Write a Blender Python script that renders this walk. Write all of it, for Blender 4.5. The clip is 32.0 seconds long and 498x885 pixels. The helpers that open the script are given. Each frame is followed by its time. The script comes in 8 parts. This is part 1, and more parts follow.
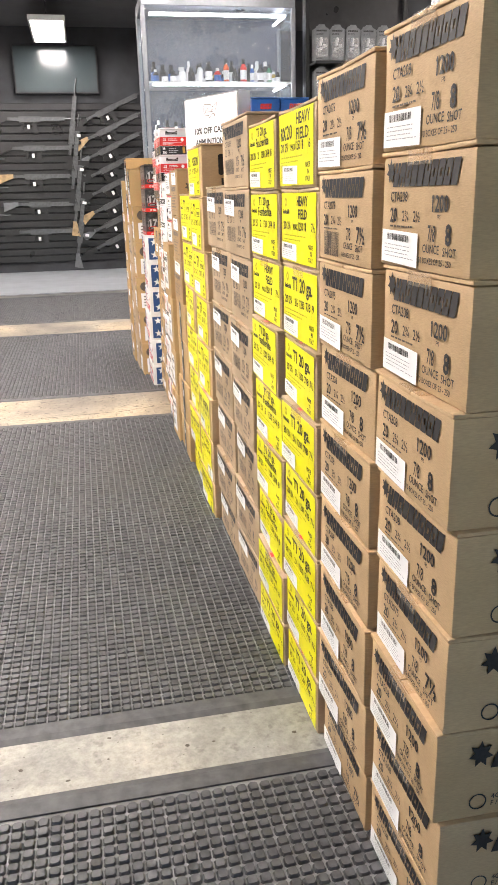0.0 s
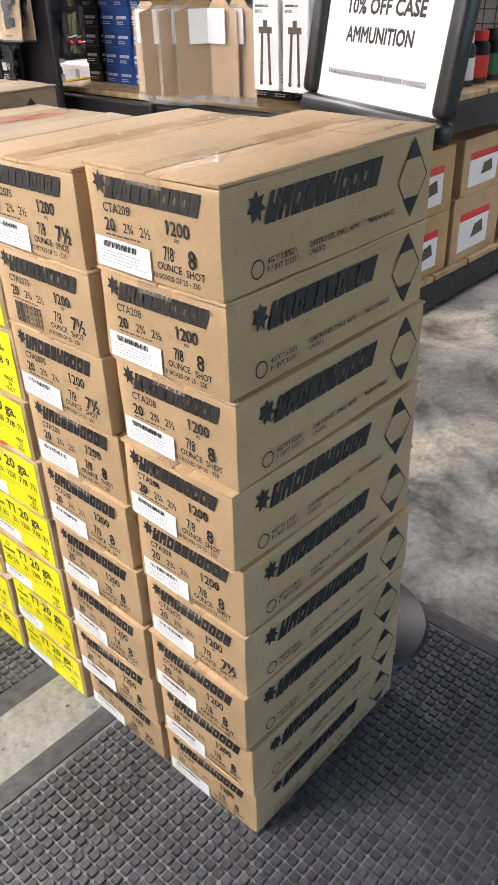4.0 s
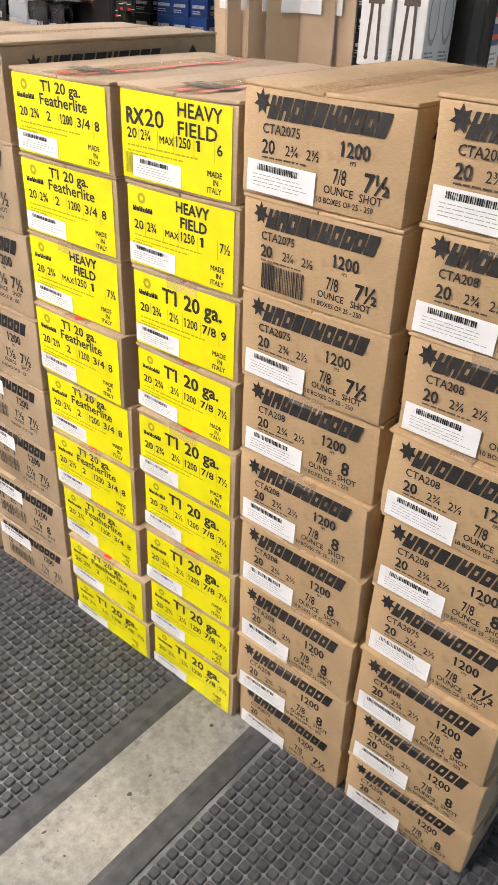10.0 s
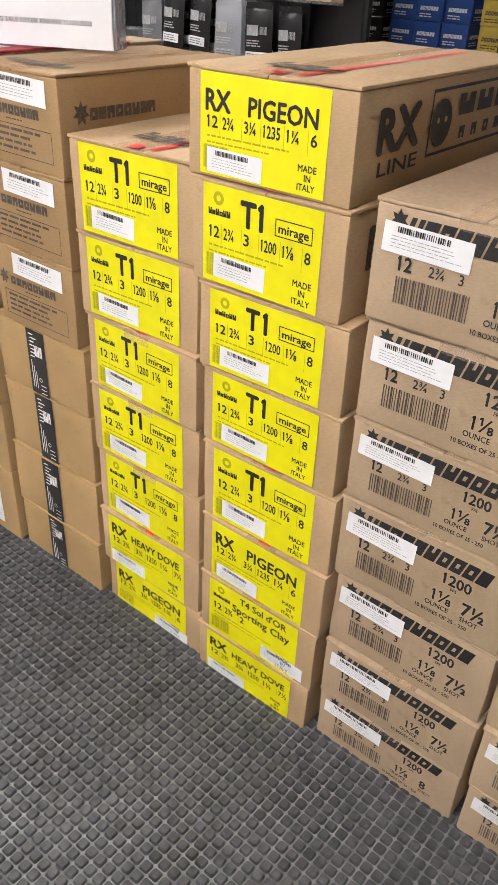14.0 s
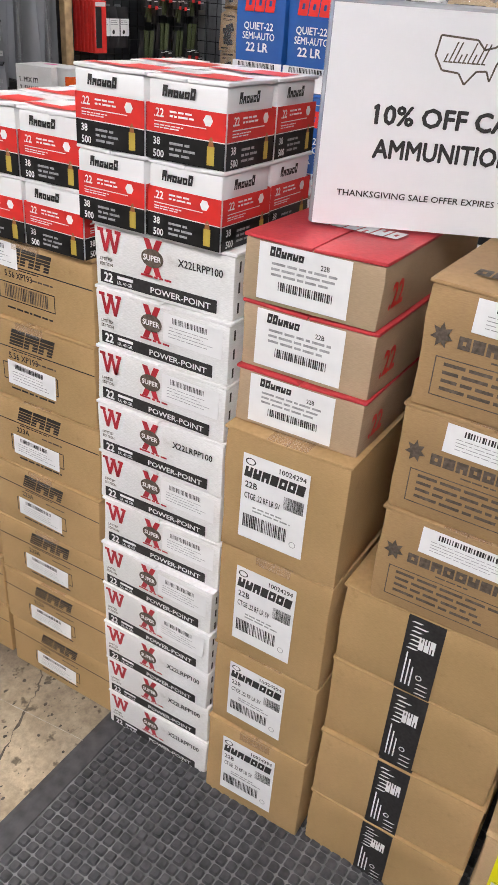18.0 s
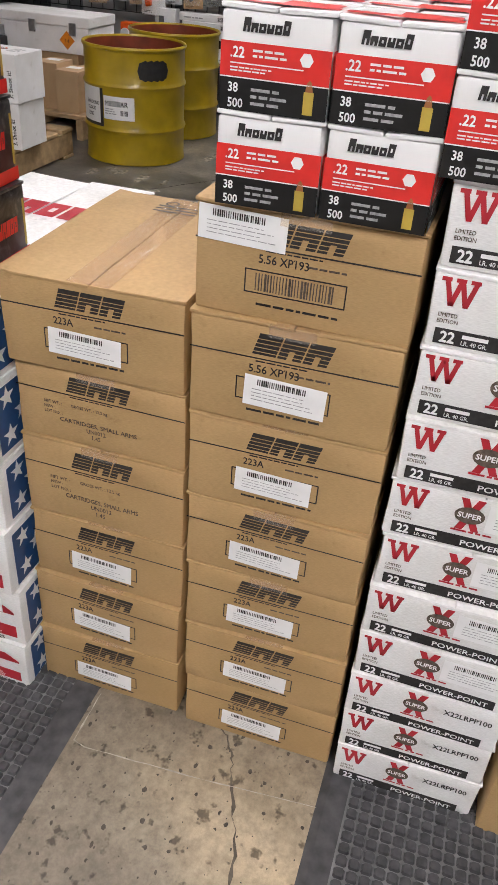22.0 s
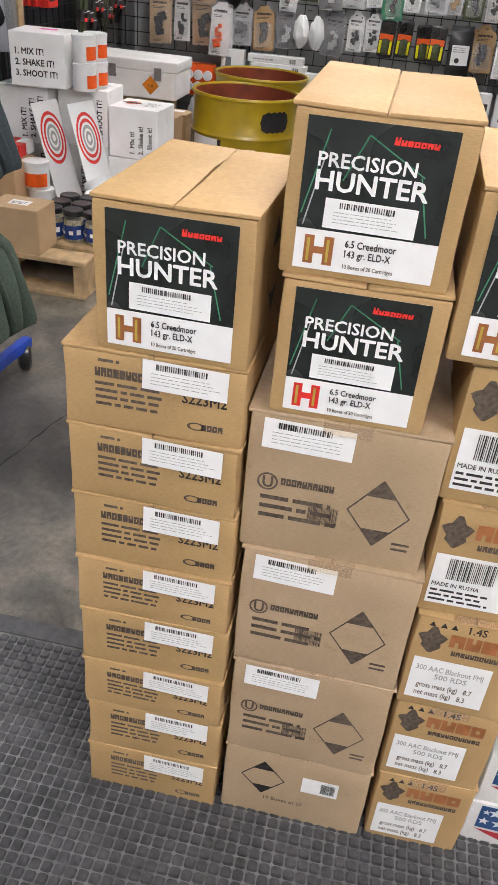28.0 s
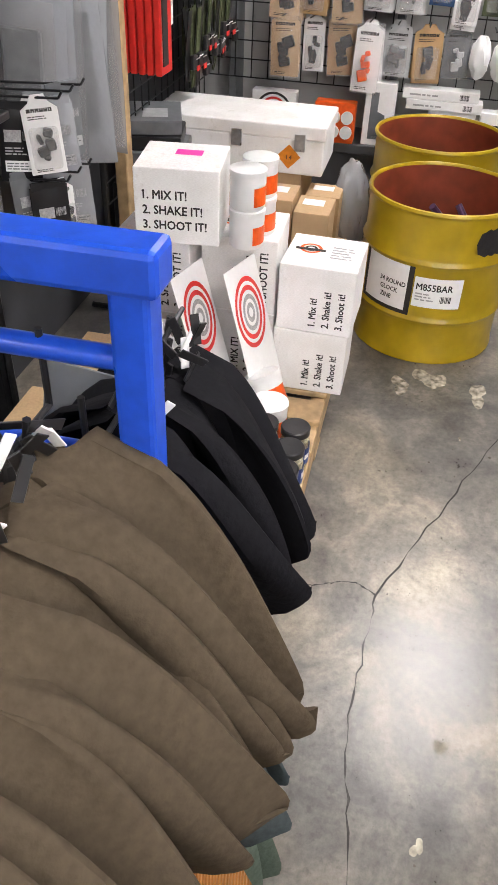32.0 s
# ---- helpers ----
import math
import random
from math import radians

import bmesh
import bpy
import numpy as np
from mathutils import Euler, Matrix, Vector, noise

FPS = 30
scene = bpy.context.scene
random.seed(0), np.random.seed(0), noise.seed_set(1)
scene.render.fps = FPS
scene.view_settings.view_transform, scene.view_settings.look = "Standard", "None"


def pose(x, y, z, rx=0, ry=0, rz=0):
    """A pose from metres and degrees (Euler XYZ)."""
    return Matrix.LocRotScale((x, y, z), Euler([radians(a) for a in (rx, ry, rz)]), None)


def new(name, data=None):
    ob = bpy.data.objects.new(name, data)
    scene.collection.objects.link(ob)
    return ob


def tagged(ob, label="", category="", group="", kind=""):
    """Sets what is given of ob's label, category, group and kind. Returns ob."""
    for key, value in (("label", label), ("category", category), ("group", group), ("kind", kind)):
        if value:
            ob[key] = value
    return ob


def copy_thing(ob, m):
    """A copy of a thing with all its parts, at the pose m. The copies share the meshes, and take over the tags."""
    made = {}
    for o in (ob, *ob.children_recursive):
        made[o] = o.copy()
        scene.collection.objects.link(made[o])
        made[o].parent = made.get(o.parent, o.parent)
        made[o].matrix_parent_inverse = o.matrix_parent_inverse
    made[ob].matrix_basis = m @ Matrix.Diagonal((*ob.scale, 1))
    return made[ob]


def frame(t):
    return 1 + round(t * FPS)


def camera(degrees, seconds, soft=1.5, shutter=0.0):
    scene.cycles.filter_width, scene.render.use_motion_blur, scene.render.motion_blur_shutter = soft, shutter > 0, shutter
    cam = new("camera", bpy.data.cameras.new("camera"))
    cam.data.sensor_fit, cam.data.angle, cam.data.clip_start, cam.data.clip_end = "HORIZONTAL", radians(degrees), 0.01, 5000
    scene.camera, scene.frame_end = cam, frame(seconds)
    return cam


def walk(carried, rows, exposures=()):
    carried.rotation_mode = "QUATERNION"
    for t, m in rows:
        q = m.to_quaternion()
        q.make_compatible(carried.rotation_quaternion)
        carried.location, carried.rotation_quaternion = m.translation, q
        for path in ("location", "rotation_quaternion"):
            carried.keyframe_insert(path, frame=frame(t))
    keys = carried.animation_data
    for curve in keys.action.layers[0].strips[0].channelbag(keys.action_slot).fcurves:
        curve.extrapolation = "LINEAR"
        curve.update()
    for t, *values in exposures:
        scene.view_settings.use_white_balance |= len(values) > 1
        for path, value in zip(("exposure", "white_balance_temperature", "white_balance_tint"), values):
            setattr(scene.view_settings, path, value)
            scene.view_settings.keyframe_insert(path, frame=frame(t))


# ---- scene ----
cam = camera(35.7, 32.0, shutter=0.0)
METRES, EYE, TILT, LEAN, TURN = 6.9, 0.81, -0.6, 0.0, -11.4
ROWS = [
    (0.0, 0.0, 0.0, 0.0, -0.42, -17.16, 1.35),
    (0.5, -0.0013, -0.0035, 0.0107, -1.95, -18.8, 1.47),
    (1.0, -0.0033, -0.0035, 0.0191, -4.44, -20.6, 1.67),
    (1.5, -0.0068, -0.0053, 0.0273, -7.56, -22.41, 1.8),
    (2.0, -0.0103, -0.0048, 0.0322, -13.27, -25.02, 1.82),
    (2.5, -0.0155, -0.0037, 0.0357, -19.83, -26.94, 1.81),
    (3.0, -0.0206, -0.003, 0.0373, -25.43, -28.14, 1.79),
    (3.5, -0.0275, 0.0005, 0.0378, -30.8, -29.36, 1.81),
    (4.0, -0.0292, 0.0083, 0.0445, -36.15, -31.1, 2.01),
    (4.5, -0.0154, 0.0262, 0.0539, -40.25, -32.98, 2.16),
    (6.5, -0.0031, 0.0753, 0.0665, -56.19, -34.78, 1.07),
    (7.0, -0.0118, 0.0688, 0.0595, -53.11, -34.97, 0.86),
    (7.5, -0.0256, 0.0517, 0.0525, -46.13, -34.69, 0.4),
    (8.0, -0.039, 0.0347, 0.0471, -40.19, -33.24, -0.16),
    (8.5, -0.0434, 0.0294, 0.0429, -37.74, -31.9, -0.64),
    (9.0, -0.0484, 0.0309, 0.0372, -37.62, -31.18, -1.29),
    (9.5, -0.0558, 0.0399, 0.0347, -38.22, -31.19, -1.55),
    (10.0, -0.0619, 0.0531, 0.0342, -38.43, -31.34, -1.59),
    (10.5, -0.0687, 0.0687, 0.0336, -38.27, -31.45, -1.69),
    (11.0, -0.0764, 0.0853, 0.0341, -37.66, -31.59, -1.73),
    (11.5, -0.0809, 0.0992, 0.0347, -36.87, -31.58, -1.8),
    (12.0, -0.0801, 0.1191, 0.0334, -36.32, -31.59, -1.82),
    (12.5, -0.0805, 0.1368, 0.0339, -36.29, -31.72, -1.79),
    (13.0, -0.0855, 0.1558, 0.0342, -37.08, -31.92, -1.73),
    (13.5, -0.0922, 0.1763, 0.034, -38.2, -32.06, -1.74),
    (14.0, -0.0985, 0.1949, 0.0339, -39.21, -32.12, -1.85),
    (14.5, -0.106, 0.2107, 0.0361, -39.88, -32.05, -1.96),
    (15.0, -0.1074, 0.2277, 0.0351, -39.75, -31.78, -2.18),
    (15.5, -0.1045, 0.2482, 0.0349, -39.2, -31.55, -1.8),
    (17.5, -0.1183, 0.3051, 0.0465, -45.89, -29.88, -3.05),
    (18.0, -0.1245, 0.3147, 0.0457, -47.08, -29.79, -3.42),
    (18.5, -0.1293, 0.3244, 0.0464, -47.89, -29.73, -3.66),
    (19.0, -0.1302, 0.3317, 0.0502, -48.94, -29.69, -3.82),
    (19.5, -0.1263, 0.3444, 0.0528, -50.71, -29.88, -3.79),
    (20.0, -0.1234, 0.3561, 0.0542, -53.02, -30.34, -3.67),
    (20.5, -0.1251, 0.3658, 0.0468, -56.22, -31.14, -3.74),
    (21.0, -0.1293, 0.3773, 0.0419, -59.0, -32.42, -3.24),
    (21.5, -0.1358, 0.3891, 0.039, -60.12, -33.46, -3.12),
    (22.0, -0.1407, 0.3994, 0.0365, -60.63, -34.08, -3.08),
    (22.5, -0.1449, 0.4111, 0.0352, -60.61, -34.33, -3.23),
    (23.0, -0.1486, 0.4235, 0.0341, -59.96, -34.4, -3.42),
    (23.5, -0.1483, 0.4343, 0.0348, -58.85, -34.3, -3.57),
    (24.0, -0.1425, 0.4504, 0.0337, -57.89, -34.25, -3.6),
    (24.5, -0.1387, 0.4655, 0.037, -57.39, -34.29, -3.53),
    (25.0, -0.1421, 0.4774, 0.0372, -57.65, -34.41, -3.5),
    (25.5, -0.1499, 0.4902, 0.0383, -61.04, -34.53, -3.26),
    (27.5, -0.173, 0.5301, 0.0447, -66.63, -32.98, -4.35),
    (28.0, -0.1748, 0.5401, 0.0461, -67.05, -32.95, -3.94),
    (28.5, -0.172, 0.5535, 0.049, -67.44, -33.03, -3.49),
    (29.0, -0.1677, 0.5615, 0.0581, -67.83, -33.08, -2.89),
    (29.5, -0.1588, 0.5739, 0.0686, -67.91, -32.83, -2.51),
    (30.0, -0.1452, 0.6048, 0.0818, -68.36, -32.03, -2.42),
    (30.5, -0.1255, 0.6302, 0.0875, -69.38, -32.68, -2.34),
    (31.0, -0.0882, 0.6488, 0.0886, -67.23, -33.79, -2.93),
    (31.5, -0.0539, 0.6721, 0.0873, -65.74, -35.41, -2.03),
    (32.0, -0.024, 0.6906, 0.0865, -65.5, -37.9, -1.39),
]
walk(cam, [(t, pose(0, 0, EYE, TILT, LEAN, TURN) @ pose(METRES * x, METRES * y, METRES * z, 90 + pitch, roll, yaw)) for t, x, y, z, yaw, pitch, roll in ROWS],
     exposures=[(0.0, 0.0, 6900, 16), (2.0, 0.05, 6900, 16), (4.0, 0.10, 6500, 15), (7.0, 0.02, 7600, 18), (9.0, -0.15, 6950, 16), (10.0, -0.3, 6800, 16), (12.0, -0.55, 6600, 15), (15.0, -0.85, 6550, 15), (18.0, -1.08, 6400, 15),
                (20.5, -1.27, 6400, 16), (22.5, -1.12, 6450, 15), (25.0, -0.9, 6350, 14), (28.5, -0.70, 6400, 14), (30.5, -0.20, 6350, 14), (32.0, -0.30, 6600, 15)])

# ---- world and light ----
world = bpy.data.worlds.new("world")
scene.world = world
world.use_nodes = True
sky = world.node_tree.nodes.new("ShaderNodeTexSky")
sky.sky_type, sky.sun_disc = "NISHITA", False
sky.sun_elevation, sky.sun_rotation = radians(25), radians(10)
world.node_tree.links.new(sky.outputs[0], world.node_tree.nodes["Background"].inputs[0])
world.node_tree.nodes["Background"].inputs[1].default_value = 0.62
CEIL = 2.6
LAMP_POWER = 40.0


# ---- materials ----
def nodes_of(name):
    m = bpy.data.materials.new(name)
    m.use_nodes = True
    nt = m.node_tree
    return m, nt, nt.nodes["Principled BSDF"]


def add(nt, kind, **kw):
    n = nt.nodes.new(kind)
    for k, v in kw.items():
        n.inputs[k].default_value = v
    return n


def ramp(nt, fac, stops):
    r = nt.nodes.new("ShaderNodeValToRGB")
    while len(r.color_ramp.elements) < len(stops):
        r.color_ramp.elements.new(0.5)
    for e, (p, c) in zip(r.color_ramp.elements, stops):
        e.position, e.color = p, (*c, 1)
    nt.links.new(fac, r.inputs[0])
    return r.outputs[0]


def mixed(nt, fac, a, b, mode="MIX"):
    n = nt.nodes.new("ShaderNodeMix")
    n.data_type, n.blend_type = "RGBA", mode
    for sock, v in ((n.inputs[0], fac), (n.inputs[6], a), (n.inputs[7], b)):
        if isinstance(v, (int, float)):
            sock.default_value = v
        elif isinstance(v, tuple):
            sock.default_value = (*v, 1)
        else:
            nt.links.new(v, sock)
    return n.outputs[2]


def plain(name, col, rough=0.5, metal=0.0, grain=0.06, scale=40.0, bump=0.05, random_shift=0.0, coat=0.0, detail=4.0):
    """A surface with two scales of tone and a fine relief."""
    m, nt, b = nodes_of(name)
    tc = nt.nodes.new("ShaderNodeTexCoord")
    n1 = add(nt, "ShaderNodeTexNoise", Scale=scale, Detail=detail)
    n2 = add(nt, "ShaderNodeTexNoise", Scale=scale * 0.13, Detail=3.0)
    for n in (n1, n2):
        nt.links.new(tc.outputs["Object"], n.inputs["Vector"])
    lo = tuple(max(0, c * (1 - grain * 1.6)) for c in col)
    hi = tuple(min(1, c * (1 + grain)) for c in col)
    c = ramp(nt, n1.outputs[0], [(0.3, lo), (0.7, hi)])
    c2 = ramp(nt, n2.outputs[0], [(0.35, (1 - grain,) * 3), (0.7, (1, 1, 1))])
    c = mixed(nt, 1.0, c, c2, "MULTIPLY")
    if random_shift:
        info = nt.nodes.new("ShaderNodeObjectInfo")
        r = ramp(nt, info.outputs["Random"], [(0, (1 - random_shift,) * 3), (1, (1, 1 - random_shift * 0.25, 1 - random_shift * 0.5))])
        c = mixed(nt, 1.0, c, r, "MULTIPLY")
    nt.links.new(c, b.inputs["Base Color"])
    rr = ramp(nt, n2.outputs[0], [(0.3, (max(0, rough - 0.08),) * 3), (0.7, (min(1, rough + 0.08),) * 3)])
    nt.links.new(rr, b.inputs["Roughness"])
    b.inputs["Metallic"].default_value = metal
    b.inputs["Coat Weight"].default_value = coat
    if bump:
        bp = add(nt, "ShaderNodeBump", Strength=bump, Distance=0.004)
        nt.links.new(n1.outputs[0], bp.inputs["Height"])
        nt.links.new(bp.outputs[0], b.inputs["Normal"])
    return m


def cardboard(name, col, shift=0.10, rough=0.62, relief=0.35):
    """Kraft board: faint flutes, fibres, scuffs and a slow waviness."""
    m, nt, b = nodes_of(name)
    tc = nt.nodes.new("ShaderNodeTexCoord")
    mp = nt.nodes.new("ShaderNodeMapping")
    mp.inputs["Scale"].default_value = (1, 1, 6)
    nt.links.new(tc.outputs["Object"], mp.inputs[0])
    fib = add(nt, "ShaderNodeTexNoise", Scale=160.0, Detail=4.0)
    nt.links.new(mp.outputs[0], fib.inputs["Vector"])
    wave = add(nt, "ShaderNodeTexNoise", Scale=9.0, Detail=3.0)
    scuff = add(nt, "ShaderNodeTexNoise", Scale=26.0, Detail=6.0, Roughness=0.7)
    for n in (wave, scuff):
        nt.links.new(tc.outputs["Object"], n.inputs["Vector"])
    c = ramp(nt, fib.outputs[0], [(0.3, tuple(v * 0.9 for v in col)), (0.7, tuple(v * 1.06 for v in col))])
    c = mixed(nt, 1.0, c, ramp(nt, wave.outputs[0], [(0.3, (0.88, 0.87, 0.85)), (0.65, (1, 1, 1))]), "MULTIPLY")
    c = mixed(nt, 1.0, c, ramp(nt, scuff.outputs[0], [(0.28, (0.82, 0.8, 0.77)), (0.4, (1, 1, 1)), (0.72, (1, 1, 1)), (0.8, (1.1, 1.1, 1.1))]), "MULTIPLY")
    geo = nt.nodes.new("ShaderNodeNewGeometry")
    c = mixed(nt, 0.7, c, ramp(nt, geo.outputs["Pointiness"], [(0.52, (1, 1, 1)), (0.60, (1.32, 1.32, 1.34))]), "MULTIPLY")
    info = nt.nodes.new("ShaderNodeObjectInfo")
    c = mixed(nt, 1.0, c, ramp(nt, info.outputs["Random"], [(0, (1 - shift, 1 - shift, 1 - shift * 1.3)), (1, (1, 1, 1))]), "MULTIPLY")
    nt.links.new(c, b.inputs["Base Color"])
    b.inputs["Roughness"].default_value = rough
    b.inputs["Specular IOR Level"].default_value = 0.35
    h = mixed(nt, 0.25, wave.outputs[0], fib.outputs[0])
    bp = add(nt, "ShaderNodeBump", Strength=relief, Distance=0.004)
    nt.links.new(h, bp.inputs["Height"])
    nt.links.new(bp.outputs[0], b.inputs["Normal"])
    return m


def glassy(name, col=(1, 1, 1), rough=0.05, alpha=0.13):
    """Thin clear plastic film: mostly see-through, with gloss."""
    m, nt, b = nodes_of(name)
    out = nt.nodes["Material Output"]
    tr = nt.nodes.new("ShaderNodeBsdfTransparent")
    tr.inputs[0].default_value = (*col, 1)
    mixn = nt.nodes.new("ShaderNodeMixShader")
    mixn.inputs[0].default_value = alpha
    b.inputs["Base Color"].default_value = (*[0.8 * c for c in col], 1)
    b.inputs["Roughness"].default_value = rough
    tc = nt.nodes.new("ShaderNodeTexCoord")
    n1 = add(nt, "ShaderNodeTexNoise", Scale=22.0, Detail=3.0)
    nt.links.new(tc.outputs["Object"], n1.inputs["Vector"])
    bp = add(nt, "ShaderNodeBump", Strength=0.7, Distance=0.01)
    nt.links.new(n1.outputs[0], bp.inputs["Height"])
    nt.links.new(bp.outputs[0], b.inputs["Normal"])
    nt.links.new(tr.outputs[0], mixn.inputs[1])
    nt.links.new(b.outputs[0], mixn.inputs[2])
    nt.links.new(mixn.outputs[0], out.inputs[0])
    return m


def glowing(name, col, strength):
    m, nt, b = nodes_of(name)
    b.inputs["Base Color"].default_value = (*col, 1)
    b.inputs["Emission Color"].default_value = (*col, 1)
    b.inputs["Emission Strength"].default_value = strength
    return m


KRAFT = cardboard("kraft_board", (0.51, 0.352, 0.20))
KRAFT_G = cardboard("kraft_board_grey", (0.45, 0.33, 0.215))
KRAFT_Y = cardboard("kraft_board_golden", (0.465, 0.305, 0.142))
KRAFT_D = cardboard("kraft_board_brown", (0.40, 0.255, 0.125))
GLOSSBOARD = plain("white_coated_board", (0.82, 0.82, 0.82), 0.32, grain=0.015, scale=20, bump=0.02)
WHITEBOARD = cardboard("white_board", (0.80, 0.80, 0.80), 0.05, 0.5, 0.12)
REDLID = cardboard("red_board", (0.55, 0.05, 0.06), 0.04, 0.4)
PAPER = plain("white_paper", (0.83, 0.83, 0.83), 0.45, grain=0.02, scale=60, bump=0.02)
GLOSSPAPER = plain("white_sheet", (0.82, 0.82, 0.84), 0.35, grain=0.015, scale=8, bump=0.03)
INK = plain("black_ink", (0.026, 0.024, 0.024), 0.55, grain=0.25, scale=220, bump=0)
INKSOFT = plain("faded_ink", (0.13, 0.10, 0.075), 0.6, grain=0.3, scale=220, bump=0)
INKGLOSS = plain("gloss_black_print", (0.007, 0.007, 0.007), 0.38, grain=0.2, scale=60, bump=0)
GREYINK = plain("grey_ink", (0.42, 0.42, 0.43), 0.6, grain=0.2, scale=260, bump=0)
YELLOW = plain("yellow_label", (0.86, 0.80, 0.004), 0.4, grain=0.04, scale=30, bump=0.05, random_shift=0.05)
YELLOWDK = plain("yellow_label_print", (0.45, 0.42, 0.01), 0.5, grain=0.05, scale=30, bump=0)
RED = plain("red_print", (0.74, 0.03, 0.024), 0.4, grain=0.05, scale=60, bump=0.02)
CRIMSON = plain("crimson_print", (0.47, 0.022, 0.035), 0.45, grain=0.08, scale=60, bump=0.02)
BLUE = plain("blue_print", (0.015, 0.10, 0.36), 0.4, grain=0.05, scale=60, bump=0.02)
NAVY = plain("navy_print", (0.018, 0.075, 0.22), 0.45, grain=0.08, scale=60, bump=0.02)
BRASS = plain("brass_print", (0.62, 0.45, 0.08), 0.35, 0.2, grain=0.1, scale=60, bump=0.02)
COPPER = plain("copper_print", (0.42, 0.16, 0.06), 0.35, 0.2, grain=0.1, scale=60, bump=0.02)
GREEN = plain("green_print", (0.03, 0.20, 0.10), 0.5, grain=0.06, scale=60, bump=0.02)
ORANGE = plain("orange_print", (0.85, 0.11, 0.01), 0.45, grain=0.06, scale=60, bump=0.02)
BLACKGLOSS = plain("black_gloss_board", (0.022, 0.020, 0.020), 0.3, grain=0.3, scale=14, bump=0.04)
POUCHFILM = plain("black_pouch_film", (0.02, 0.02, 0.022), 0.2, grain=0.1, scale=20, bump=0.15)
DARKPLASTIC = plain("dark_plastic", (0.018, 0.018, 0.020), 0.35, grain=0.15, scale=30, bump=0.04)
GREYPLASTIC = plain("grey_plastic", (0.16, 0.17, 0.18), 0.4, grain=0.1, scale=30, bump=0.04)
LIGHTPLASTIC = plain("light_grey_plastic", (0.5, 0.51, 0.52), 0.35, grain=0.1, scale=30, bump=0.04)
BLACKSTEEL = plain("black_powder_coat", (0.02, 0.021, 0.023), 0.45, 0.3, grain=0.15, scale=90, bump=0.06)
BLUESTEEL = plain("blue_painted_steel", (0.012, 0.075, 0.55), 0.32, 0.0, grain=0.1, scale=70, bump=0.05, coat=0.2)
STEEL = plain("bright_steel", (0.55, 0.56, 0.58), 0.3, 0.9, grain=0.1, scale=60, bump=0.03)
RUBBER = plain("black_rubber_mat", (0.085, 0.085, 0.090), 0.55, grain=0.25, scale=50, bump=0.12)
RUBBER_TOP = plain("worn_rubber_squares", (0.084, 0.085, 0.09), 0.5, grain=0.3, scale=60, bump=0.1)
GROOVEDUST = plain("dusty_rubber", (0.24, 0.24, 0.245), 0.8, grain=0.3, scale=25, bump=0.1)
GUNSTEEL = plain("grey_gun_steel", (0.12, 0.125, 0.13), 0.35, 0.5, grain=0.15, scale=40)
RUBBER2 = plain("black_rubber", (0.02, 0.02, 0.021), 0.55, grain=0.2, scale=50, bump=0.1)
WOOD = plain("raw_pine", (0.52, 0.36, 0.19), 0.7, grain=0.2, scale=25, bump=0.15)
DRUMPAINT = plain("mustard_paint", (0.44, 0.30, 0.008), 0.34, grain=0.12, scale=12, bump=0.06, coat=0.15)
DRUMIN = plain("red_oxide_lining", (0.26, 0.050, 0.022), 0.5, grain=0.2, scale=12, bump=0.05)
WHITEPLASTIC = plain("white_plastic", (0.78, 0.79, 0.79), 0.35, grain=0.03, scale=30, bump=0.03)
CLEAR = glassy("clear_film")
GLASS = glassy("case_glass", (0.93, 0.97, 1.0), 0.02, 0.08)
FROST = glassy("grey_poly_film", (0.84, 0.86, 0.90), 0.10, 0.38)
WALLPAINT = plain("off_white_wall", (0.47, 0.47, 0.465), 0.7, grain=0.04, scale=5, bump=0.05)
DARKWALL = plain("charcoal_wall", (0.045, 0.048, 0.055), 0.7, grain=0.2, scale=5, bump=0.05)
CEILPAINT = plain("ceiling_paint", (0.10, 0.10, 0.105), 0.8, grain=0.1, scale=4, bump=0.05)
SCREEN = plain("dark_screen", (0.05, 0.065, 0.07), 0.15, grain=0.05, scale=3, bump=0)
VINYL = plain("grey_vinyl_floor", (0.33, 0.35, 0.38), 0.35, grain=0.08, scale=6, bump=0.03)
OLIVE = plain("olive_webbing", (0.07, 0.085, 0.035), 0.8, grain=0.25, scale=120, bump=0.2)
TAPE = glassy("packing_tape", (0.98, 0.94, 0.88), 0.14, 0.10)
PANEL = glowing("led_panel", (1.0, 0.98, 0.95), LAMP_POWER)
LEDSTRIP = glowing("led_strip", (0.9, 0.95, 1.0), 12.0)


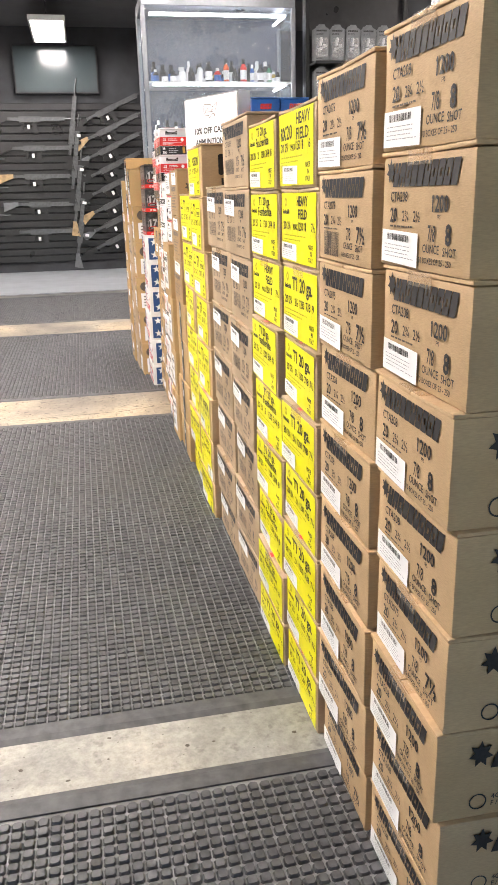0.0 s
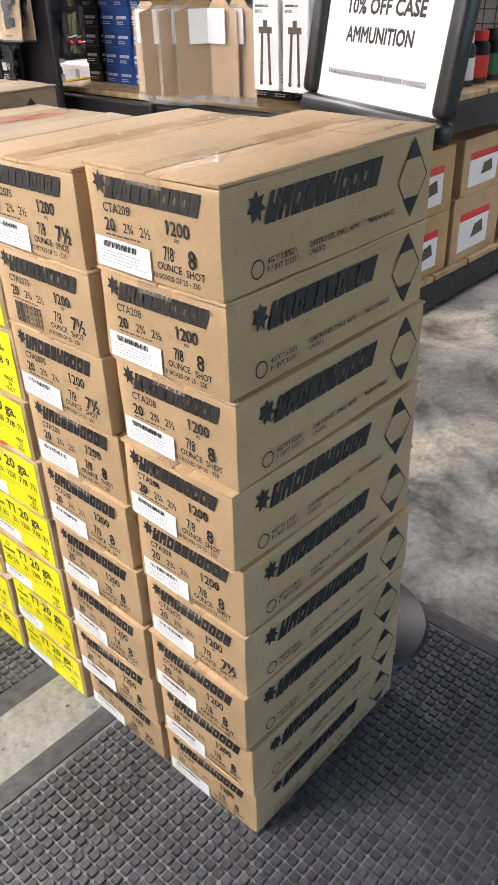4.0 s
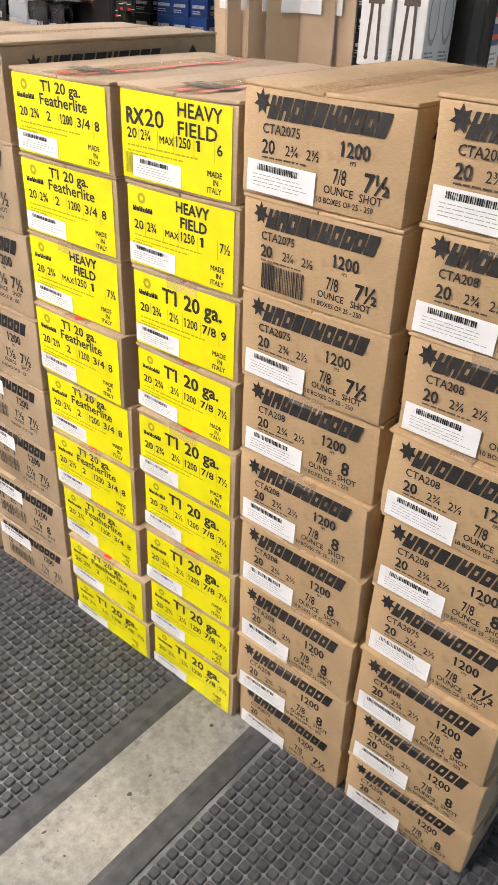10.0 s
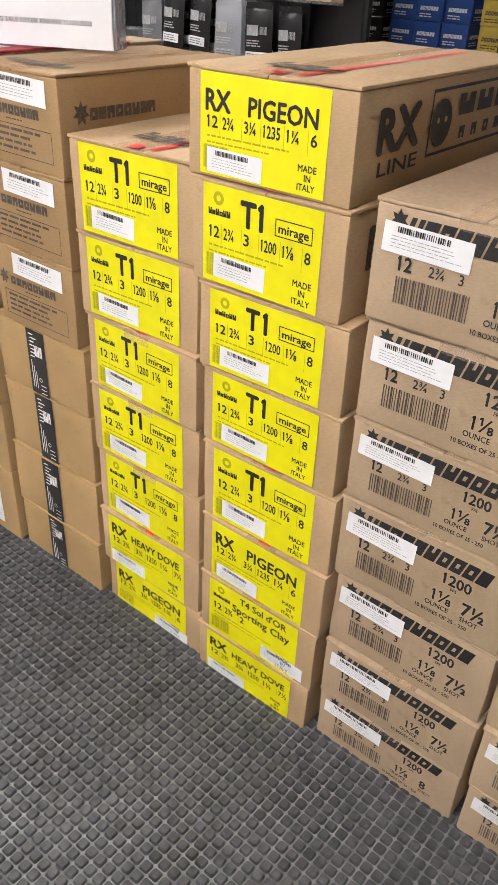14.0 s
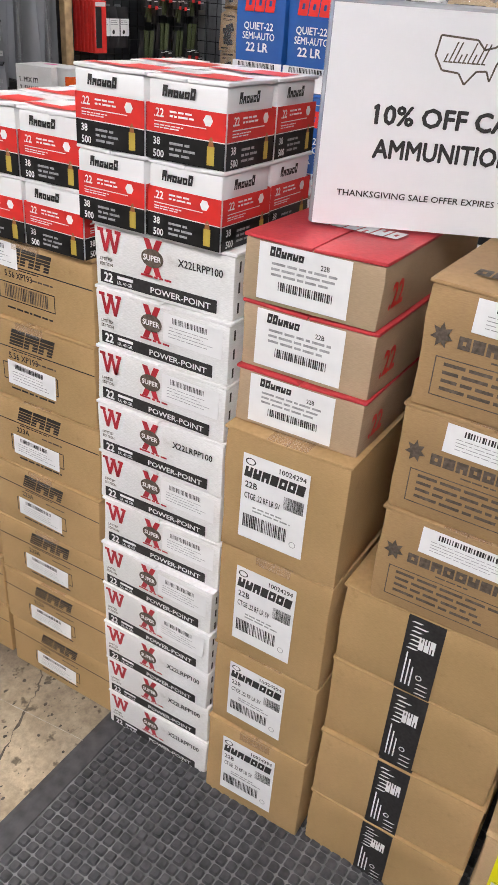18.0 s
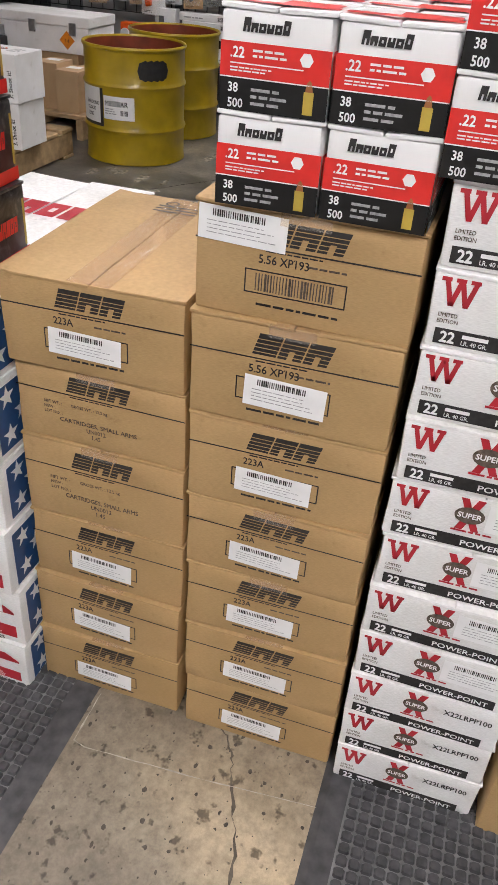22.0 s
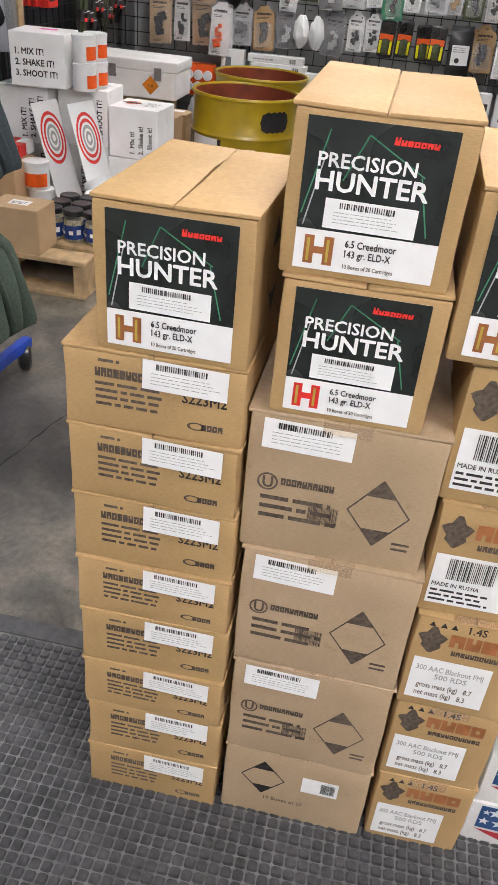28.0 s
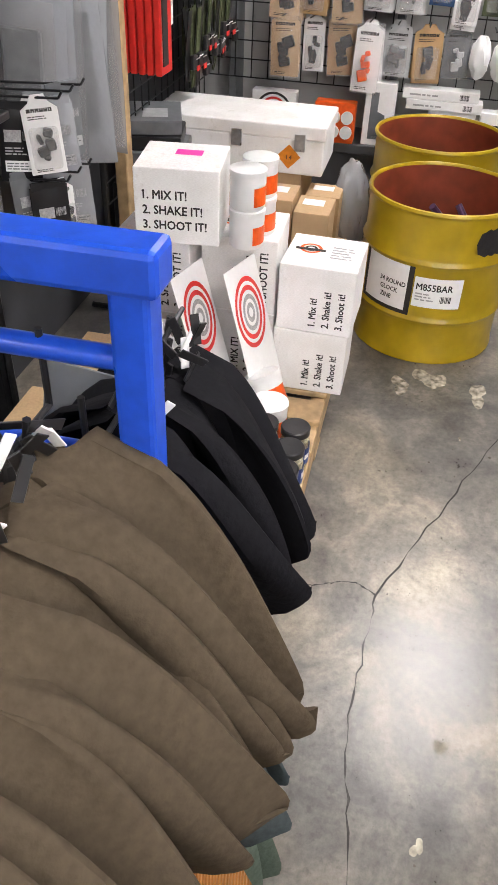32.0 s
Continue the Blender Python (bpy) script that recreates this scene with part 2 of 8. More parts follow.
def knit(name, col, rib=240.0):
    """Knitted cloth: fine ribs and fuzzy tone."""
    m, nt, b = nodes_of(name)
    tc = nt.nodes.new("ShaderNodeTexCoord")
    w = nt.nodes.new("ShaderNodeTexWave")
    w.wave_type, w.bands_direction = "BANDS", "Y"
    w.inputs["Scale"].default_value = rib
    w.inputs["Distortion"].default_value = 0.5
    n1 = add(nt, "ShaderNodeTexNoise", Scale=60.0, Detail=5.0)
    nt.links.new(tc.outputs["Object"], n1.inputs["Vector"])
    nt.links.new(tc.outputs["Object"], w.inputs["Vector"])
    c = ramp(nt, n1.outputs[0], [(0.3, tuple(v * 0.75 for v in col)), (0.7, tuple(v * 1.1 for v in col))])
    c = mixed(nt, 0.4, c, ramp(nt, w.outputs[0], [(0, (0.55, 0.55, 0.55)), (1, (1, 1, 1))]), "MULTIPLY")
    nt.links.new(c, b.inputs["Base Color"])
    b.inputs["Roughness"].default_value = 0.95
    b.inputs["Sheen Weight"].default_value = 0.04
    bp = add(nt, "ShaderNodeBump", Strength=0.5, Distance=0.002)
    nt.links.new(w.outputs[0], bp.inputs["Height"])
    nt.links.new(bp.outputs[0], b.inputs["Normal"])
    return m


def smoky_board():
    """Black gloss board with a printed pattern of pale smoke and a little red."""
    m, nt, b = nodes_of("smoky_black_board")
    tc = nt.nodes.new("ShaderNodeTexCoord")
    n1 = add(nt, "ShaderNodeTexNoise", Scale=26.0, Detail=6.0, Roughness=0.6, Distortion=2.2)
    n2 = add(nt, "ShaderNodeTexNoise", Scale=11.0, Detail=2.0)
    for n in (n1, n2):
        nt.links.new(tc.outputs["Object"], n.inputs["Vector"])
    c = ramp(nt, n1.outputs[0], [(0.42, (0.012, 0.011, 0.011)), (0.56, (0.05, 0.047, 0.047)), (0.64, (0.13, 0.12, 0.12)), (0.7, (0.03, 0.028, 0.028))])
    c = mixed(nt, ramp(nt, n2.outputs[0], [(0.55, (0, 0, 0)), (0.75, (0.5, 0.5, 0.5))]), c, (0.12, 0.012, 0.012))
    nt.links.new(c, b.inputs["Base Color"])
    b.inputs["Roughness"].default_value = 0.28
    return m


def concrete(name, tones, gloss, speck, half=0.28):
    """Old slab: cloudy greys and browns, dark specks and pale worn spots."""
    m, nt, b = nodes_of(name)
    tc = nt.nodes.new("ShaderNodeTexCoord")
    big = add(nt, "ShaderNodeTexNoise", Scale=1.6, Detail=3.0, Roughness=0.5, Distortion=0.5)
    mid = add(nt, "ShaderNodeTexNoise", Scale=4.6, Detail=7.0, Roughness=0.62, Distortion=0.5)
    fine = add(nt, "ShaderNodeTexNoise", Scale=60.0, Detail=6.0, Roughness=0.75)
    speck_n = add(nt, "ShaderNodeTexNoise", Scale=34.0, Detail=3.0, Roughness=0.6)
    for n in (big, mid, fine, speck_n):
        nt.links.new(tc.outputs["Object"], n.inputs["Vector"])
    c = ramp(nt, mid.outputs[0], [(0.50 - half, tones[0]), (0.50, tones[1]), (0.50 + half, tones[2])])
    c = mixed(nt, 1.0, c, ramp(nt, big.outputs[0], [(0.30, (0.50, 0.50, 0.53)), (0.5, (1.0, 1.0, 1.0)), (0.68, (1.75, 1.62, 1.40))]), "MULTIPLY")
    c = mixed(nt, 0.75, c, ramp(nt, fine.outputs[0], [(0.32, (0.55, 0.55, 0.55)), (0.62, (1.15, 1.15, 1.15))]), "MULTIPLY")
    c = mixed(nt, speck, c, ramp(nt, speck_n.outputs[0], [(0.33, (0.20, 0.18, 0.16)), (0.40, (1, 1, 1)), (0.70, (1, 1, 1)), (0.78, (1.35, 1.32, 1.25))]), "MULTIPLY")
    nt.links.new(c, b.inputs["Base Color"])
    rr = mixed(nt, 0.5, ramp(nt, mid.outputs[0], [(0.3, (gloss - 0.01,) * 3), (0.7, (gloss + 0.09,) * 3)]), ramp(nt, fine.outputs[0], [(0.3, (gloss - 0.01,) * 3), (0.7, (gloss + 0.09,) * 3)]))
    nt.links.new(rr, b.inputs["Roughness"])
    b.inputs["Specular IOR Level"].default_value = 0.6
    bp = add(nt, "ShaderNodeBump", Strength=0.14, Distance=0.003)
    nt.links.new(mixed(nt, 0.45, mid.outputs[0], fine.outputs[0]), bp.inputs["Height"])
    nt.links.new(bp.outputs[0], b.inputs["Normal"])
    return m


SMOKY = smoky_board()
CONCRETE = concrete("sealed_concrete", ((0.056, 0.053, 0.049), (0.120, 0.113, 0.102), (0.235, 0.212, 0.178)), 0.265, 0.25, 0.18)
CONCRETE_PALE = concrete("bare_concrete", ((0.15, 0.118, 0.084), (0.32, 0.266, 0.194), (0.48, 0.41, 0.31)), 0.45, 0.85)
CONCRETE_GREY = concrete("bare_grey_concrete", ((0.10, 0.095, 0.088), (0.44, 0.42, 0.385), (0.68, 0.65, 0.60)), 0.36, 0.3, 0.16)
CONCRETE_STRIP = concrete("worn_grey_concrete", ((0.13, 0.126, 0.117), (0.30, 0.291, 0.271), (0.44, 0.425, 0.395)), 0.42, 0.35)
KNIT_BROWN = plain("brown_fleece", (0.070, 0.054, 0.037), 0.95, grain=0.10, scale=150, bump=0.25)
KNIT_RUST = knit("rust_rib_knit", (0.25, 0.092, 0.0115), 150)
KNIT_SLATE = plain("slate_fleece", (0.052, 0.066, 0.070), 0.95, grain=0.10, scale=150, bump=0.25)
KNIT_GREEN = plain("green_grey_fleece", (0.082, 0.108, 0.085), 0.95, grain=0.10, scale=150, bump=0.25)
KNIT_BLACK = plain("black_fleece", (0.009, 0.009, 0.011), 0.9, grain=0.10, scale=150, bump=0.25)
for fleece in (KNIT_BROWN, KNIT_SLATE, KNIT_GREEN, KNIT_BLACK):
    for node in fleece.node_tree.nodes:
        if node.type == "BSDF_PRINCIPLED":
            node.inputs["Specular IOR Level"].default_value = 0.08


# ---- mesh tools ----
random.seed(7)

def quad_box(bm, x0, x1, y0, y1, z0, z1, m=None):
    vs = [bm.verts.new((x, y, z)) for x in (x0, x1) for y in (y0, y1) for z in (z0, z1)]
    for f in ((0, 1, 3, 2), (4, 6, 7, 5), (0, 4, 5, 1), (2, 3, 7, 6), (0, 2, 6, 4), (1, 5, 7, 3)):
        bm.faces.new([vs[i] for i in f])
    if m is not None:
        bmesh.ops.transform(bm, matrix=m, verts=vs)
    return vs


def soft_box(x0, x1, y0, y1, z0, z1, r=0.003, seg=2):
    bm = bmesh.new()
    quad_box(bm, x0, x1, y0, y1, z0, z1)
    bmesh.ops.bevel(bm, geom=bm.edges[:], offset=r, segments=seg, affect="EDGES", profile=0.5)
    return bm


def tube(bm, p, q, r, sides=8, r2=None):
    p, q = Vector(p), Vector(q)
    d = q - p
    m = Matrix.Translation((p + q) / 2) @ d.to_track_quat("Z", "Y").to_matrix().to_4x4()
    bmesh.ops.create_cone(bm, cap_ends=True, segments=sides, radius1=r, radius2=r if r2 is None else r2, depth=d.length, matrix=m)


def lathe(profile, sides=32, close=False):
    """A turned shape from (radius, height) pairs."""
    bm = bmesh.new()
    rings = []
    for r, z in profile:
        rings.append([bm.verts.new((r * math.cos(2 * math.pi * i / sides), r * math.sin(2 * math.pi * i / sides), z)) for i in range(sides)])
    for a, b in zip(rings, rings[1:]):
        for i in range(sides):
            j = (i + 1) % sides
            bm.faces.new((a[i], a[j], b[j], b[i]))
    for ring, flip in ((rings[0], True), (rings[-1], False)):
        if close:
            bm.faces.new(ring[::-1] if flip else ring)
    return bm


def mesh_of(name, bm, mat, smooth=False):
    bmesh.ops.recalc_face_normals(bm, faces=bm.faces[:])
    me = bpy.data.meshes.new(name)
    bm.to_mesh(me)
    bm.free()
    me.materials.append(mat)
    if smooth:
        me.shade_smooth()
        me.set_sharp_from_angle(angle=radians(38))
    return me


def part(name, bm, mat, parent, label="", m=None, smooth=False):
    me = bm if isinstance(bm, bpy.types.Mesh) else mesh_of(name, bm, mat, smooth)
    ob = new(name, me)
    ob.parent = parent
    if name in ("printing", "barcode", "label_print", "tape_print"):
        tagged(ob, kind="stuff")
    if m is not None:
        ob.matrix_basis = m
    return tagged(ob, label)


def thing(name, m, label, category, group="", kind=""):
    ob = new(name)
    ob.empty_display_size = 0.05
    ob.matrix_basis = m
    return tagged(ob, label, category, group, kind)


def solid(name, bm, mat, label, category="", kind="structure", m=None, smooth=False, group=""):
    ob = new(name, mesh_of(name, bm, mat, smooth))
    if m is not None:
        ob.matrix_basis = m
    return tagged(ob, label, category, group, kind)


TEXTS = {}


def text_shape(s):
    """Flat outline of a line of words, one unit high, as vertices and faces; each figure one gets a flag."""
    if s not in TEXTS:
        cu = bpy.data.curves.new("words", "FONT")
        cu.body, cu.size, cu.resolution_u, cu.fill_mode = s, 1.0, 2, "FRONT"
        ob = bpy.data.objects.new("words", cu)
        scene.collection.objects.link(ob)
        me = bpy.data.meshes.new_from_object(ob.evaluated_get(bpy.context.evaluated_depsgraph_get()))
        vs = [(v.co.x, v.co.y) for v in me.vertices]
        fs = [tuple(p.vertices) for p in me.polygons]
        bpy.data.objects.remove(ob)
        bpy.data.curves.remove(cu)
        bpy.data.meshes.remove(me)
        x0 = min((v[0] for v in vs), default=0)
        vs = [(x - x0, y) for x, y in vs]
        for i, c in enumerate(s):
            if c == "1":
                right = text_shape(s[:i] + "I")[2]
                n = len(vs)
                vs += [(right - 0.02, 0.70), (right - 0.06, 0.70), (right - 0.16, 0.615), (right - 0.16, 0.545), (right - 0.06, 0.60)]
                fs.append((n, n + 1, n + 2, n + 3, n + 4))
        x0 = min((v[0] for v in vs), default=0)
        vs = [(x - x0, y) for x, y in vs]
        TEXTS[s] = (vs, fs, max((v[0] for v in vs), default=1))
    return TEXTS[s]


class Face:
    """What is printed or stuck on one flat face: u runs to the reader's right, v up, from the lower left corner."""

    def __init__(self, w, h):
        self.w, self.h, self.layers = w, h, {}

    def put(self, vs, fs, mat, name, lift, rise=0.0):
        key = (name, mat.name, lift)
        layer = self.layers.setdefault(key, ([], [], mat))
        n = len(layer[0])
        layer[0].extend((u, v, lift + rise) for u, v in vs)
        layer[1].extend(tuple(i + n for i in f) for f in fs)
        return self

    def rect(self, u, v, w, h, mat, name="printing", lift=0.0008, slant=0.0):
        return self.put([(u, v), (u + w, v), (u + w + slant, v + h), (u + slant, v + h)], [(0, 1, 2, 3)], mat, name, lift)

    def poly(self, pts, mat, name="printing", lift=0.0008):
        return self.put(pts, [tuple(range(len(pts)))], mat, name, lift)

    def frame_line(self, u, v, w, h, t, mat, name="printing", lift=0.0008):
        for a in ((u, v, w, t), (u, v + h - t, w, t), (u, v + t, t, h - 2 * t), (u + w - t, v + t, t, h - 2 * t)):
            self.rect(*a, mat, name, lift)
        return self

    def text(self, s, u, v, height, mat=None, width=None, bold=0.012, name="printing", lift=0.0008, slant=0.0, turn=0):
        """Words whose capitals are height tall; squeezed or stretched to width if that is given."""
        weight = 0.012 + 1.05 * max(bold, 0)
        vs, fs, w = text_shape(s)
        k = height / 0.70
        kx = width / w if width else k * 0.90
        rings = [(0, 0)] + [(weight * math.cos(a), weight * math.sin(a)) for a in (0.4, 1.57, 2.74, 3.54, 4.71, 5.88)]
        for n, (ox, oy) in enumerate(rings):
            pts = [((x + ox) * kx + (y + oy) * k * slant, (y + oy) * k) for x, y in vs]
            if turn:
                pts = [(-y, x) for x, y in pts] if turn == 90 else [(y, -x) for x, y in pts]
            self.put([(u + x, v + y) for x, y in pts], fs, mat or INK, name, lift, 0.00002 * n)
        return self

    def wordmark(self, n, u, v, w, h, mat=None, slant=0.25, seed=1, name="printing", lift=0.0008, gap=0.13, low=0.0):
        """A brand mark as a row of plain solid blocks, each with one small notch or slot."""
        rnd = random.Random(seed)
        step = w / n
        bits = ([(0, 0, 1, 0.34), (0, 0.34, 0.36, 0.66), (0.64, 0.34, 1, 0.66), (0, 0.66, 1, 1)], [(0, 0, 1, 0.58), (0, 0.58, 0.38, 1), (0.62, 0.58, 1, 1)], [(0, 0.42, 1, 1), (0, 0, 0.38, 0.42), (0.62, 0, 1, 0.42)], [(0, 0, 1, 1)])
        for i in range(n):
            k = 1.0 if (i == 0 or not low) else 1.0 - low * rnd.choice((0, 1, 1))
            a, bw, hh = u + i * step, step * (1 - gap), h * k
            for x0, y0, x1, y1 in rnd.choice(bits):
                self.rect(a + bw * x0 + slant * hh * y0, v + hh * y0, bw * (x1 - x0), hh * (y1 - y0), mat or INK, name, lift, slant * hh * (y1 - y0))
        return self

    def fine(self, u, v, w, h, lines, mat=None, seed=0, name="printing", lift=0.0008, fill=0.45):
        """Print too small to read: rows of short bars."""
        rnd = random.Random(seed)
        lh = h / lines
        for i in range(lines):
            x, end = u, u + w * rnd.uniform(0.7, 1.0)
            while x < end - lh * 0.3:
                L = min(rnd.uniform(0.8, 3.2) * lh, end - x)
                self.rect(x, v + h - (i + 1) * lh + lh * (1 - fill) / 2, L, lh * fill, mat or INKSOFT, name, lift)
                x += L + lh * 0.4
        return self

    def bars(self, u, v, w, h, mat=None, seed=0, name="barcode", lift=0.0016, n=26):
        rnd = random.Random(seed)
        x = u
        step = w / n
        for i in range(n):
            self.rect(u + i * step, v, step * rnd.choice((0.35, 0.5, 0.75)), h, mat or INK, name, lift)
        return self

    def disc(self, u, v, r, mat, name="printing", lift=0.0008, n=20, ry=None, r0=0.0):
        ry = ry or r
        pts = [(u + r * math.cos(2 * math.pi * i / n), v + ry * math.sin(2 * math.pi * i / n)) for i in range(n)]
        if not r0:
            return self.poly(pts, mat, name, lift)
        k = r0 / r
        inner = [(u + (a - u) * k, v + (b - v) * k) for a, b in pts]
        return self.put(pts + inner, [(i, (i + 1) % n, n + (i + 1) % n, n + i) for i in range(n)], mat, name, lift)

    def leaf(self, u, v, s, mat=None):
        """A pointed-leaf mark."""
        pts = []
        for i in range(14):
            a = 2 * math.pi * i / 14 + math.pi / 2
            r = s * (0.5 if i % 2 == 0 else 0.27)
            pts.append((u + r * math.cos(a), v + r * math.sin(a) * 1.15))
        return self.put(pts + [(u, v)], [(i, (i + 1) % 14, 14) for i in range(14)], mat or INK, "printing", 0.0008)

    def sticker(self, u, v, w, h, seed=0, tilt=0.0):
        """A white stock label with a barcode and grey print."""
        c, s = math.cos(tilt), math.sin(tilt)
        n0 = {k: len(l[0]) for k, l in self.layers.items()}
        self.rect(u, v, w, h, PAPER, "stock_label", 0.0014)
        self.bars(u + w * 0.16, v + h * 0.70, w * 0.6, h * 0.20, INK, seed, "barcode", 0.002, 24)
        self.fine(u + w * 0.10, v + h * 0.16, w * 0.82, h * 0.46, 4, GREYINK, seed + 1, "label_print", 0.002, 0.2)
        if tilt:
            for k, l in self.layers.items():
                for i in range(n0.get(k, 0), len(l[0])):
                    x, y, z = l[0][i]
                    l[0][i] = (u + (x - u) * c - (y - v) * s, v + (x - u) * s + (y - v) * c, z)
        return self

    def meshes(self):
        out = []
        for (name, _, lift), (vs, fs, mat) in self.layers.items():
            me = bpy.data.meshes.new(name)
            me.from_pydata(vs, [], fs)
            me.materials.append(mat)
            out.append((name, me))
        return out


# The poses of a face's sheet on a carton whose front lies in x = 0, with its width along y (left edge at +w / 2).
def on_front(w):
    return Matrix(((0, 0, -1, 0), (-1, 0, 0, w / 2), (0, 1, 0, 0), (0, 0, 0, 1)))


def on_right(w):
    return Matrix(((1, 0, 0, 0), (0, 0, -1, -w / 2), (0, 1, 0, 0), (0, 0, 0, 1)))


def on_left(w, d):
    return Matrix(((-1, 0, 0, d), (0, 0, 1, w / 2), (0, 1, 0, 0), (0, 0, 0, 1)))


def on_top(w, h):
    return Matrix(((0, 1, 0, 0), (-1, 0, 0, w / 2), (0, 0, 1, h), (0, 0, 0, 1)))


BODIES = {}


def carton_meshes(d, w, h, board, lid=None):
    """Body with slightly sunk, wavy faces, and four folded top flaps with a slit between them."""
    key = (round(d, 3), round(w, 3), round(h, 3), board.name)
    if key not in BODIES:
        BODIES[key] = []
        for k in range(3):
            rnd = random.Random(hash(key[:3]) % 1000 + k)
            bm = soft_box(0, d, -w / 2, w / 2, 0, h - 0.004, 0.0035, 2)
            bmesh.ops.subdivide_edges(bm, edges=[e for e in bm.edges if e.calc_length() > 0.03], cuts=3, use_grid_fill=True)
            off = Vector((rnd.random() * 9, rnd.random() * 9, 0))
            for v in bm.verts:
                inner = min(min(v.co.x, d - v.co.x) + 0.02, min(v.co.y + w / 2, w / 2 - v.co.y) + 0.02)
                n = noise.noise(v.co * 9 + off)
                if v.co.x < 0.006:
                    v.co.x += 0.0012 * abs(n)
                if v.co.y < -w / 2 + 0.006:
                    v.co.y += 0.0045 * abs(n)
                if v.co.y > w / 2 - 0.006:
                    v.co.y -= 0.0045 * abs(n)
            body = mesh_of("body", bm, board, True)
            flaps = []
            for side in (-1, 1):
                bm = soft_box(-0.0008, d + 0.0008, 0.0007 if side > 0 else -w / 2 - 0.0006, w / 2 + 0.0006 if side > 0 else -0.0007, h - 0.0042, h, 0.0014, 2)
                bmesh.ops.subdivide_edges(bm, edges=[e for e in bm.edges if e.calc_length() > 0.1], cuts=4)
                for v in bm.verts:
                    lift = noise.noise(Vector((v.co.x * 11, v.co.y * 7, k * 3.3 + side))) * 0.0042
                    v.co.z += max(lift, -0.0012) - 0.001 if abs(v.co.y) < w / 2 - 0.01 else max(0, lift) * 0.6
                flaps.append(mesh_of("flap", bm, lid or board, True))
            bm = bmesh.new()
            quad_box(bm, -0.0016, d * 0.999, -0.026, 0.026, h - 0.0006, h + 0.0002)
            if k == 1:
                quad_box(bm, -0.0034, -0.0028, -0.024, 0.026, h - 0.014, h - 0.0007)
            tape = mesh_of("tape", bm, TAPE)
            BODIES[key].append((body, flaps, tape))
    return BODIES[key]


STYLES = {}
CARTONS = {}


def carton(style, m, d, w, h, seed):
    """One closed carton of a style; m is the pose of its base, in the middle of the front edge."""
    spec = STYLES[style]
    key = (style, round(d, 3), round(w, 3), round(h, 3))
    if key not in CARTONS:
        CARTONS[key] = [(pose_of, mesh) for pose_of, face in spec["faces"](d, w, h) for mesh in face.meshes()]
    ob = thing(spec.get("name", "ammunition_carton"), m, spec["label"], spec.get("category", "carton"), spec.get("group", "stacked cartons"))
    body, flaps, tape = carton_meshes(d, w, h, spec["board"], spec.get("lid"))[seed % 3]
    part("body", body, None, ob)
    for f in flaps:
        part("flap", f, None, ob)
    if spec.get("tape", True):
        part("tape", tape, None, ob, "clear packing tape")
    sticker_ob = None
    for pose_of, (name, me) in CARTONS[key]:
        if sticker_ob and name in ("barcode", "label_print") and pose_of == sticker_pose:
            part(name, me, None, sticker_ob)
            continue
        p = part(name, me, None, ob, {"stock_label": "white stock label", "label": spec.get("label_text", "printed label")}.get(name, ""), pose_of)
        if name == "stock_label":
            sticker_ob, sticker_pose = p, pose_of
    return ob


def stack(front, right, left, depth, z0, rows, lean=0.0, jitter=0.004, seed=0, sway=1.2):
    """A pile of cartons, rows from the floor up: (style, height[, shift in y, shift in x, turn])."""
    rnd = random.Random(seed)
    z = z0
    for style, h, *extra in rows:
        dy, dx, turn = (list(extra) + [0, 0, 0])[:3]
        y = (right + left) / 2 + lean * z + dy + rnd.uniform(-1, 1) * jitter * 0.5
        x = front + dx + rnd.uniform(-1, 1) * jitter
        carton(style, pose(x, y, z, 0, 0, turn + rnd.uniform(-1, 1) * sway), depth, left - right - 0.004, h, rnd.randrange(3))
        z += h
    return z


# ---- the room ----
NORTH, SOUTH, WEST, EAST = 9.6, -3.0, -2.6, 4.62
bm = bmesh.new()
quad_box(bm, WEST, EAST, SOUTH, NORTH, -0.12, 0.0)
solid("floor", bm, CONCRETE, "old sealed grey concrete slab with cracks and stains")
bm = bmesh.new()
quad_box(bm, WEST, 0.9, 7.3, NORTH, 0.001, 0.006)
solid("floor_vinyl", bm, VINYL, "smooth grey vinyl floor by the back wall", kind="structure")
bm = bmesh.new()
quad_box(bm, WEST, EAST, SOUTH, NORTH, CEIL, CEIL + 0.1)
solid("ceiling", bm, CEILPAINT, "dark painted ceiling")
for name, box, mat, lab in (("wall_north", (WEST - 0.12, EAST + 0.12, NORTH, NORTH + 0.12), DARKWALL, "charcoal painted back wall"),
                            ("wall_west", (WEST - 0.12, WEST, SOUTH, NORTH), WALLPAINT, "plain off-white wall"),
                            ("wall_east", (EAST, EAST + 0.12, SOUTH, NORTH), WALLPAINT, "plain wall behind the wire grid")):
    bm = bmesh.new()
    quad_box(bm, *box, 0, CEIL)
    solid(name, bm, mat, lab)
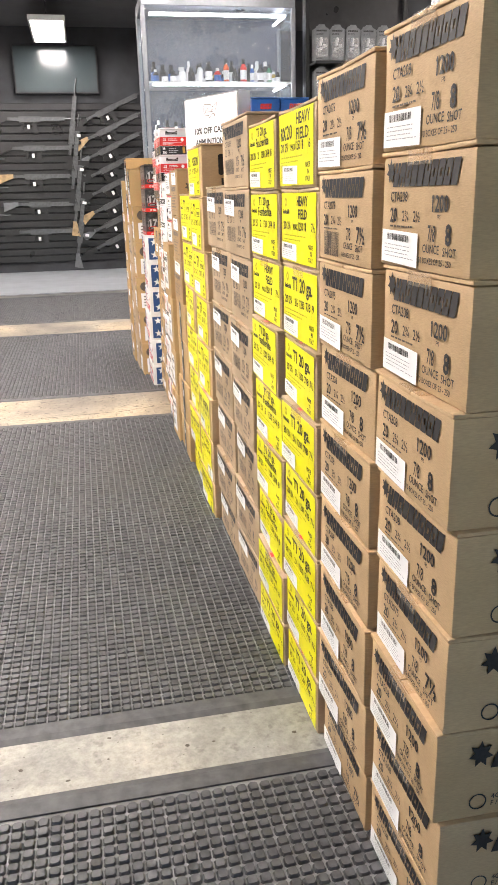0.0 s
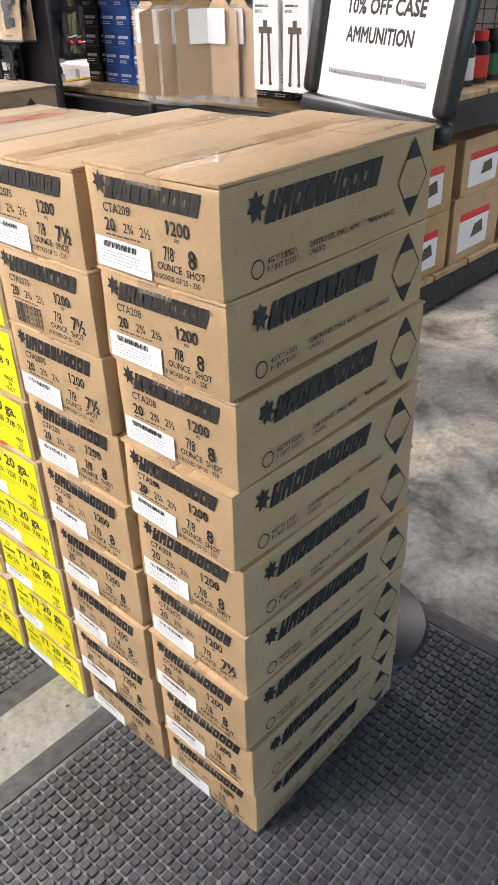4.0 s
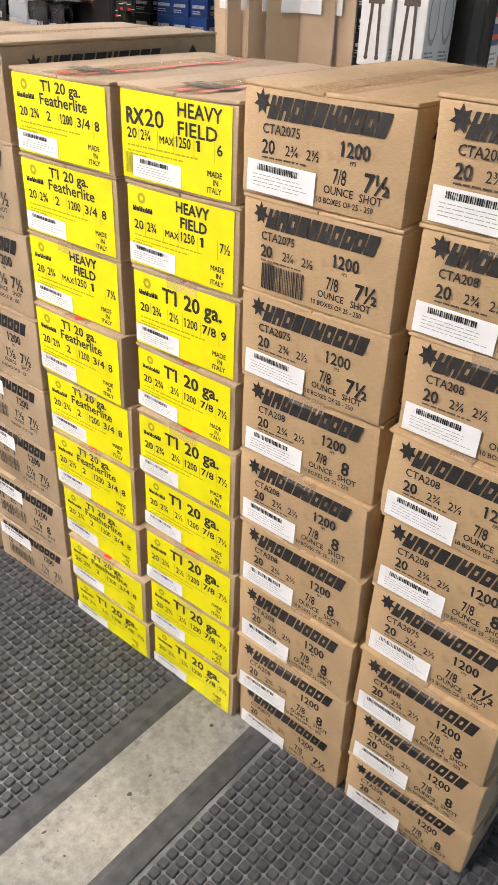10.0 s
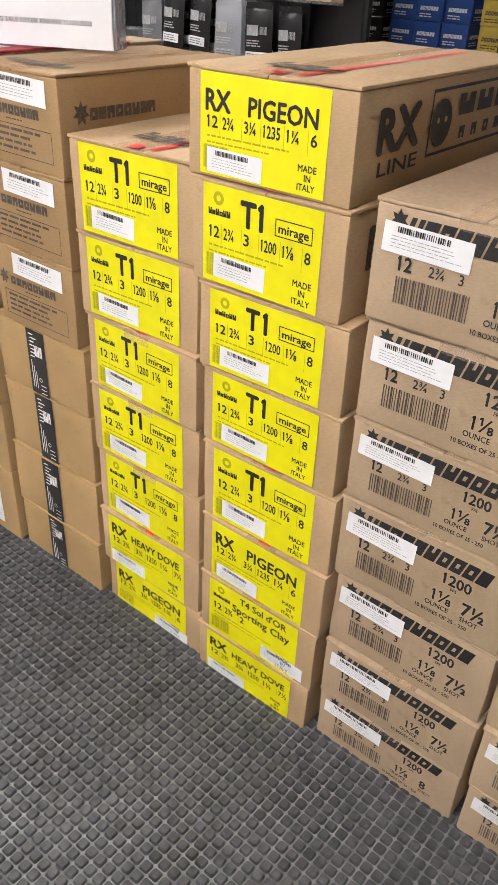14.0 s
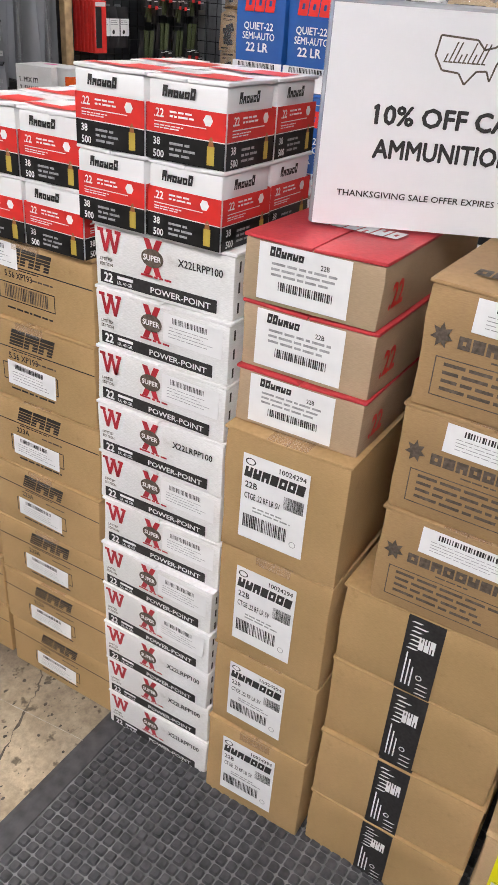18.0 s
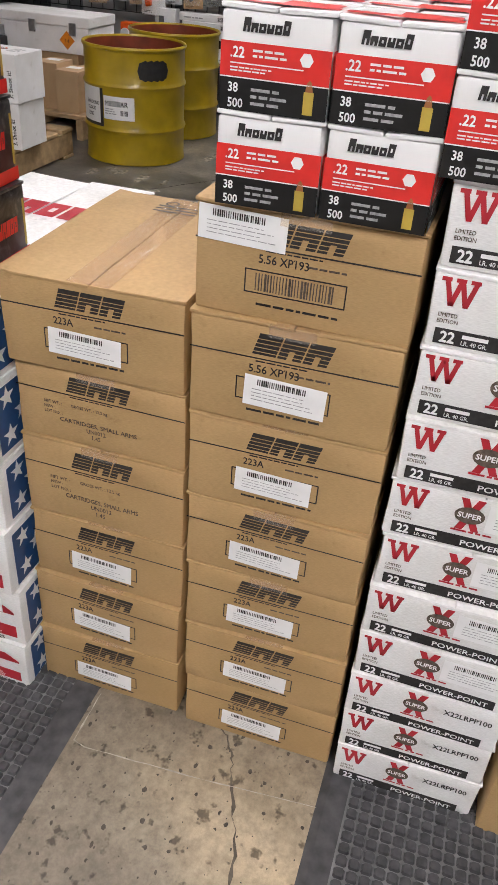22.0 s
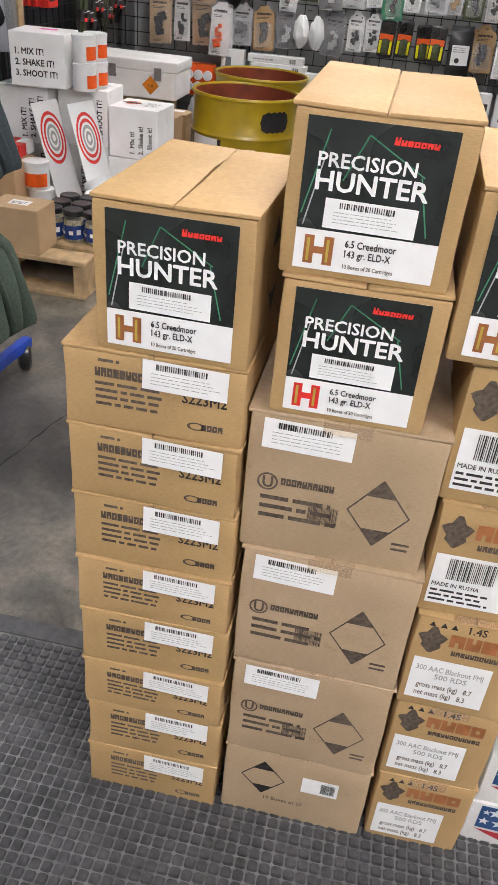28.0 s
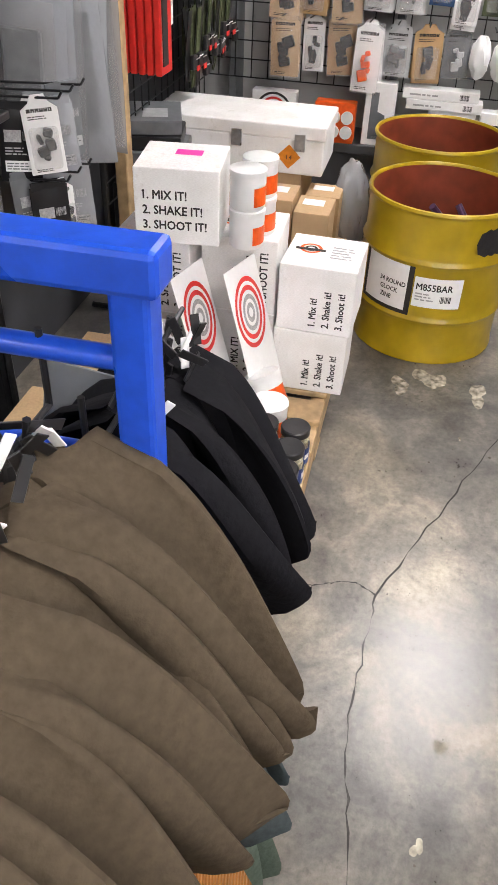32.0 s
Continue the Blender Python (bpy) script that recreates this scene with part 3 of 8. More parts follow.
# the shop front behind the walker: wall with a wide window opening and a glazed door
bm = bmesh.new()
for x0, x1, z0, z1 in ((WEST, -1.9, 0, CEIL), (-1.9, 3.4, 2.15, CEIL), (3.4, EAST, 0, CEIL), (0.2, 3.4, 0, 0.5), (-0.95, 0.2, 0, 0.5)):
    quad_box(bm, x0, x1, SOUTH - 0.12, SOUTH, z0, z1)
solid("wall_south", bm, WALLPAINT, "shop front wall with window openings")
win = thing("window_1", pose(0, SOUTH - 0.06, 0.5), "wide shop front window in a dark frame", "window", kind="structure")
bm = bmesh.new()
for x0, x1, z0, z1 in ((-0.95, 3.4, 0, 0.05), (-0.95, 3.4, 1.6, 1.65), (-0.95, -0.9, 0.05, 1.6), (3.35, 3.4, 0.05, 1.6), (1.2, 1.25, 0.05, 1.6)):
    quad_box(bm, x0, x1, -0.03, 0.03, z0, z1)
part("window_frame", bm, BLACKSTEEL, win)
bm = bmesh.new()
quad_box(bm, -0.9, 3.35, -0.003, 0.003, 0.05, 1.6)
pane = part("pane", bm, GLASS, win)
pane.visible_shadow = False
door = thing("door_1", pose(-1.42, SOUTH - 0.06, 0), "glazed shop door in a dark frame, closed", "door", kind="structure")
bm = bmesh.new()
for x0, x1, z0, z1 in ((-0.47, 0.47, 0, 0.2), (-0.47, 0.47, 2.05, 2.15), (-0.47, -0.39, 0.2, 2.05), (0.39, 0.47, 0.2, 2.05)):
    quad_box(bm, x0, x1, -0.025, 0.025, z0, z1)
part("door_frame", bm, BLACKSTEEL, door)
bm = bmesh.new()
quad_box(bm, -0.39, 0.39, -0.003, 0.003, 0.2, 2.05)
pane = part("pane", bm, GLASS, door)
pane.visible_shadow = False
bm = bmesh.new()
quad_box(bm, -60, 60, -80, SOUTH - 0.12, -0.14, -0.1)
solid("ground", bm, plain("outside_paving", (0.2, 0.2, 0.2), 0.8, grain=0.2, scale=3), "grey paving outside the shop front")

# ---- rubber mats with a raised waffle pattern ----
PITCH = 0.0172


def mat_piece(x0, x1, y0, y1, edge=0.042):
    t = 0.0042
    ob = thing("floor_mat", pose(0, 0, 0), "dark grey rubber entrance mat with raised waffle squares", "floor mat", "entrance mats")
    bm = bmesh.new()
    a = [(x0, y0), (x1, y0), (x1, y1), (x0, y1)]
    b = [(x0 + 0.014, y0 + 0.014), (x1 - 0.014, y0 + 0.014), (x1 - 0.014, y1 - 0.014), (x0 + 0.014, y1 - 0.014)]
    c = [(x0 + edge, y0 + edge), (x1 - edge, y0 + edge), (x1 - edge, y1 - edge), (x0 + edge, y1 - edge)]
    rings = [[bm.verts.new((x, y, z)) for x, y in r] for r, z in ((a, 0.0005), (b, t), (c, t), (c, t - 0.003))]
    for r, s in zip(rings, rings[1:]):
        for i in range(4):
            bm.faces.new((r[i], r[(i + 1) % 4], s[(i + 1) % 4], s[i]))
    part("border", bm, RUBBER, ob)
    bm = bmesh.new()
    bm.faces.new([bm.verts.new((x, y, t - 0.0029)) for x, y in c])
    part("web", bm, GROOVEDUST, ob, "thin dusty rubber web between the squares")
    vs, fs = [], []
    nx, ny = int((x1 - x0 - 2 * edge) / PITCH), int((y1 - y0 - 2 * edge) / PITCH)
    rnd = random.Random(int(y0 * 100))
    for i in range(nx):
        for j in range(ny):
            cx, cy = x0 + edge + (i + 0.5) * PITCH, y0 + edge + (j + 0.5) * PITCH
            n = len(vs)
            top = t + 0.0013 + rnd.uniform(-0.0008, 0.0005)
            for half, z, q in ((0.0078, t - 0.003, 0.0024), (0.0060, top, 0.0022)):
                tx, ty = rnd.uniform(-0.1, 0.1), rnd.uniform(-0.1, 0.1)
                for sx, sy in ((-1, -1), (1, -1), (1, 1), (-1, 1)):
                    for ex, ey in (((0, q), (q, 0)) if sx * sy > 0 else ((q, 0), (0, q))):
                        dx, dy = sx * (half - ex), sy * (half - ey)
                        vs.append((cx + dx, cy + dy, z + ((tx * dx + ty * dy) if q < 0.0023 else 0)))
            fs.extend((n + k, n + (k + 1) % 8, n + 8 + (k + 1) % 8, n + 8 + k) for k in range(8))
            fs.append(tuple(range(n + 8, n + 16)))
    me = bpy.data.meshes.new("waffle")
    me.from_pydata(vs, [], fs)
    me.materials.append(RUBBER_TOP)
    w = new("waffle", me)
    w.parent = ob
    tagged(w, "raised rubber squares", kind="stuff")
    return ob


mat_piece(-1.15, 0.90, -0.9, 0.945)
mat_piece(-1.3, 0.49, 1.06, 2.935)
mat_piece(-1.3, 0.49, 3.305, 5.02)
mat_piece(-1.3, 0.49, 5.5, 7.1)


for y0, y1 in ((0.93, 1.075), (2.92, 3.32), (5.0, 5.52)):
    bm = bmesh.new()
    quad_box(bm, WEST, 0.47, y0, y1, -0.001, 0.0009)
    solid("floor_strip", bm, CONCRETE_STRIP if y0 < 2 else CONCRETE_PALE, "bare pale concrete between the rubber mats")


bm = bmesh.new()
quad_box(bm, 0.9, EAST, SOUTH, 2.6, -0.001, 0.0008)
solid("floor_worn", bm, CONCRETE_GREY, "paler worn concrete round the shelves near the entrance")

# ---- cracks, worn spots and the mark on the slab ----
def ribbon(points, w, z, seed, sub=6, jit=0.005):
    rnd = random.Random(seed)
    bm = bmesh.new()
    pts = []
    for (xa, ya), (xb, yb) in zip(points, points[1:]):
        for k in range(sub):
            f = k / sub
            pts.append(Vector((xa + (xb - xa) * f + rnd.uniform(-1, 1) * jit, ya + (yb - ya) * f + rnd.uniform(-1, 1) * jit, z)))
    pts.append(Vector((*points[-1], z)))
    prev = None
    for i, p in enumerate(pts):
        d = (pts[min(i + 1, len(pts) - 1)] - pts[max(i - 1, 0)]).normalized()
        n = Vector((-d.y, d.x, 0)) * w * rnd.uniform(0.1, 1.3) / 2
        pair = (bm.verts.new(p - n), bm.verts.new(p + n))
        if prev:
            bm.faces.new((prev[0], pair[0], pair[1], prev[1]))
        prev = pair
    return bm


CRACKINK = plain("crack_dirt", (0.046, 0.043, 0.039), 0.9, grain=0.3, scale=90, bump=0)
CHIP = plain("pale_chip", (0.43, 0.39, 0.31), 0.8, grain=0.4, scale=50, bump=0.1)
for k, pts in enumerate(([(0.5, 4.80), (0.77, 4.72), (1.26, 4.62), (1.65, 4.67), (2.0, 4.65), (2.72, 4.35), (3.54, 3.74), (4.3, 3.4)],
                         [(1.26, 4.62), (1.15, 4.45), (1.046, 4.262)], [(2.0, 4.65), (2.03, 4.70), (1.99, 4.80), (1.98, 4.90)])):
    solid("floor_crack", ribbon(pts, 0.0042, 0.0014, k, 14), CRACKINK, "dark irregular crack in the concrete", "crack", "stuff")


solid("floor_crack", ribbon([(0.30, 3.10), (0.26, 3.07), (0.2, 3.05), (0.121, 3.016), (0.0, 3.01), (-0.3, 2.99)], 0.005, 0.0014, 8, 8, 0.0025), plain("soft_crack", (0.16, 0.135, 0.105), 0.9, grain=0.3, scale=80), "soft brown crack in the bare concrete", "crack", "stuff")
solid("floor_joint", ribbon([(0.29, 3.30), (0.2, 3.30), (0.195, 3.28), (0.205, 3.12), (0.222, 2.93)], 0.0022, 0.0014, 9, 8, 0.0006), plain("pale_joint", (0.55, 0.50, 0.43), 0.9, grain=0.2, scale=80), "thin pale scratched line in the bare concrete", "scratch", "stuff")


def specks(x0, x1, y0, y1, n, seed, z=0.0012):
    """Small dark pits and stains, strewn over a stretch of floor."""
    rnd = random.Random(seed)
    vs, fs = [], []
    for _ in range(n):
        cx, cy, r = rnd.uniform(x0, x1), rnd.uniform(y0, y1), 0.0012 + 0.004 * rnd.random() ** 3
        k, st = len(vs), rnd.uniform(0.5, 1)
        for i in range(7):
            a = 2 * math.pi * i / 7
            q = r * rnd.uniform(0.6, 1.2)
            vs.append((cx + q * math.cos(a), cy + q * st * math.sin(a), z))
        fs.append(tuple(range(k, k + 7)))
    me = bpy.data.meshes.new("floor_specks")
    me.from_pydata(vs, [], fs)
    me.materials.append(SPECK)
    tagged(new("floor_specks", me), "small dark pits and stains in the concrete", "specks", kind="stuff")


SPECK = plain("pit_dirt", (0.125, 0.108, 0.087), 0.9, grain=0.3, scale=90, bump=0)
specks(-0.9, 0.34, 2.94, 3.31, 750, 1)
specks(-0.9, 0.47, 5.03, 5.5, 250, 2)
specks(-0.9, 0.34, 0.95, 1.06, 60, 3)
specks(0.5, 3.2, 3.2, 4.7, 420, 4)


def blob(cx, cy, r, seed, z=0.0011):
    rnd = random.Random(seed)
    bm = bmesh.new()
    ph = [rnd.uniform(0, 6.3) for _ in range(4)]
    st = rnd.uniform(0.5, 1.0)
    vs = []
    for i in range(26):
        a = 2 * math.pi * i / 26
        rr = r * (1 + 0.35 * math.sin(2 * a + ph[0]) + 0.22 * math.sin(3 * a + ph[1]) + 0.07 * math.sin(7 * a + ph[2]))
        vs.append(bm.verts.new((cx + rr * math.cos(a), cy + rr * st * math.sin(a), z)))
    bm.faces.new(vs)
    return bm


rnd = random.Random(5)
SPOTS = [(2.95, 4.57, 0.055), (2.89, 4.66, 0.04), (3.44, 4.21, 0.06), (3.38, 4.27, 0.035), (2.88, 4.30, 0.035), (2.74, 4.31, 0.035), (2.55, 4.23, 0.05), (2.60, 4.17, 0.03), (1.92, 3.87, 0.05), (1.85, 3.93, 0.035), (1.98, 3.80, 0.04),
         (1.35, 4.02, 0.03), (2.1, 4.2, 0.02), (2.9, 4.42, 0.05), (1.28, 4.66, 0.02), (1.45, 4.3, 0.02), (2.5, 4.15, 0.03), (1.3, 4.3, 0.018)]
for k, (x, y, r) in enumerate(SPOTS + [(rnd.uniform(0.9, 3.6), rnd.uniform(3.3, 4.6), rnd.uniform(0.006, 0.02)) for _ in range(18)]):
    solid("floor_chip", blob(x, y, r, k, 0.0011 + 0.00004 * k), CHIP, "pale worn patch where the sealer has flaked", "worn patch", "stuff")

# ---- lights ----
def led_panel(x, y, lx, ly, z=CEIL):
    ob = thing("ceiling_light", pose(x, y, z), "flat white led ceiling panel, switched on", "ceiling light", "ceiling panels")
    bm = bmesh.new()
    for a in ((-lx / 2, lx / 2, -ly / 2, -ly / 2 + 0.02), (-lx / 2, lx / 2, ly / 2 - 0.02, ly / 2), (-lx / 2, -lx / 2 + 0.02, -ly / 2 + 0.02, ly / 2 - 0.02), (lx / 2 - 0.02, lx / 2, -ly / 2 + 0.02, ly / 2 - 0.02)):
        quad_box(bm, *a, -0.05, -0.002)
    quad_box(bm, -lx / 2 + 0.02, lx / 2 - 0.02, -ly / 2 + 0.02, ly / 2 - 0.02, -0.015, -0.002)
    part("frame", bm, WHITEPLASTIC, ob)
    bm = bmesh.new()
    quad_box(bm, -lx / 2 + 0.021, lx / 2 - 0.021, -ly / 2 + 0.021, ly / 2 - 0.021, -0.044, -0.04)
    part("diffuser", bm, PANEL, ob, "glowing white diffuser")
    return ob


for x, y in ((-1.5, 4.3), (-1.4, 6.9), (1.6, 6.9)):
    led_panel(x, y, 0.6, 1.2)
led_panel(4.2, 0.9, 0.5, 1.1)
led_panel(1.05, 3.7, 1.3, 0.6)
led_panel(3.75, 4.22, 1.2, 0.62)
led_panel(-1.6, 1.95, 1.2, 1.3)
led_panel(-0.16, 8.75, 0.34, 1.1, 2.44)
bm = bmesh.new()
for dy in (-0.4, 0.4):
    tube(bm, (-0.16, 8.75 + dy, 2.44), (-0.16, 8.75 + dy, CEIL), 0.006)
solid("light_hanger", bm, STEEL, "thin steel rods that hold the hanging light panel", kind="structure")


# ---- the cartons and what is printed on them ----
def shell20(code, shot, sticker=True, tape=False):
    def faces(d, w, h):
        f = Face(w, h)
        f.leaf(w * 0.13, h * 0.835, h * 0.2)
        f.wordmark(10, w * 0.16, h * 0.70, w * 0.70, h * 0.20, slant=0.3, seed=4)
        f.text(code, w * 0.14, h * 0.575, h * 0.085, bold=0.0)
        f.text("20", w * 0.14, h * 0.40, h * 0.12)
        f.text("2¾", w * 0.29, h * 0.41, h * 0.09, bold=0)
        f.text("2½", w * 0.42, h * 0.41, h * 0.09, bold=0)
        f.fine(w * 0.14, h * 0.345, w * 0.36, h * 0.035, 1, seed=3)
        f.text("1200", w * 0.62, h * 0.50, h * 0.125, bold=0.01)
        f.text("FPS", w * 0.68, h * 0.44, h * 0.035, bold=0)
        f.text("7/8", w * 0.59, h * 0.26, h * 0.13, bold=0, width=w * 0.075)
        f.text(shot, w * 0.77, h * 0.245, h * 0.16, bold=0.015)
        f.text("OUNCE", w * 0.54, h * 0.165, h * 0.07, bold=0)
        f.text("SHOT", w * 0.75, h * 0.155, h * 0.07, bold=0)
        f.text("10 BOXES OF 25 - 250", w * 0.50, h * 0.075, h * 0.05, bold=0)
        if sticker:
            f.sticker(w * 0.045, h * 0.04, w * 0.44, h * 0.29, len(code) + (3 if shot == "8" else 1), -0.02)
        else:
            f.bars(w * 0.15, h * 0.06, w * 0.3, h * 0.27, INK, 5, "barcode", 0.0008)
        g = Face(d, h)
        g.leaf(d * 0.13, h * 0.74, h * 0.26)
        g.wordmark(10, d * 0.16, h * 0.57, d * 0.52, h * 0.27, slant=0.35, seed=4)
        g.disc(d * 0.13, h * 0.20, h * 0.09, INK, r0=h * 0.075)
        g.text("4G/Y11.5/S/21", d * 0.17, h * 0.215, h * 0.055, bold=0)
        g.text("F / BVT 355311", d * 0.17, h * 0.135, h * 0.055, bold=0)
        g.text("CARTRIDGES, SMALL ARMS", d * 0.35, h * 0.215, h * 0.055, bold=0, width=d * 0.24)
        g.text("UN0012", d * 0.35, h * 0.135, h * 0.055, bold=0)
        g.text("MADE IN FRANCE", d * 0.64, h * 0.215, h * 0.055, bold=0, width=d * 0.14)
        arrows(g, d * 0.875, h * 0.52, d * 0.085, h * 0.40)
        t = Face(w, d)
        t.frame_line(w * 0.62, d * 0.70, w * 0.26, d * 0.24, 0.0012, INK, lift=0.0012)
        t.text("SHIP TO", w * 0.84, d * 0.92, 0.008, INK, bold=0, lift=0.0012, turn=-90)
        return [(on_front(w), f), (on_right(w), g), (on_top(w, h), t)]
    return faces


def arrows(g, u, v, rx, ry, mat=None):
    """The small-quantity diamond: a black tip above and below."""
    pts = [(u, v + ry), (u + rx, v), (u, v - ry), (u - rx, v)]
    for (a, b), (c, e) in zip(pts, pts[1:] + pts[:1]):
        n = Vector((e - b, -(c - a))).normalized() * 0.0009
        g.poly([(a + n.x, b + n.y), (a - n.x, b - n.y), (c - n.x, e - n.y), (c + n.x, e + n.y)], mat or INK)
    for s in (1, -1):
        g.poly([(u, v + s * ry), (u + rx * 0.5, v + s * ry * 0.5), (u - rx * 0.5, v + s * ry * 0.5)], mat or INK, lift=0.0009)


def shell12(shot, sticker=True):
    def faces(d, w, h):
        f = Face(w, h)
        f.leaf(w * 0.12, h * 0.85, h * 0.17)
        f.wordmark(10, w * 0.15, h * 0.725, w * 0.72, h * 0.175, slant=0.3, seed=4)
        f.text("CTA12H75", w * 0.14, h * 0.61, h * 0.08, bold=0)
        f.text("12", w * 0.14, h * 0.47, h * 0.115)
        f.text("2¾", w * 0.29, h * 0.48, h * 0.085, bold=0)
        f.text("3", w * 0.43, h * 0.48, h * 0.085, bold=0)
        f.bars(w * 0.14, h * 0.20, w * 0.36, h * 0.22, INKSOFT, 7, "barcode", 0.0008)
        f.text("1200", w * 0.64, h * 0.56, h * 0.12)
        f.text("FPS", w * 0.69, h * 0.50, h * 0.035, bold=0)
        f.text("1⅛", w * 0.60, h * 0.31, h * 0.13, bold=0)
        f.text(shot, w * 0.77, h * 0.30, h * 0.145)
        f.text("OUNCE", w * 0.57, h * 0.225, h * 0.055, bold=0)
        f.text("SHOT", w * 0.77, h * 0.215, h * 0.055, bold=0)
        f.text("10 BOXES OF 25 - 250", w * 0.52, h * 0.13, h * 0.045, bold=0)
        if sticker:
            f.sticker(w * 0.05, h * 0.60, w * 0.42, h * 0.24, 11, -0.03)
        g = Face(d, h)
        g.leaf(d * 0.12, h * 0.76, h * 0.22)
        g.wordmark(10, d * 0.15, h * 0.60, d * 0.52, h * 0.25, slant=0.35, seed=4)
        g.fine(d * 0.12, h * 0.12, d * 0.5, h * 0.16, 2, INK, 2)
        arrows(g, d * 0.86, h * 0.5, d * 0.085, h * 0.36)
        t = Face(w, d)
        t.disc(w * 0.5, d * 0.28, 0.022, INKSOFT, r0=0.018, lift=0.0012)
        t.disc(w * 0.5, d * 0.28, 0.012, INKSOFT, r0=0.007, lift=0.0012)
        return [(on_front(w), f), (on_right(w), g), (on_top(w, h), t)]
    return faces


def yellow_label(rows, small, stick, full=True, tail="MADE IN ITALY", frame_word=False, brand=True, u0=None, bars=True):
    """A carton whose end is covered by a bright yellow label."""
    def faces(d, w, h):
        f = Face(w, h)
        a, b, lw, lh = (0.004, 0.004, w - 0.012 - (0.0 if full else w * 0.18), h - 0.010)
        if not full:
            a = w * 0.09
        f.rect(a, b, lw, lh, YELLOW, "label", 0.0009)
        k = 0.0013
        if brand is True:
            f.disc(a + lw * 0.14, b + lh * 0.87, lh * 0.07, YELLOWDK, r0=lh * 0.03, lift=k, n=10)
            f.wordmark(6, a + lw * 0.05, b + lh * 0.70, lw * 0.2, lh * 0.065, slant=0, seed=8, lift=k, low=0.3, gap=0.1)
        for s, u, v, size, bold, wid in rows:
            f.text(s, a + lw * u, b + lh * v, lh * size, INK, lw * wid if wid else None, bold, lift=k)
        if frame_word:
            f.frame_line(a + lw * 0.63, b + lh * 0.66, lw * 0.30, lh * 0.17, 0.0012, INK, lift=k)
            f.text("mirage", a + lw * 0.66, b + lh * 0.70, lh * 0.085, INK, lw * 0.24, 0.01, lift=k)
        for s, u in small:
            f.text(s, a + lw * u, b + lh * 0.475, lh * (0.115 if len(s) < 3 or s[0].isdigit() else 0.085), INK, lw * (0.03 if s == "1" else min(0.13, 0.045 * len(s))), 0.006, lift=k)
            if u > 0.06:
                f.rect(a + lw * u - lw * 0.022, b + lh * 0.38, 0.0006, lh * 0.24, YELLOWDK, lift=k)
        f.fine(a + lw * 0.06, b + lh * 0.37, lw * 0.86, lh * 0.04, 1, YELLOWDK, 4, lift=k)
        f.fine(a + lw * 0.06, b + lh * 0.31, lw * 0.62, lh * 0.035, 1, YELLOWDK, 9, lift=k)
        if tail:
            for i, s in enumerate(tail.split()):
                f.text(s, a + lw * (0.80 if s != "IN" else 0.85), b + lh * (0.23 - 0.09 * i), lh * 0.065, INK, None, 0.006, lift=k)
        if bars:
            f.bars(a + lw * 0.03, b + lh * 0.06, lw * 0.22, lh * 0.24, YELLOWDK, 3, "barcode", k)
        f.sticker(a + lw * stick[0], b + lh * stick[1], lw * 0.46, lh * 0.25, stick[2], -0.02)
        g = Face(d, h)
        if brand != "lion":
            g.text("RX", d * 0.10, h * 0.45, h * 0.36, INKSOFT, d * 0.20, 0.03)
        else:
            g.text("RX", d * 0.10, h * 0.43, h * 0.36, INK, d * 0.20, 0.03)
            g.text("LINE", d * 0.11, h * 0.22, h * 0.13, INK, d * 0.20, 0.0)
            g.disc(d * 0.43, h * 0.55, h * 0.22, INK)
            for s in (-1, 1):
                g.disc(d * 0.43 + s * h * 0.08, h * 0.58, h * 0.03, KRAFT, lift=0.0012)
            g.rect(d * 0.36, h * 0.26, d * 0.56, h * 0.03, INK)
            g.rect(d * 0.36, h * 0.84, d * 0.56, h * 0.03, INK)
            for uu in (0.36, 0.915):
                g.rect(d * uu, h * 0.29, h * 0.03, h * 0.55, INK)
            g.wordmark(3, d * 0.53, h * 0.58, d * 0.36, h * 0.2, slant=0, seed=3, gap=0.2)
            g.wordmark(4, d * 0.55, h * 0.35, d * 0.32, h * 0.12, slant=0, seed=5, gap=0.55)
        t = Face(w, d)
        t.wordmark(6, w * 0.30, d * 0.12, w * 0.4, d * 0.09, INKSOFT, seed=6, slant=0.1, low=0.3, lift=0.0012)
        t.rect(w * 0.62, d * 0.02, w * 0.05, d * 0.9, RED, lift=0.0012)
        t.rect(w * 0.47, 0.0, w * 0.09, 0.02, RED, lift=0.0012)
        return [(on_front(w), f), (on_right(w), g), (on_top(w, h), t)]
    return faces


def num(*a):
    return list(zip(a, (0.06, 0.19, 0.37, 0.52, 0.70, 0.88)))


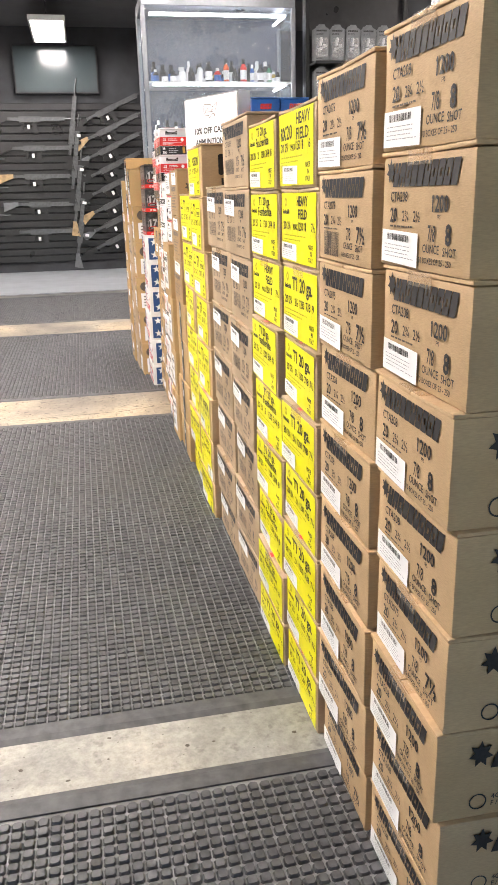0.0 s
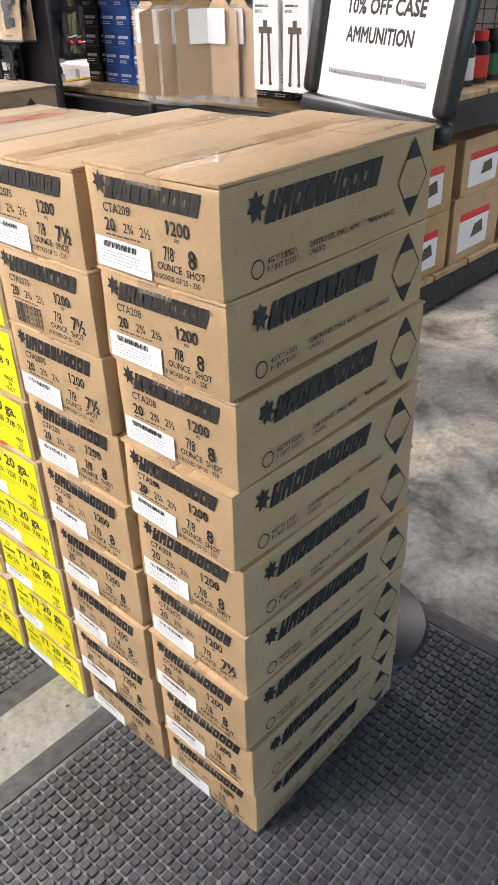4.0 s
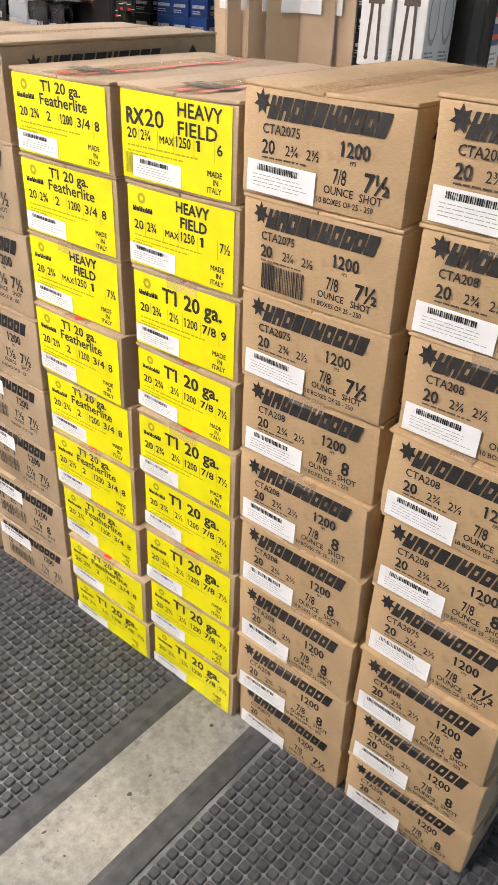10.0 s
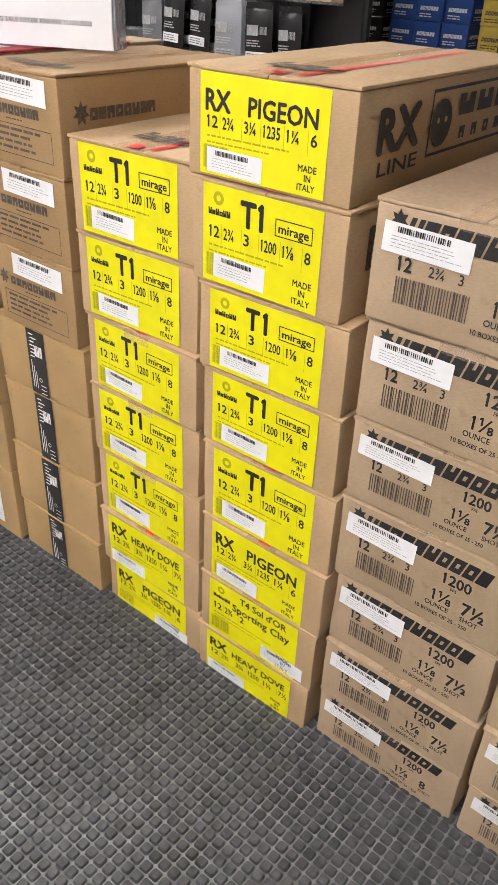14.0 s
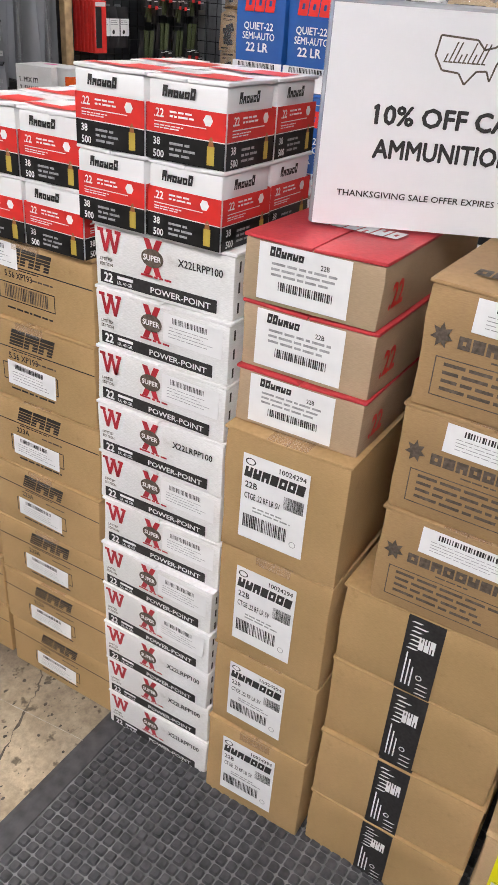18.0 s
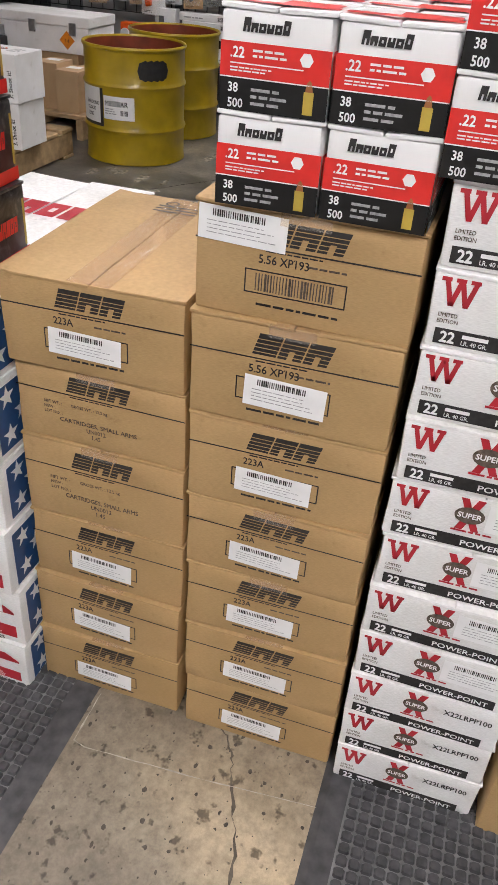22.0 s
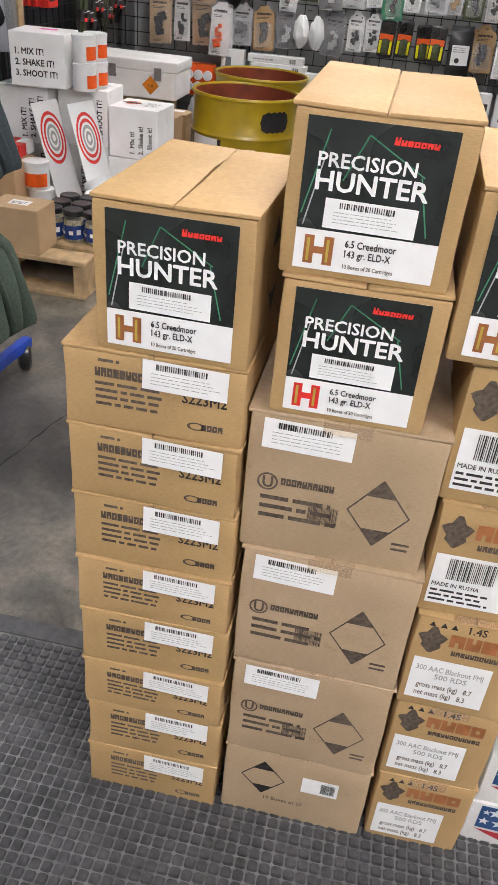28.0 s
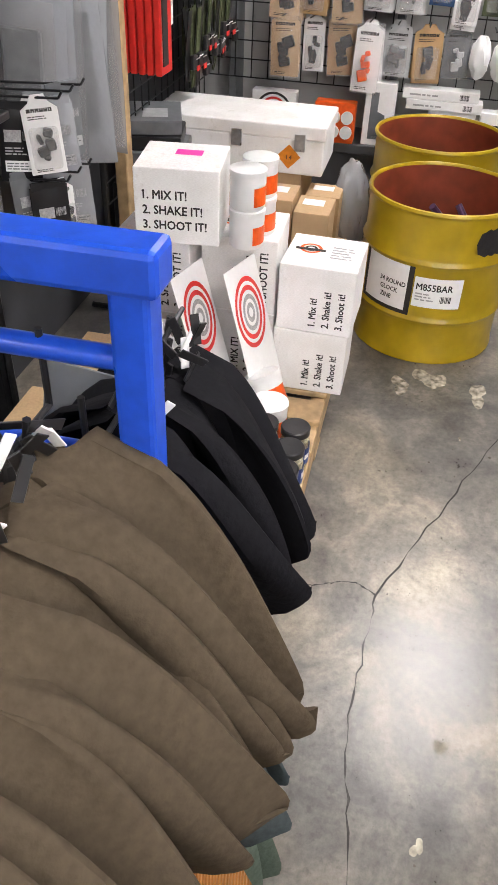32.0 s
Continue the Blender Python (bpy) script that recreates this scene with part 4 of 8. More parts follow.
LAB20 = "kraft carton with a bright yellow shotgun shell label"
for key, rows, small, st in (
        ("feather", [("T1 20 ga.", 0.33, 0.83, 0.13, 0.012, 0.42), ("Featherlite", 0.31, 0.66, 0.14, 0.005, 0.50)], num("20", "2¾", "2", "1200", "3/4", "8"), (0.0, 0.03, 2)),
        ("ga9", [("T1 20 ga.", 0.30, 0.70, 0.19, 0.015, 0.58)], num("20", "2¾", "2½", "1200", "7/8", "9"), (0.0, 0.03, 3)),
        ("ga75", [("T1 20 ga.", 0.30, 0.70, 0.19, 0.015, 0.58)], num("20", "2¾", "2½", "1200", "7/8", "7½"), (-0.02, 0.02, 4)),
        ("heavy75", [("HEAVY", 0.48, 0.82, 0.13, 0.02, 0.30), ("FIELD", 0.52, 0.64, 0.13, 0.02, 0.24)], num("20", "2¾", "MAX", "1250", "1", "7½"), (0.0, 0.03, 5)),
        ("heavy6", [("HEAVY", 0.54, 0.81, 0.15, 0.004, 0.38), ("FIELD", 0.54, 0.61, 0.15, 0.004, 0.34), ("RX", 0.06, 0.64, 0.17, 0.03, 0.16), ("20", 0.24, 0.64, 0.19, -0.004, 0.17)],
         num("20", "2¾", "MAX", "1250", "1", "6"), (0.10, 0.03, 6))):
    STYLES[key] = dict(board=KRAFT_G, label=LAB20, faces=yellow_label(rows, small, st, brand=(key != "heavy6")), label_text="bright yellow shell label", group="yellow twenty gauge cartons")
for key, rows, small, st, fw in (
        ("mirage", [("T", 0.34, 0.66, 0.25, 0.02, None), ("1", 0.49, 0.66, 0.25, 0.02, None)], num("12", "2¾", "3", "1200", "1⅛", "8"), (0.10, 0.06, 2), True),
        ("pigeon", [("RX", 0.05, 0.64, 0.20, 0.02, 0.20), ("PIGEON", 0.40, 0.64, 0.18, 0.012, 0.52)], num("12", "2¾", "3¼", "1235", "1¼", "6"), (0.06, 0.03, 3), False),
        ("pigeon_low", [("RX", 0.05, 0.64, 0.20, 0.02, 0.20), ("PIGEON", 0.40, 0.64, 0.18, 0.012, 0.52)], num("12", "2¾", "3¼", "1235", "1¼", "6"), (0.56, 0.02, 3), False),
        ("dove", [("RX", 0.05, 0.66, 0.20, 0.02, 0.20), ("HEAVY DOVE", 0.32, 0.66, 0.14, 0.012, 0.62)], num("12", "2¾", "3¼", "1250", "1¼", "7½"), (0.02, 0.02, 4), False),
        ("clay", [("T4 Sol d'OR", 0.36, 0.82, 0.12, 0.006, 0.52), ("Sporting Clay", 0.28, 0.62, 0.13, 0.006, 0.64)], num("12", "2¾", "2", "", "", ""), (0.62, 0.05, 5), False)):
    STYLES[key] = dict(board=KRAFT, label="kraft carton with a bright yellow twelve gauge label", label_text="bright yellow shell label", group="yellow twelve gauge cartons",
                       faces=yellow_label(rows, [s for s in small if s[0]], st, full=False, frame_word=fw, brand="lion" if key == "pigeon" else (key in ("mirage", "clay"))))
for key, code, shot, stick in (("ch8", "CTA208", "8", True), ("ch75", "CTA2075", "7½", True), ("ch75b", "CTA2075", "7½", False)):
    STYLES[key] = dict(board=KRAFT, label="kraft shotgun shell carton with black slanted print and stock label", faces=shell20(code, shot, stick), group="twenty gauge shell cartons")
for key, shot, stick in (("twelve", "7½", True), ("twelve8", "8", True), ("twelve_top", "7½", False)):
    STYLES[key] = dict(board=KRAFT_G, label="kraft twelve gauge shell carton with black print", faces=shell12(shot, stick), group="twelve gauge shell cartons")


def bp_faces(d, w, h):
    f = Face(w, h)
    f.rect(w * 0.37, 0.001, w * 0.20, h - 0.004, INK, "brand_tape", 0.0012)
    f.wordmark(3, w * 0.45, h * 0.60, w * 0.09, h * 0.16, PAPER, 0, 3, "tape_print", 0.0018)
    for i in range(3):
        f.rect(w * (0.40 + 0.022 * i), h * 0.10, w * 0.008, h * (0.42 - 0.08 * i), PAPER, "tape_print", 0.0018)
    f.disc(w * 0.49, h * 0.25, w * 0.018, PAPER, "tape_print", 0.0018, r0=w * 0.012)
    for i in range(7):
        f.rect(w * (0.39 + 0.006 * (i % 3)), h * (0.57 + 0.055 * i), w * (0.05 + 0.02 * (i % 2)), h * 0.018, PAPER, "tape_print", 0.0018, w * 0.015)
        f.rect(w * (0.48 + 0.01 * (i % 2)), h * (0.04 + 0.06 * (i % 3)), w * 0.05, h * 0.016, PAPER, "tape_print", 0.0018, w * 0.012)
    t = Face(w, d)
    t.rect(w * 0.37, 0, w * 0.20, d, INK, "brand_tape", 0.0012)
    return [(on_front(w), f), (on_top(w, h), t)]


STYLES["bp"] = dict(board=KRAFT_Y, label="plain kraft carton sealed with printed black tape", faces=bp_faces, tape=False)


def brown_faces(d, w, h):
    f = Face(w, h)
    f.sticker(w * 0.25, h * 0.68, w * 0.62, h * 0.26, 9, -0.02)
    f.leaf(w * 0.11, h * 0.60, h * 0.18, INKSOFT)
    f.wordmark(8, w * 0.20, h * 0.53, w * 0.58, h * 0.10, INKSOFT, 0, 6)
    f.fine(w * 0.38, h * 0.475, w * 0.26, h * 0.03, 1, INKSOFT, 1)
    f.frame_line(w * 0.10, h * 0.12, w * 0.80, h * 0.32, 0.0012, INKSOFT)
    f.fine(w * 0.15, h * 0.16, w * 0.70, h * 0.26, 4, INKSOFT, 5, fill=0.42)
    g = Face(d, h)
    g.leaf(d * 0.10, h * 0.62, h * 0.22, INKSOFT)
    g.wordmark(8, d * 0.14, h * 0.54, d * 0.34, h * 0.12, INKSOFT, 0, 6)
    g.fine(d * 0.12, h * 0.15, d * 0.34, h * 0.28, 4, INKSOFT, 3)
    g.bars(d * 0.72, h * 0.60, d * 0.16, h * 0.24, INKSOFT, 4, "barcode", 0.0008)
    g.rect(d * 0.54, h * 0.02, d * 0.40, h * 0.42, INKSOFT)
    for i in range(9):
        g.rect(d * (0.56 + 0.042 * i), h * 0.05, d * 0.03, h * 0.36, KRAFT_D, lift=0.0012)
    t = Face(w, d)
    t.wordmark(8, w * 0.15, d * 0.10, w * 0.7, d * 0.06, INKSOFT, 0, 6, lift=0.0012)
    return [(on_front(w), f), (on_right(w), g), (on_top(w, h), t)]


STYLES["brown"] = dict(board=KRAFT_D, label="brown carton with dark print, a boxed text panel and stock label", faces=brown_faces)


def magtech_faces(d, w, h):
    f = Face(w, h)
    a, b, lw, lh = w * 0.17, h * 0.14, w * 0.54, h * 0.70
    f.rect(a, b, lw, lh, PAPER, "label", 0.0012)
    k = 0.0017
    f.disc(a + lw * 0.12, b + lh * 0.92, lw * 0.08, INK, lift=k, r0=lw * 0.06, ry=lh * 0.04)
    f.wordmark(7, a + lw * 0.03, b + lh * 0.74, lw * 0.92, lh * 0.12, INK, 0.15, 3, lift=k)
    f.text("10024294", a + lw * 0.55, b + lh * 0.90, lh * 0.055, INK, lw * 0.40, 0, lift=k)
    f.text("22B", a + lw * 0.06, b + lh * 0.62, lh * 0.07, INK, None, 0, lift=k)
    f.text("CTGE .22 RF LR SV", a + lw * 0.06, b + lh * 0.49, lh * 0.07, INK, lw * 0.55, 0, lift=k)
    f.bars(a + lw * 0.66, b + lh * 0.52, lw * 0.3, lh * 0.15, INK, 2, lift=k)
    f.fine(a + lw * 0.2, b + lh * 0.34, lw * 0.6, lh * 0.08, 2, GREYINK, 4, lift=k)
    f.bars(a + lw * 0.06, b + lh * 0.14, lw * 0.7, lh * 0.16, INK, 5, lift=k)
    f.disc(a + lw * 0.85, b + lh * 0.14, lw * 0.05, GREYINK, lift=k, r0=lw * 0.04)
    return [(on_front(w), f)]


STYLES["magtech"] = dict(board=KRAFT_Y, label="kraft carton with a large white printed shipping label", faces=magtech_faces, label_text="white shipping label")


def agcase_faces(d, w, h):
    f = Face(w, h)
    f.rect(w * 0.12, h * 0.08, w * 0.66, h * 0.84, PAPER, "label", 0.0012)
    k = 0.0017
    f.wordmark(6, w * 0.20, h * 0.74, w * 0.25, h * 0.14, INK, 0.1, 2, lift=k, low=0.3)
    f.text("22B", w * 0.57, h * 0.70, h * 0.07, INK, None, 0, lift=k)
    f.fine(w * 0.22, h * 0.44, w * 0.5, h * 0.24, 3, GREYINK, 6, lift=k)
    f.bars(w * 0.28, h * 0.26, w * 0.4, h * 0.13, INK, 3, lift=k)
    g = Face(d, h)
    g.text(".22", d * 0.05, h * 0.30, h * 0.35, RED, None, 0.02)
    t = Face(w, d)
    t.wordmark(6, w * 0.25, d * 0.25, w * 0.6, d * 0.12, PAPER, 0.1, 2, lift=0.0012, low=0.3)
    return [(on_front(w), f), (on_right(w), g), (on_top(w, h), t)]


STYLES["agcase"] = dict(board=KRAFT_G, lid=REDLID, tape=False, label="flat kraft case with a red lid and white label", faces=agcase_faces, label_text="white printed label")


def winx(stick, ink=True):
    def faces(d, w, h):
        f = Face(w, h)
        for i in range(4):
            f.rect(w * (0.065 + 0.034 * i) + (0.0035 if i % 2 == 0 else -0.0035), h * 0.56, w * 0.024, h * 0.34, CRIMSON, slant=(0.007 if i % 2 else -0.007))
        for u in (0.035, 0.10, 0.165):
            f.rect(w * u, h * 0.86, w * 0.045, h * 0.05, CRIMSON, lift=0.0010)
        f.text("LIMITED", w * 0.05, h * 0.42, h * 0.05, INKSOFT, None, 0)
        f.text("EDITION", w * 0.05, h * 0.34, h * 0.05, INKSOFT, None, 0)
        f.rect(w * 0.05, h * 0.07, w * 0.84, h * 0.20, INK)
        f.text("22", w * 0.08, h * 0.10, h * 0.14, PAPER, None, 0.02, lift=0.0013)
        f.text("LR, 40 GR.", w * 0.18, h * 0.10, h * 0.055, PAPER, None, 0, lift=0.0013)
        f.rect(w * 0.18, h * 0.18, w * 0.12, h * 0.05, PAPER, lift=0.0013)
        f.text("POWER-POINT", w * 0.43, h * 0.115, h * 0.09, PAPER, w * 0.42, 0.004, lift=0.0013)
        for s in (1, -1):
            f.rect(w * (0.375 if s > 0 else 0.465), h * 0.38, w * 0.042, h * 0.54, CRIMSON, lift=0.0008 if s > 0 else 0.0010, slant=s * w * 0.09)
        f.disc(w * 0.44, h * 0.64, w * 0.080, INKSOFT, lift=0.0012, ry=h * 0.14)
        f.text("SUPER", w * 0.378, h * 0.60, h * 0.085, PAPER, w * 0.125, 0.012, lift=0.0016)
        f.fine(w * 0.36, h * 0.33, w * 0.22, h * 0.07, 1, CRIMSON, 2, lift=0.0014)
        if stick:
            f.sticker(w * 0.53, h * 0.42, w * 0.42, h * 0.46, 8, -0.01)
        else:
            f.text("X22LRPP100", w * 0.62, h * 0.62, h * 0.11, INK, w * 0.30, 0.006)
        g = Face(d, h)
        for i in range(3):
            g.rect(d * 0.02, h * (0.12 + 0.3 * i), d * 0.012, h * 0.16, INK)
        g.frame_line(d * 0.25, h * 0.2, d * 0.5, h * 0.6, 0.002, INK)
        return [(on_front(w), f), (on_right(w), g), (on_left(w, d), g)]
    return faces


STYLES["winx"] = dict(board=WHITEBOARD, tape=False, label="white cartridge case with red mark and black band", faces=winx(False), group="white rimfire cases")
STYLES["winxs"] = dict(board=WHITEBOARD, tape=False, label="white cartridge case with red mark, black band and stock label", faces=winx(True), group="white rimfire cases")


def pmc(kind):
    def faces(d, w, h):
        f = Face(w, h)
        f.rect(0.001, h * 0.655, w - 0.002, 0.0016, INK)
        f.wordmark(3, w * 0.31, h * 0.70, w * 0.36, h * 0.20, INK, 0.3, 9, gap=0.06)
        for i in range(4):
            f.rect(w * 0.30, h * (0.725 + 0.04 * i), w * 0.42, 0.0009, KRAFT_Y, lift=0.0012)
        f.fine(w * 0.33, h * 0.62, w * 0.34, h * 0.03, 1, INK, 1)
        if kind == "lot":
            for i, s in enumerate(("NET WT. :        GROSS WT. : 12.5 kg", "NEW :", "LOT NO. :")):
                f.text(s, w * 0.17, h * (0.50 - 0.065 * i), h * 0.04, INKSOFT, None, 0)
            f.text("CARTRIDGES, SMALL ARMS", w * 0.26, h * 0.285, h * 0.055, INKSOFT, w * 0.46, 0)
            f.text("UN0012", w * 0.42, h * 0.20, h * 0.055, INKSOFT, None, 0)
            f.text("1.4S", w * 0.45, h * 0.12, h * 0.055, INKSOFT, None, 0)
        else:
            f.text("5.56 XP193" if kind[:2] == "xp" else "223A", w * 0.30, h * 0.525, h * 0.075, INK, None, 0)
            f.fine(w * 0.52, h * 0.54, w * 0.22, h * 0.04, 1, INKSOFT, 3)
            f.frame_line(w * 0.24, h * 0.24, w * 0.46, h * 0.22, 0.0014, INK)
            f.bars(w * 0.29, h * 0.27, w * 0.36, h * 0.16, INKSOFT, 4, lift=0.0009)
            f.fine(w * 0.30, h * 0.12, w * 0.4, h * 0.05, 1, INK, 6)
            if kind == "xp2":
                f.sticker(w * 0.28, h * 0.20, w * 0.40, h * 0.30, 12, -0.03)
            elif kind == "xp":
                f.sticker(w * -0.02 + 0.008, h * 0.66, w * 0.40, h * 0.30, 12, -0.03)
            else:
                f.sticker(w * 0.26, h * 0.20, w * 0.40, h * 0.28, 12, -0.03)
        t = Face(w, d)
        t.fine(w * 0.35, d * 0.78, w * 0.35, d * 0.1, 3, INKSOFT, 3, lift=0.0012)
        t.disc(w * 0.42, d * 0.90, 0.01, INKSOFT, r0=0.007, lift=0.0012)
        return [(on_front(w), f), (on_top(w, h), t)]
    return faces


for kind in ("a", "lot", "xp", "xp2"):
    STYLES["pmc_" + kind] = dict(board=KRAFT_Y, label="golden kraft rifle cartridge carton with black slanted mark", faces=pmc(kind), group="golden rifle cartons")


def valor(stick):
    def faces(d, w, h):
        f = Face(w, h)
        f.rect(w * 0.065, h * 0.40, w * 0.19, h * 0.54, NAVY)
        for u, v, s in ((0.165, 0.81, 0.052), (0.105, 0.80, 0.028), (0.105, 0.58, 0.040), (0.20, 0.57, 0.050)):
            star(f, w * u, h * v, w * s, PAPER)
        f.text("LIMITED", w * 0.275, h * 0.84, h * 0.040, INK, None, 0.0)
        f.text("EDITION", w * 0.275, h * 0.78, h * 0.040, INK, None, 0.0)
        f.put([(w * 0.27, h * 0.56), (w * 0.94, h * 0.56), (w * 0.94, h * 0.60), (w * 0.84, h * 0.74), (w * 0.27, h * 0.74)], [(0, 1, 2, 3, 4)], CRIMSON, "printing", 0.0008)
        star(f, w * 0.31, h * 0.65, w * 0.016, PAPER, 0.0013)
        star(f, w * 0.76, h * 0.65, w * 0.016, PAPER, 0.0013)
        f.wordmark(10, w * 0.35, h * 0.60, w * 0.38, h * 0.09, PAPER, 0.1, 4, lift=0.0013)
        f.text("USA", w * 0.28, h * 0.40, h * 0.11, CRIMSON, w * 0.13, 0.02, slant=0.2)
        f.text("VALOR", w * 0.43, h * 0.40, h * 0.11, NAVY, w * 0.21, 0.02, slant=0.2)
        f.put([(w * 0.06, h * 0.36), (w * 0.28, h * 0.34), (w * 0.94, h * 0.34), (w * 0.94, h * 0.12), (w * 0.30, h * 0.12)], [(0, 4, 3, 2, 1)], CRIMSON, "printing", 0.0008)
        f.text("5.56mm", w * 0.30, h * 0.225, h * 0.085, PAPER, w * 0.22, 0.01, lift=0.0013)
        f.text("62 GRAIN", w * 0.30, h * 0.145, h * 0.05, PAPER, None, 0, lift=0.0013)
        f.text("M855", w * 0.59, h * 0.205, h * 0.07, PAPER, None, 0, lift=0.0013)
        f.rect(w * 0.705, h * 0.16, 0.0008, h * 0.14, PAPER, lift=0.0013)
        for i, s in enumerate(("FULL", "METAL", "JACKET")):
            f.text(s, w * 0.73, h * (0.265 - 0.062 * i), h * 0.045, PAPER, None, 0, lift=0.0013)
        f.text("USA855125", w * 0.62, h * 0.03, h * 0.065, INK, w * 0.22, 0.006)
        if stick:
            f.sticker(w * 0.44, h * 0.58, w * 0.42, h * 0.25, 6, -0.01)
        g = Face(d, h)
        g.rect(d * 0.03, h * 0.1, d * 0.16, h * 0.8, NAVY)
        for u, v in ((0.08, 0.75), (0.14, 0.5), (0.08, 0.28)):
            star(g, d * u, h * v, d * 0.035, PAPER)
        g.frame_line(d * 0.30, h * 0.2, d * 0.5, h * 0.5, 0.002, INK)
        t = Face(w, d)
        t.wordmark(4, w * 0.2, d * 0.62, w * 0.65, d * 0.12, CRIMSON, 0, 5, lift=0.0012)
        star(t, w * 0.88, d * 0.80, w * 0.05, CRIMSON)
        return [(on_front(w), f), (on_right(w), g), (on_left(w, d), g), (on_top(w, h), t)]
    return faces


def star(f, u, v, r, mat, lift=0.0012):
    pts = [(u + r * (1 if i % 2 == 0 else 0.4) * math.sin(math.pi * i / 5), v + r * (1 if i % 2 == 0 else 0.4) * math.cos(math.pi * i / 5)) for i in range(10)]
    f.put(pts + [(u, v)], [(i, (i + 1) % 10, 10) for i in range(10)], mat, "printing", lift)


STYLES["valor"] = dict(board=WHITEBOARD, tape=False, label="white cartridge case with red bands and a blue starred corner", faces=valor(False), group="white starred cases")
STYLES["valors"] = dict(board=WHITEBOARD, tape=False, label="white cartridge case with red bands, blue stars and stock label", faces=valor(True), group="white starred cases")


def wolf(kind):
    def faces(d, w, h):
        f = Face(w, h)
        blot = [(w * (0.17 + 0.11 * math.cos(a) * (1 + 0.25 * math.sin(5 * a))), h * (0.76 + 0.12 * math.sin(a) * (1 + 0.2 * math.cos(4 * a)))) for a in [2 * math.pi * i / 22 for i in range(22)]]
        f.put(blot + [(w * 0.17, h * 0.76)], [(i, (i + 1) % 22, 22) for i in range(22)], INKSOFT, "printing", 0.0008)
        f.wordmark(4, w * 0.32, h * 0.72, w * 0.56, h * 0.13, COPPER, 0, 7, gap=0.08)
        f.wordmark(12, w * 0.36, h * 0.63, w * 0.5, h * 0.05, INKSOFT, 0, 8)
        f.rect(w * 0.06, h * 0.10, w * 0.70, h * 0.46, PAPER, "label", 0.0012)
        k = 0.0018
        if kind == "kg":
            f.text("300 AAC Blackout FMJ", w * 0.10, h * 0.43, h * 0.055, GREYINK, w * 0.6, 0, lift=k)
            f.text("500 RDS", w * 0.28, h * 0.35, h * 0.055, GREYINK, None, 0, lift=k)
            f.text("gross mass (kg)   8.7", w * 0.14, h * 0.24, h * 0.055, INKSOFT, w * 0.5, 0, lift=k)
            f.text("net mass (kg)   8.3", w * 0.14, h * 0.15, h * 0.055, INKSOFT, w * 0.46, 0, lift=k)
            f.text("1.4S", w * 0.45, h * 0.89, h * 0.07, INK, None, 0)
            for u in (0.14, 0.24, 0.33):
                f.poly([(w * u, h * 0.95), (w * u + w * 0.03, h * 0.90), (w * u - w * 0.03, h * 0.90)], INK)
        else:
            f.bars(w * 0.18, h * 0.34, w * 0.4, h * 0.19, INK, 7, lift=k)
            f.text("MADE IN RUSSIA", w * 0.08, h * 0.27, h * 0.035, INK, None, 0, lift=k)
            f.fine(w * 0.08, h * 0.12, w * 0.6, h * 0.13, 3, INK, 7, lift=k)
        g = Face(d, h)
        g.rect(d * 0.06, h * 0.10, d * 0.5, h * 0.44, PAPER, "label", 0.0012)
        g.fine(d * 0.10, h * 0.14, d * 0.42, h * 0.34, 4, INKSOFT, 3, lift=0.0018)
        g.wordmark(4, d * 0.25, h * 0.68, d * 0.4, h * 0.14, COPPER, 0, 7)
        g.disc(d * 0.12, h * 0.74, h * 0.13, INKSOFT)
        return [(on_front(w), f), (on_right(w), g), (on_left(w, d), g)]
    return faces


STYLES["wolf"] = dict(board=KRAFT_Y, label="kraft rifle carton with a red-brown mark and white label", faces=wolf("bar"), label_text="white label")
STYLES["wolfkg"] = dict(board=KRAFT_Y, label="kraft rifle carton with a white weight label", faces=wolf("kg"), label_text="white weight label")


def ucase(kind):
    def faces(d, w, h):
        f = Face(w, h)
        if kind == "low":
            arrows(f, w * 0.28, h * 0.60, w * 0.15, h * 0.24)
            f.rect(w * 0.55, h * 0.52, w * 0.25, h * 0.22, PAPER, "label", 0.0012)
            f.bars(w * 0.68, h * 0.56, w * 0.1, h * 0.14, INK, 3)
            f.text("10 Boxes of 20", w * 0.30, h * 0.28, h * 0.05, INKSOFT, None, 0)
        else:
            f.sticker(w * 0.08, h * 0.76, w * 0.46, h * 0.20, 5, -0.02)
            f.disc(w * 0.13, h * 0.52, w * 0.055, INKSOFT, r0=w * 0.045)
            f.text("U", w * 0.105, h * 0.48, h * 0.08, INKSOFT, None, 0.01)
            f.wordmark(10, w * 0.20, h * 0.51, w * 0.28, h * 0.05, INKSOFT, 0, 2)
            f.fine(w * 0.10, h * 0.24, w * 0.42, h * 0.20, 3, INKSOFT, 5)
            f.bars(w * 0.36, h * 0.27, w * 0.16, h * 0.13, INKSOFT, 5, lift=0.0009)
            arrows(f, w * 0.72, h * 0.42, w * 0.16, h * 0.24, INKSOFT)
            f.fine(w * 0.82, h * 0.16, w * 0.12, h * 0.08, 2, INKSOFT, 8)
        return [(on_front(w), f)]
    return faces


STYLES["ucase"] = dict(board=KRAFT_G, label="plain kraft cartridge carton with a printed diamond", faces=ucase("a"))
STYLES["ucase_low"] = dict(board=KRAFT_G, label="plain kraft carton with a bold diamond and small label", faces=ucase("low"))


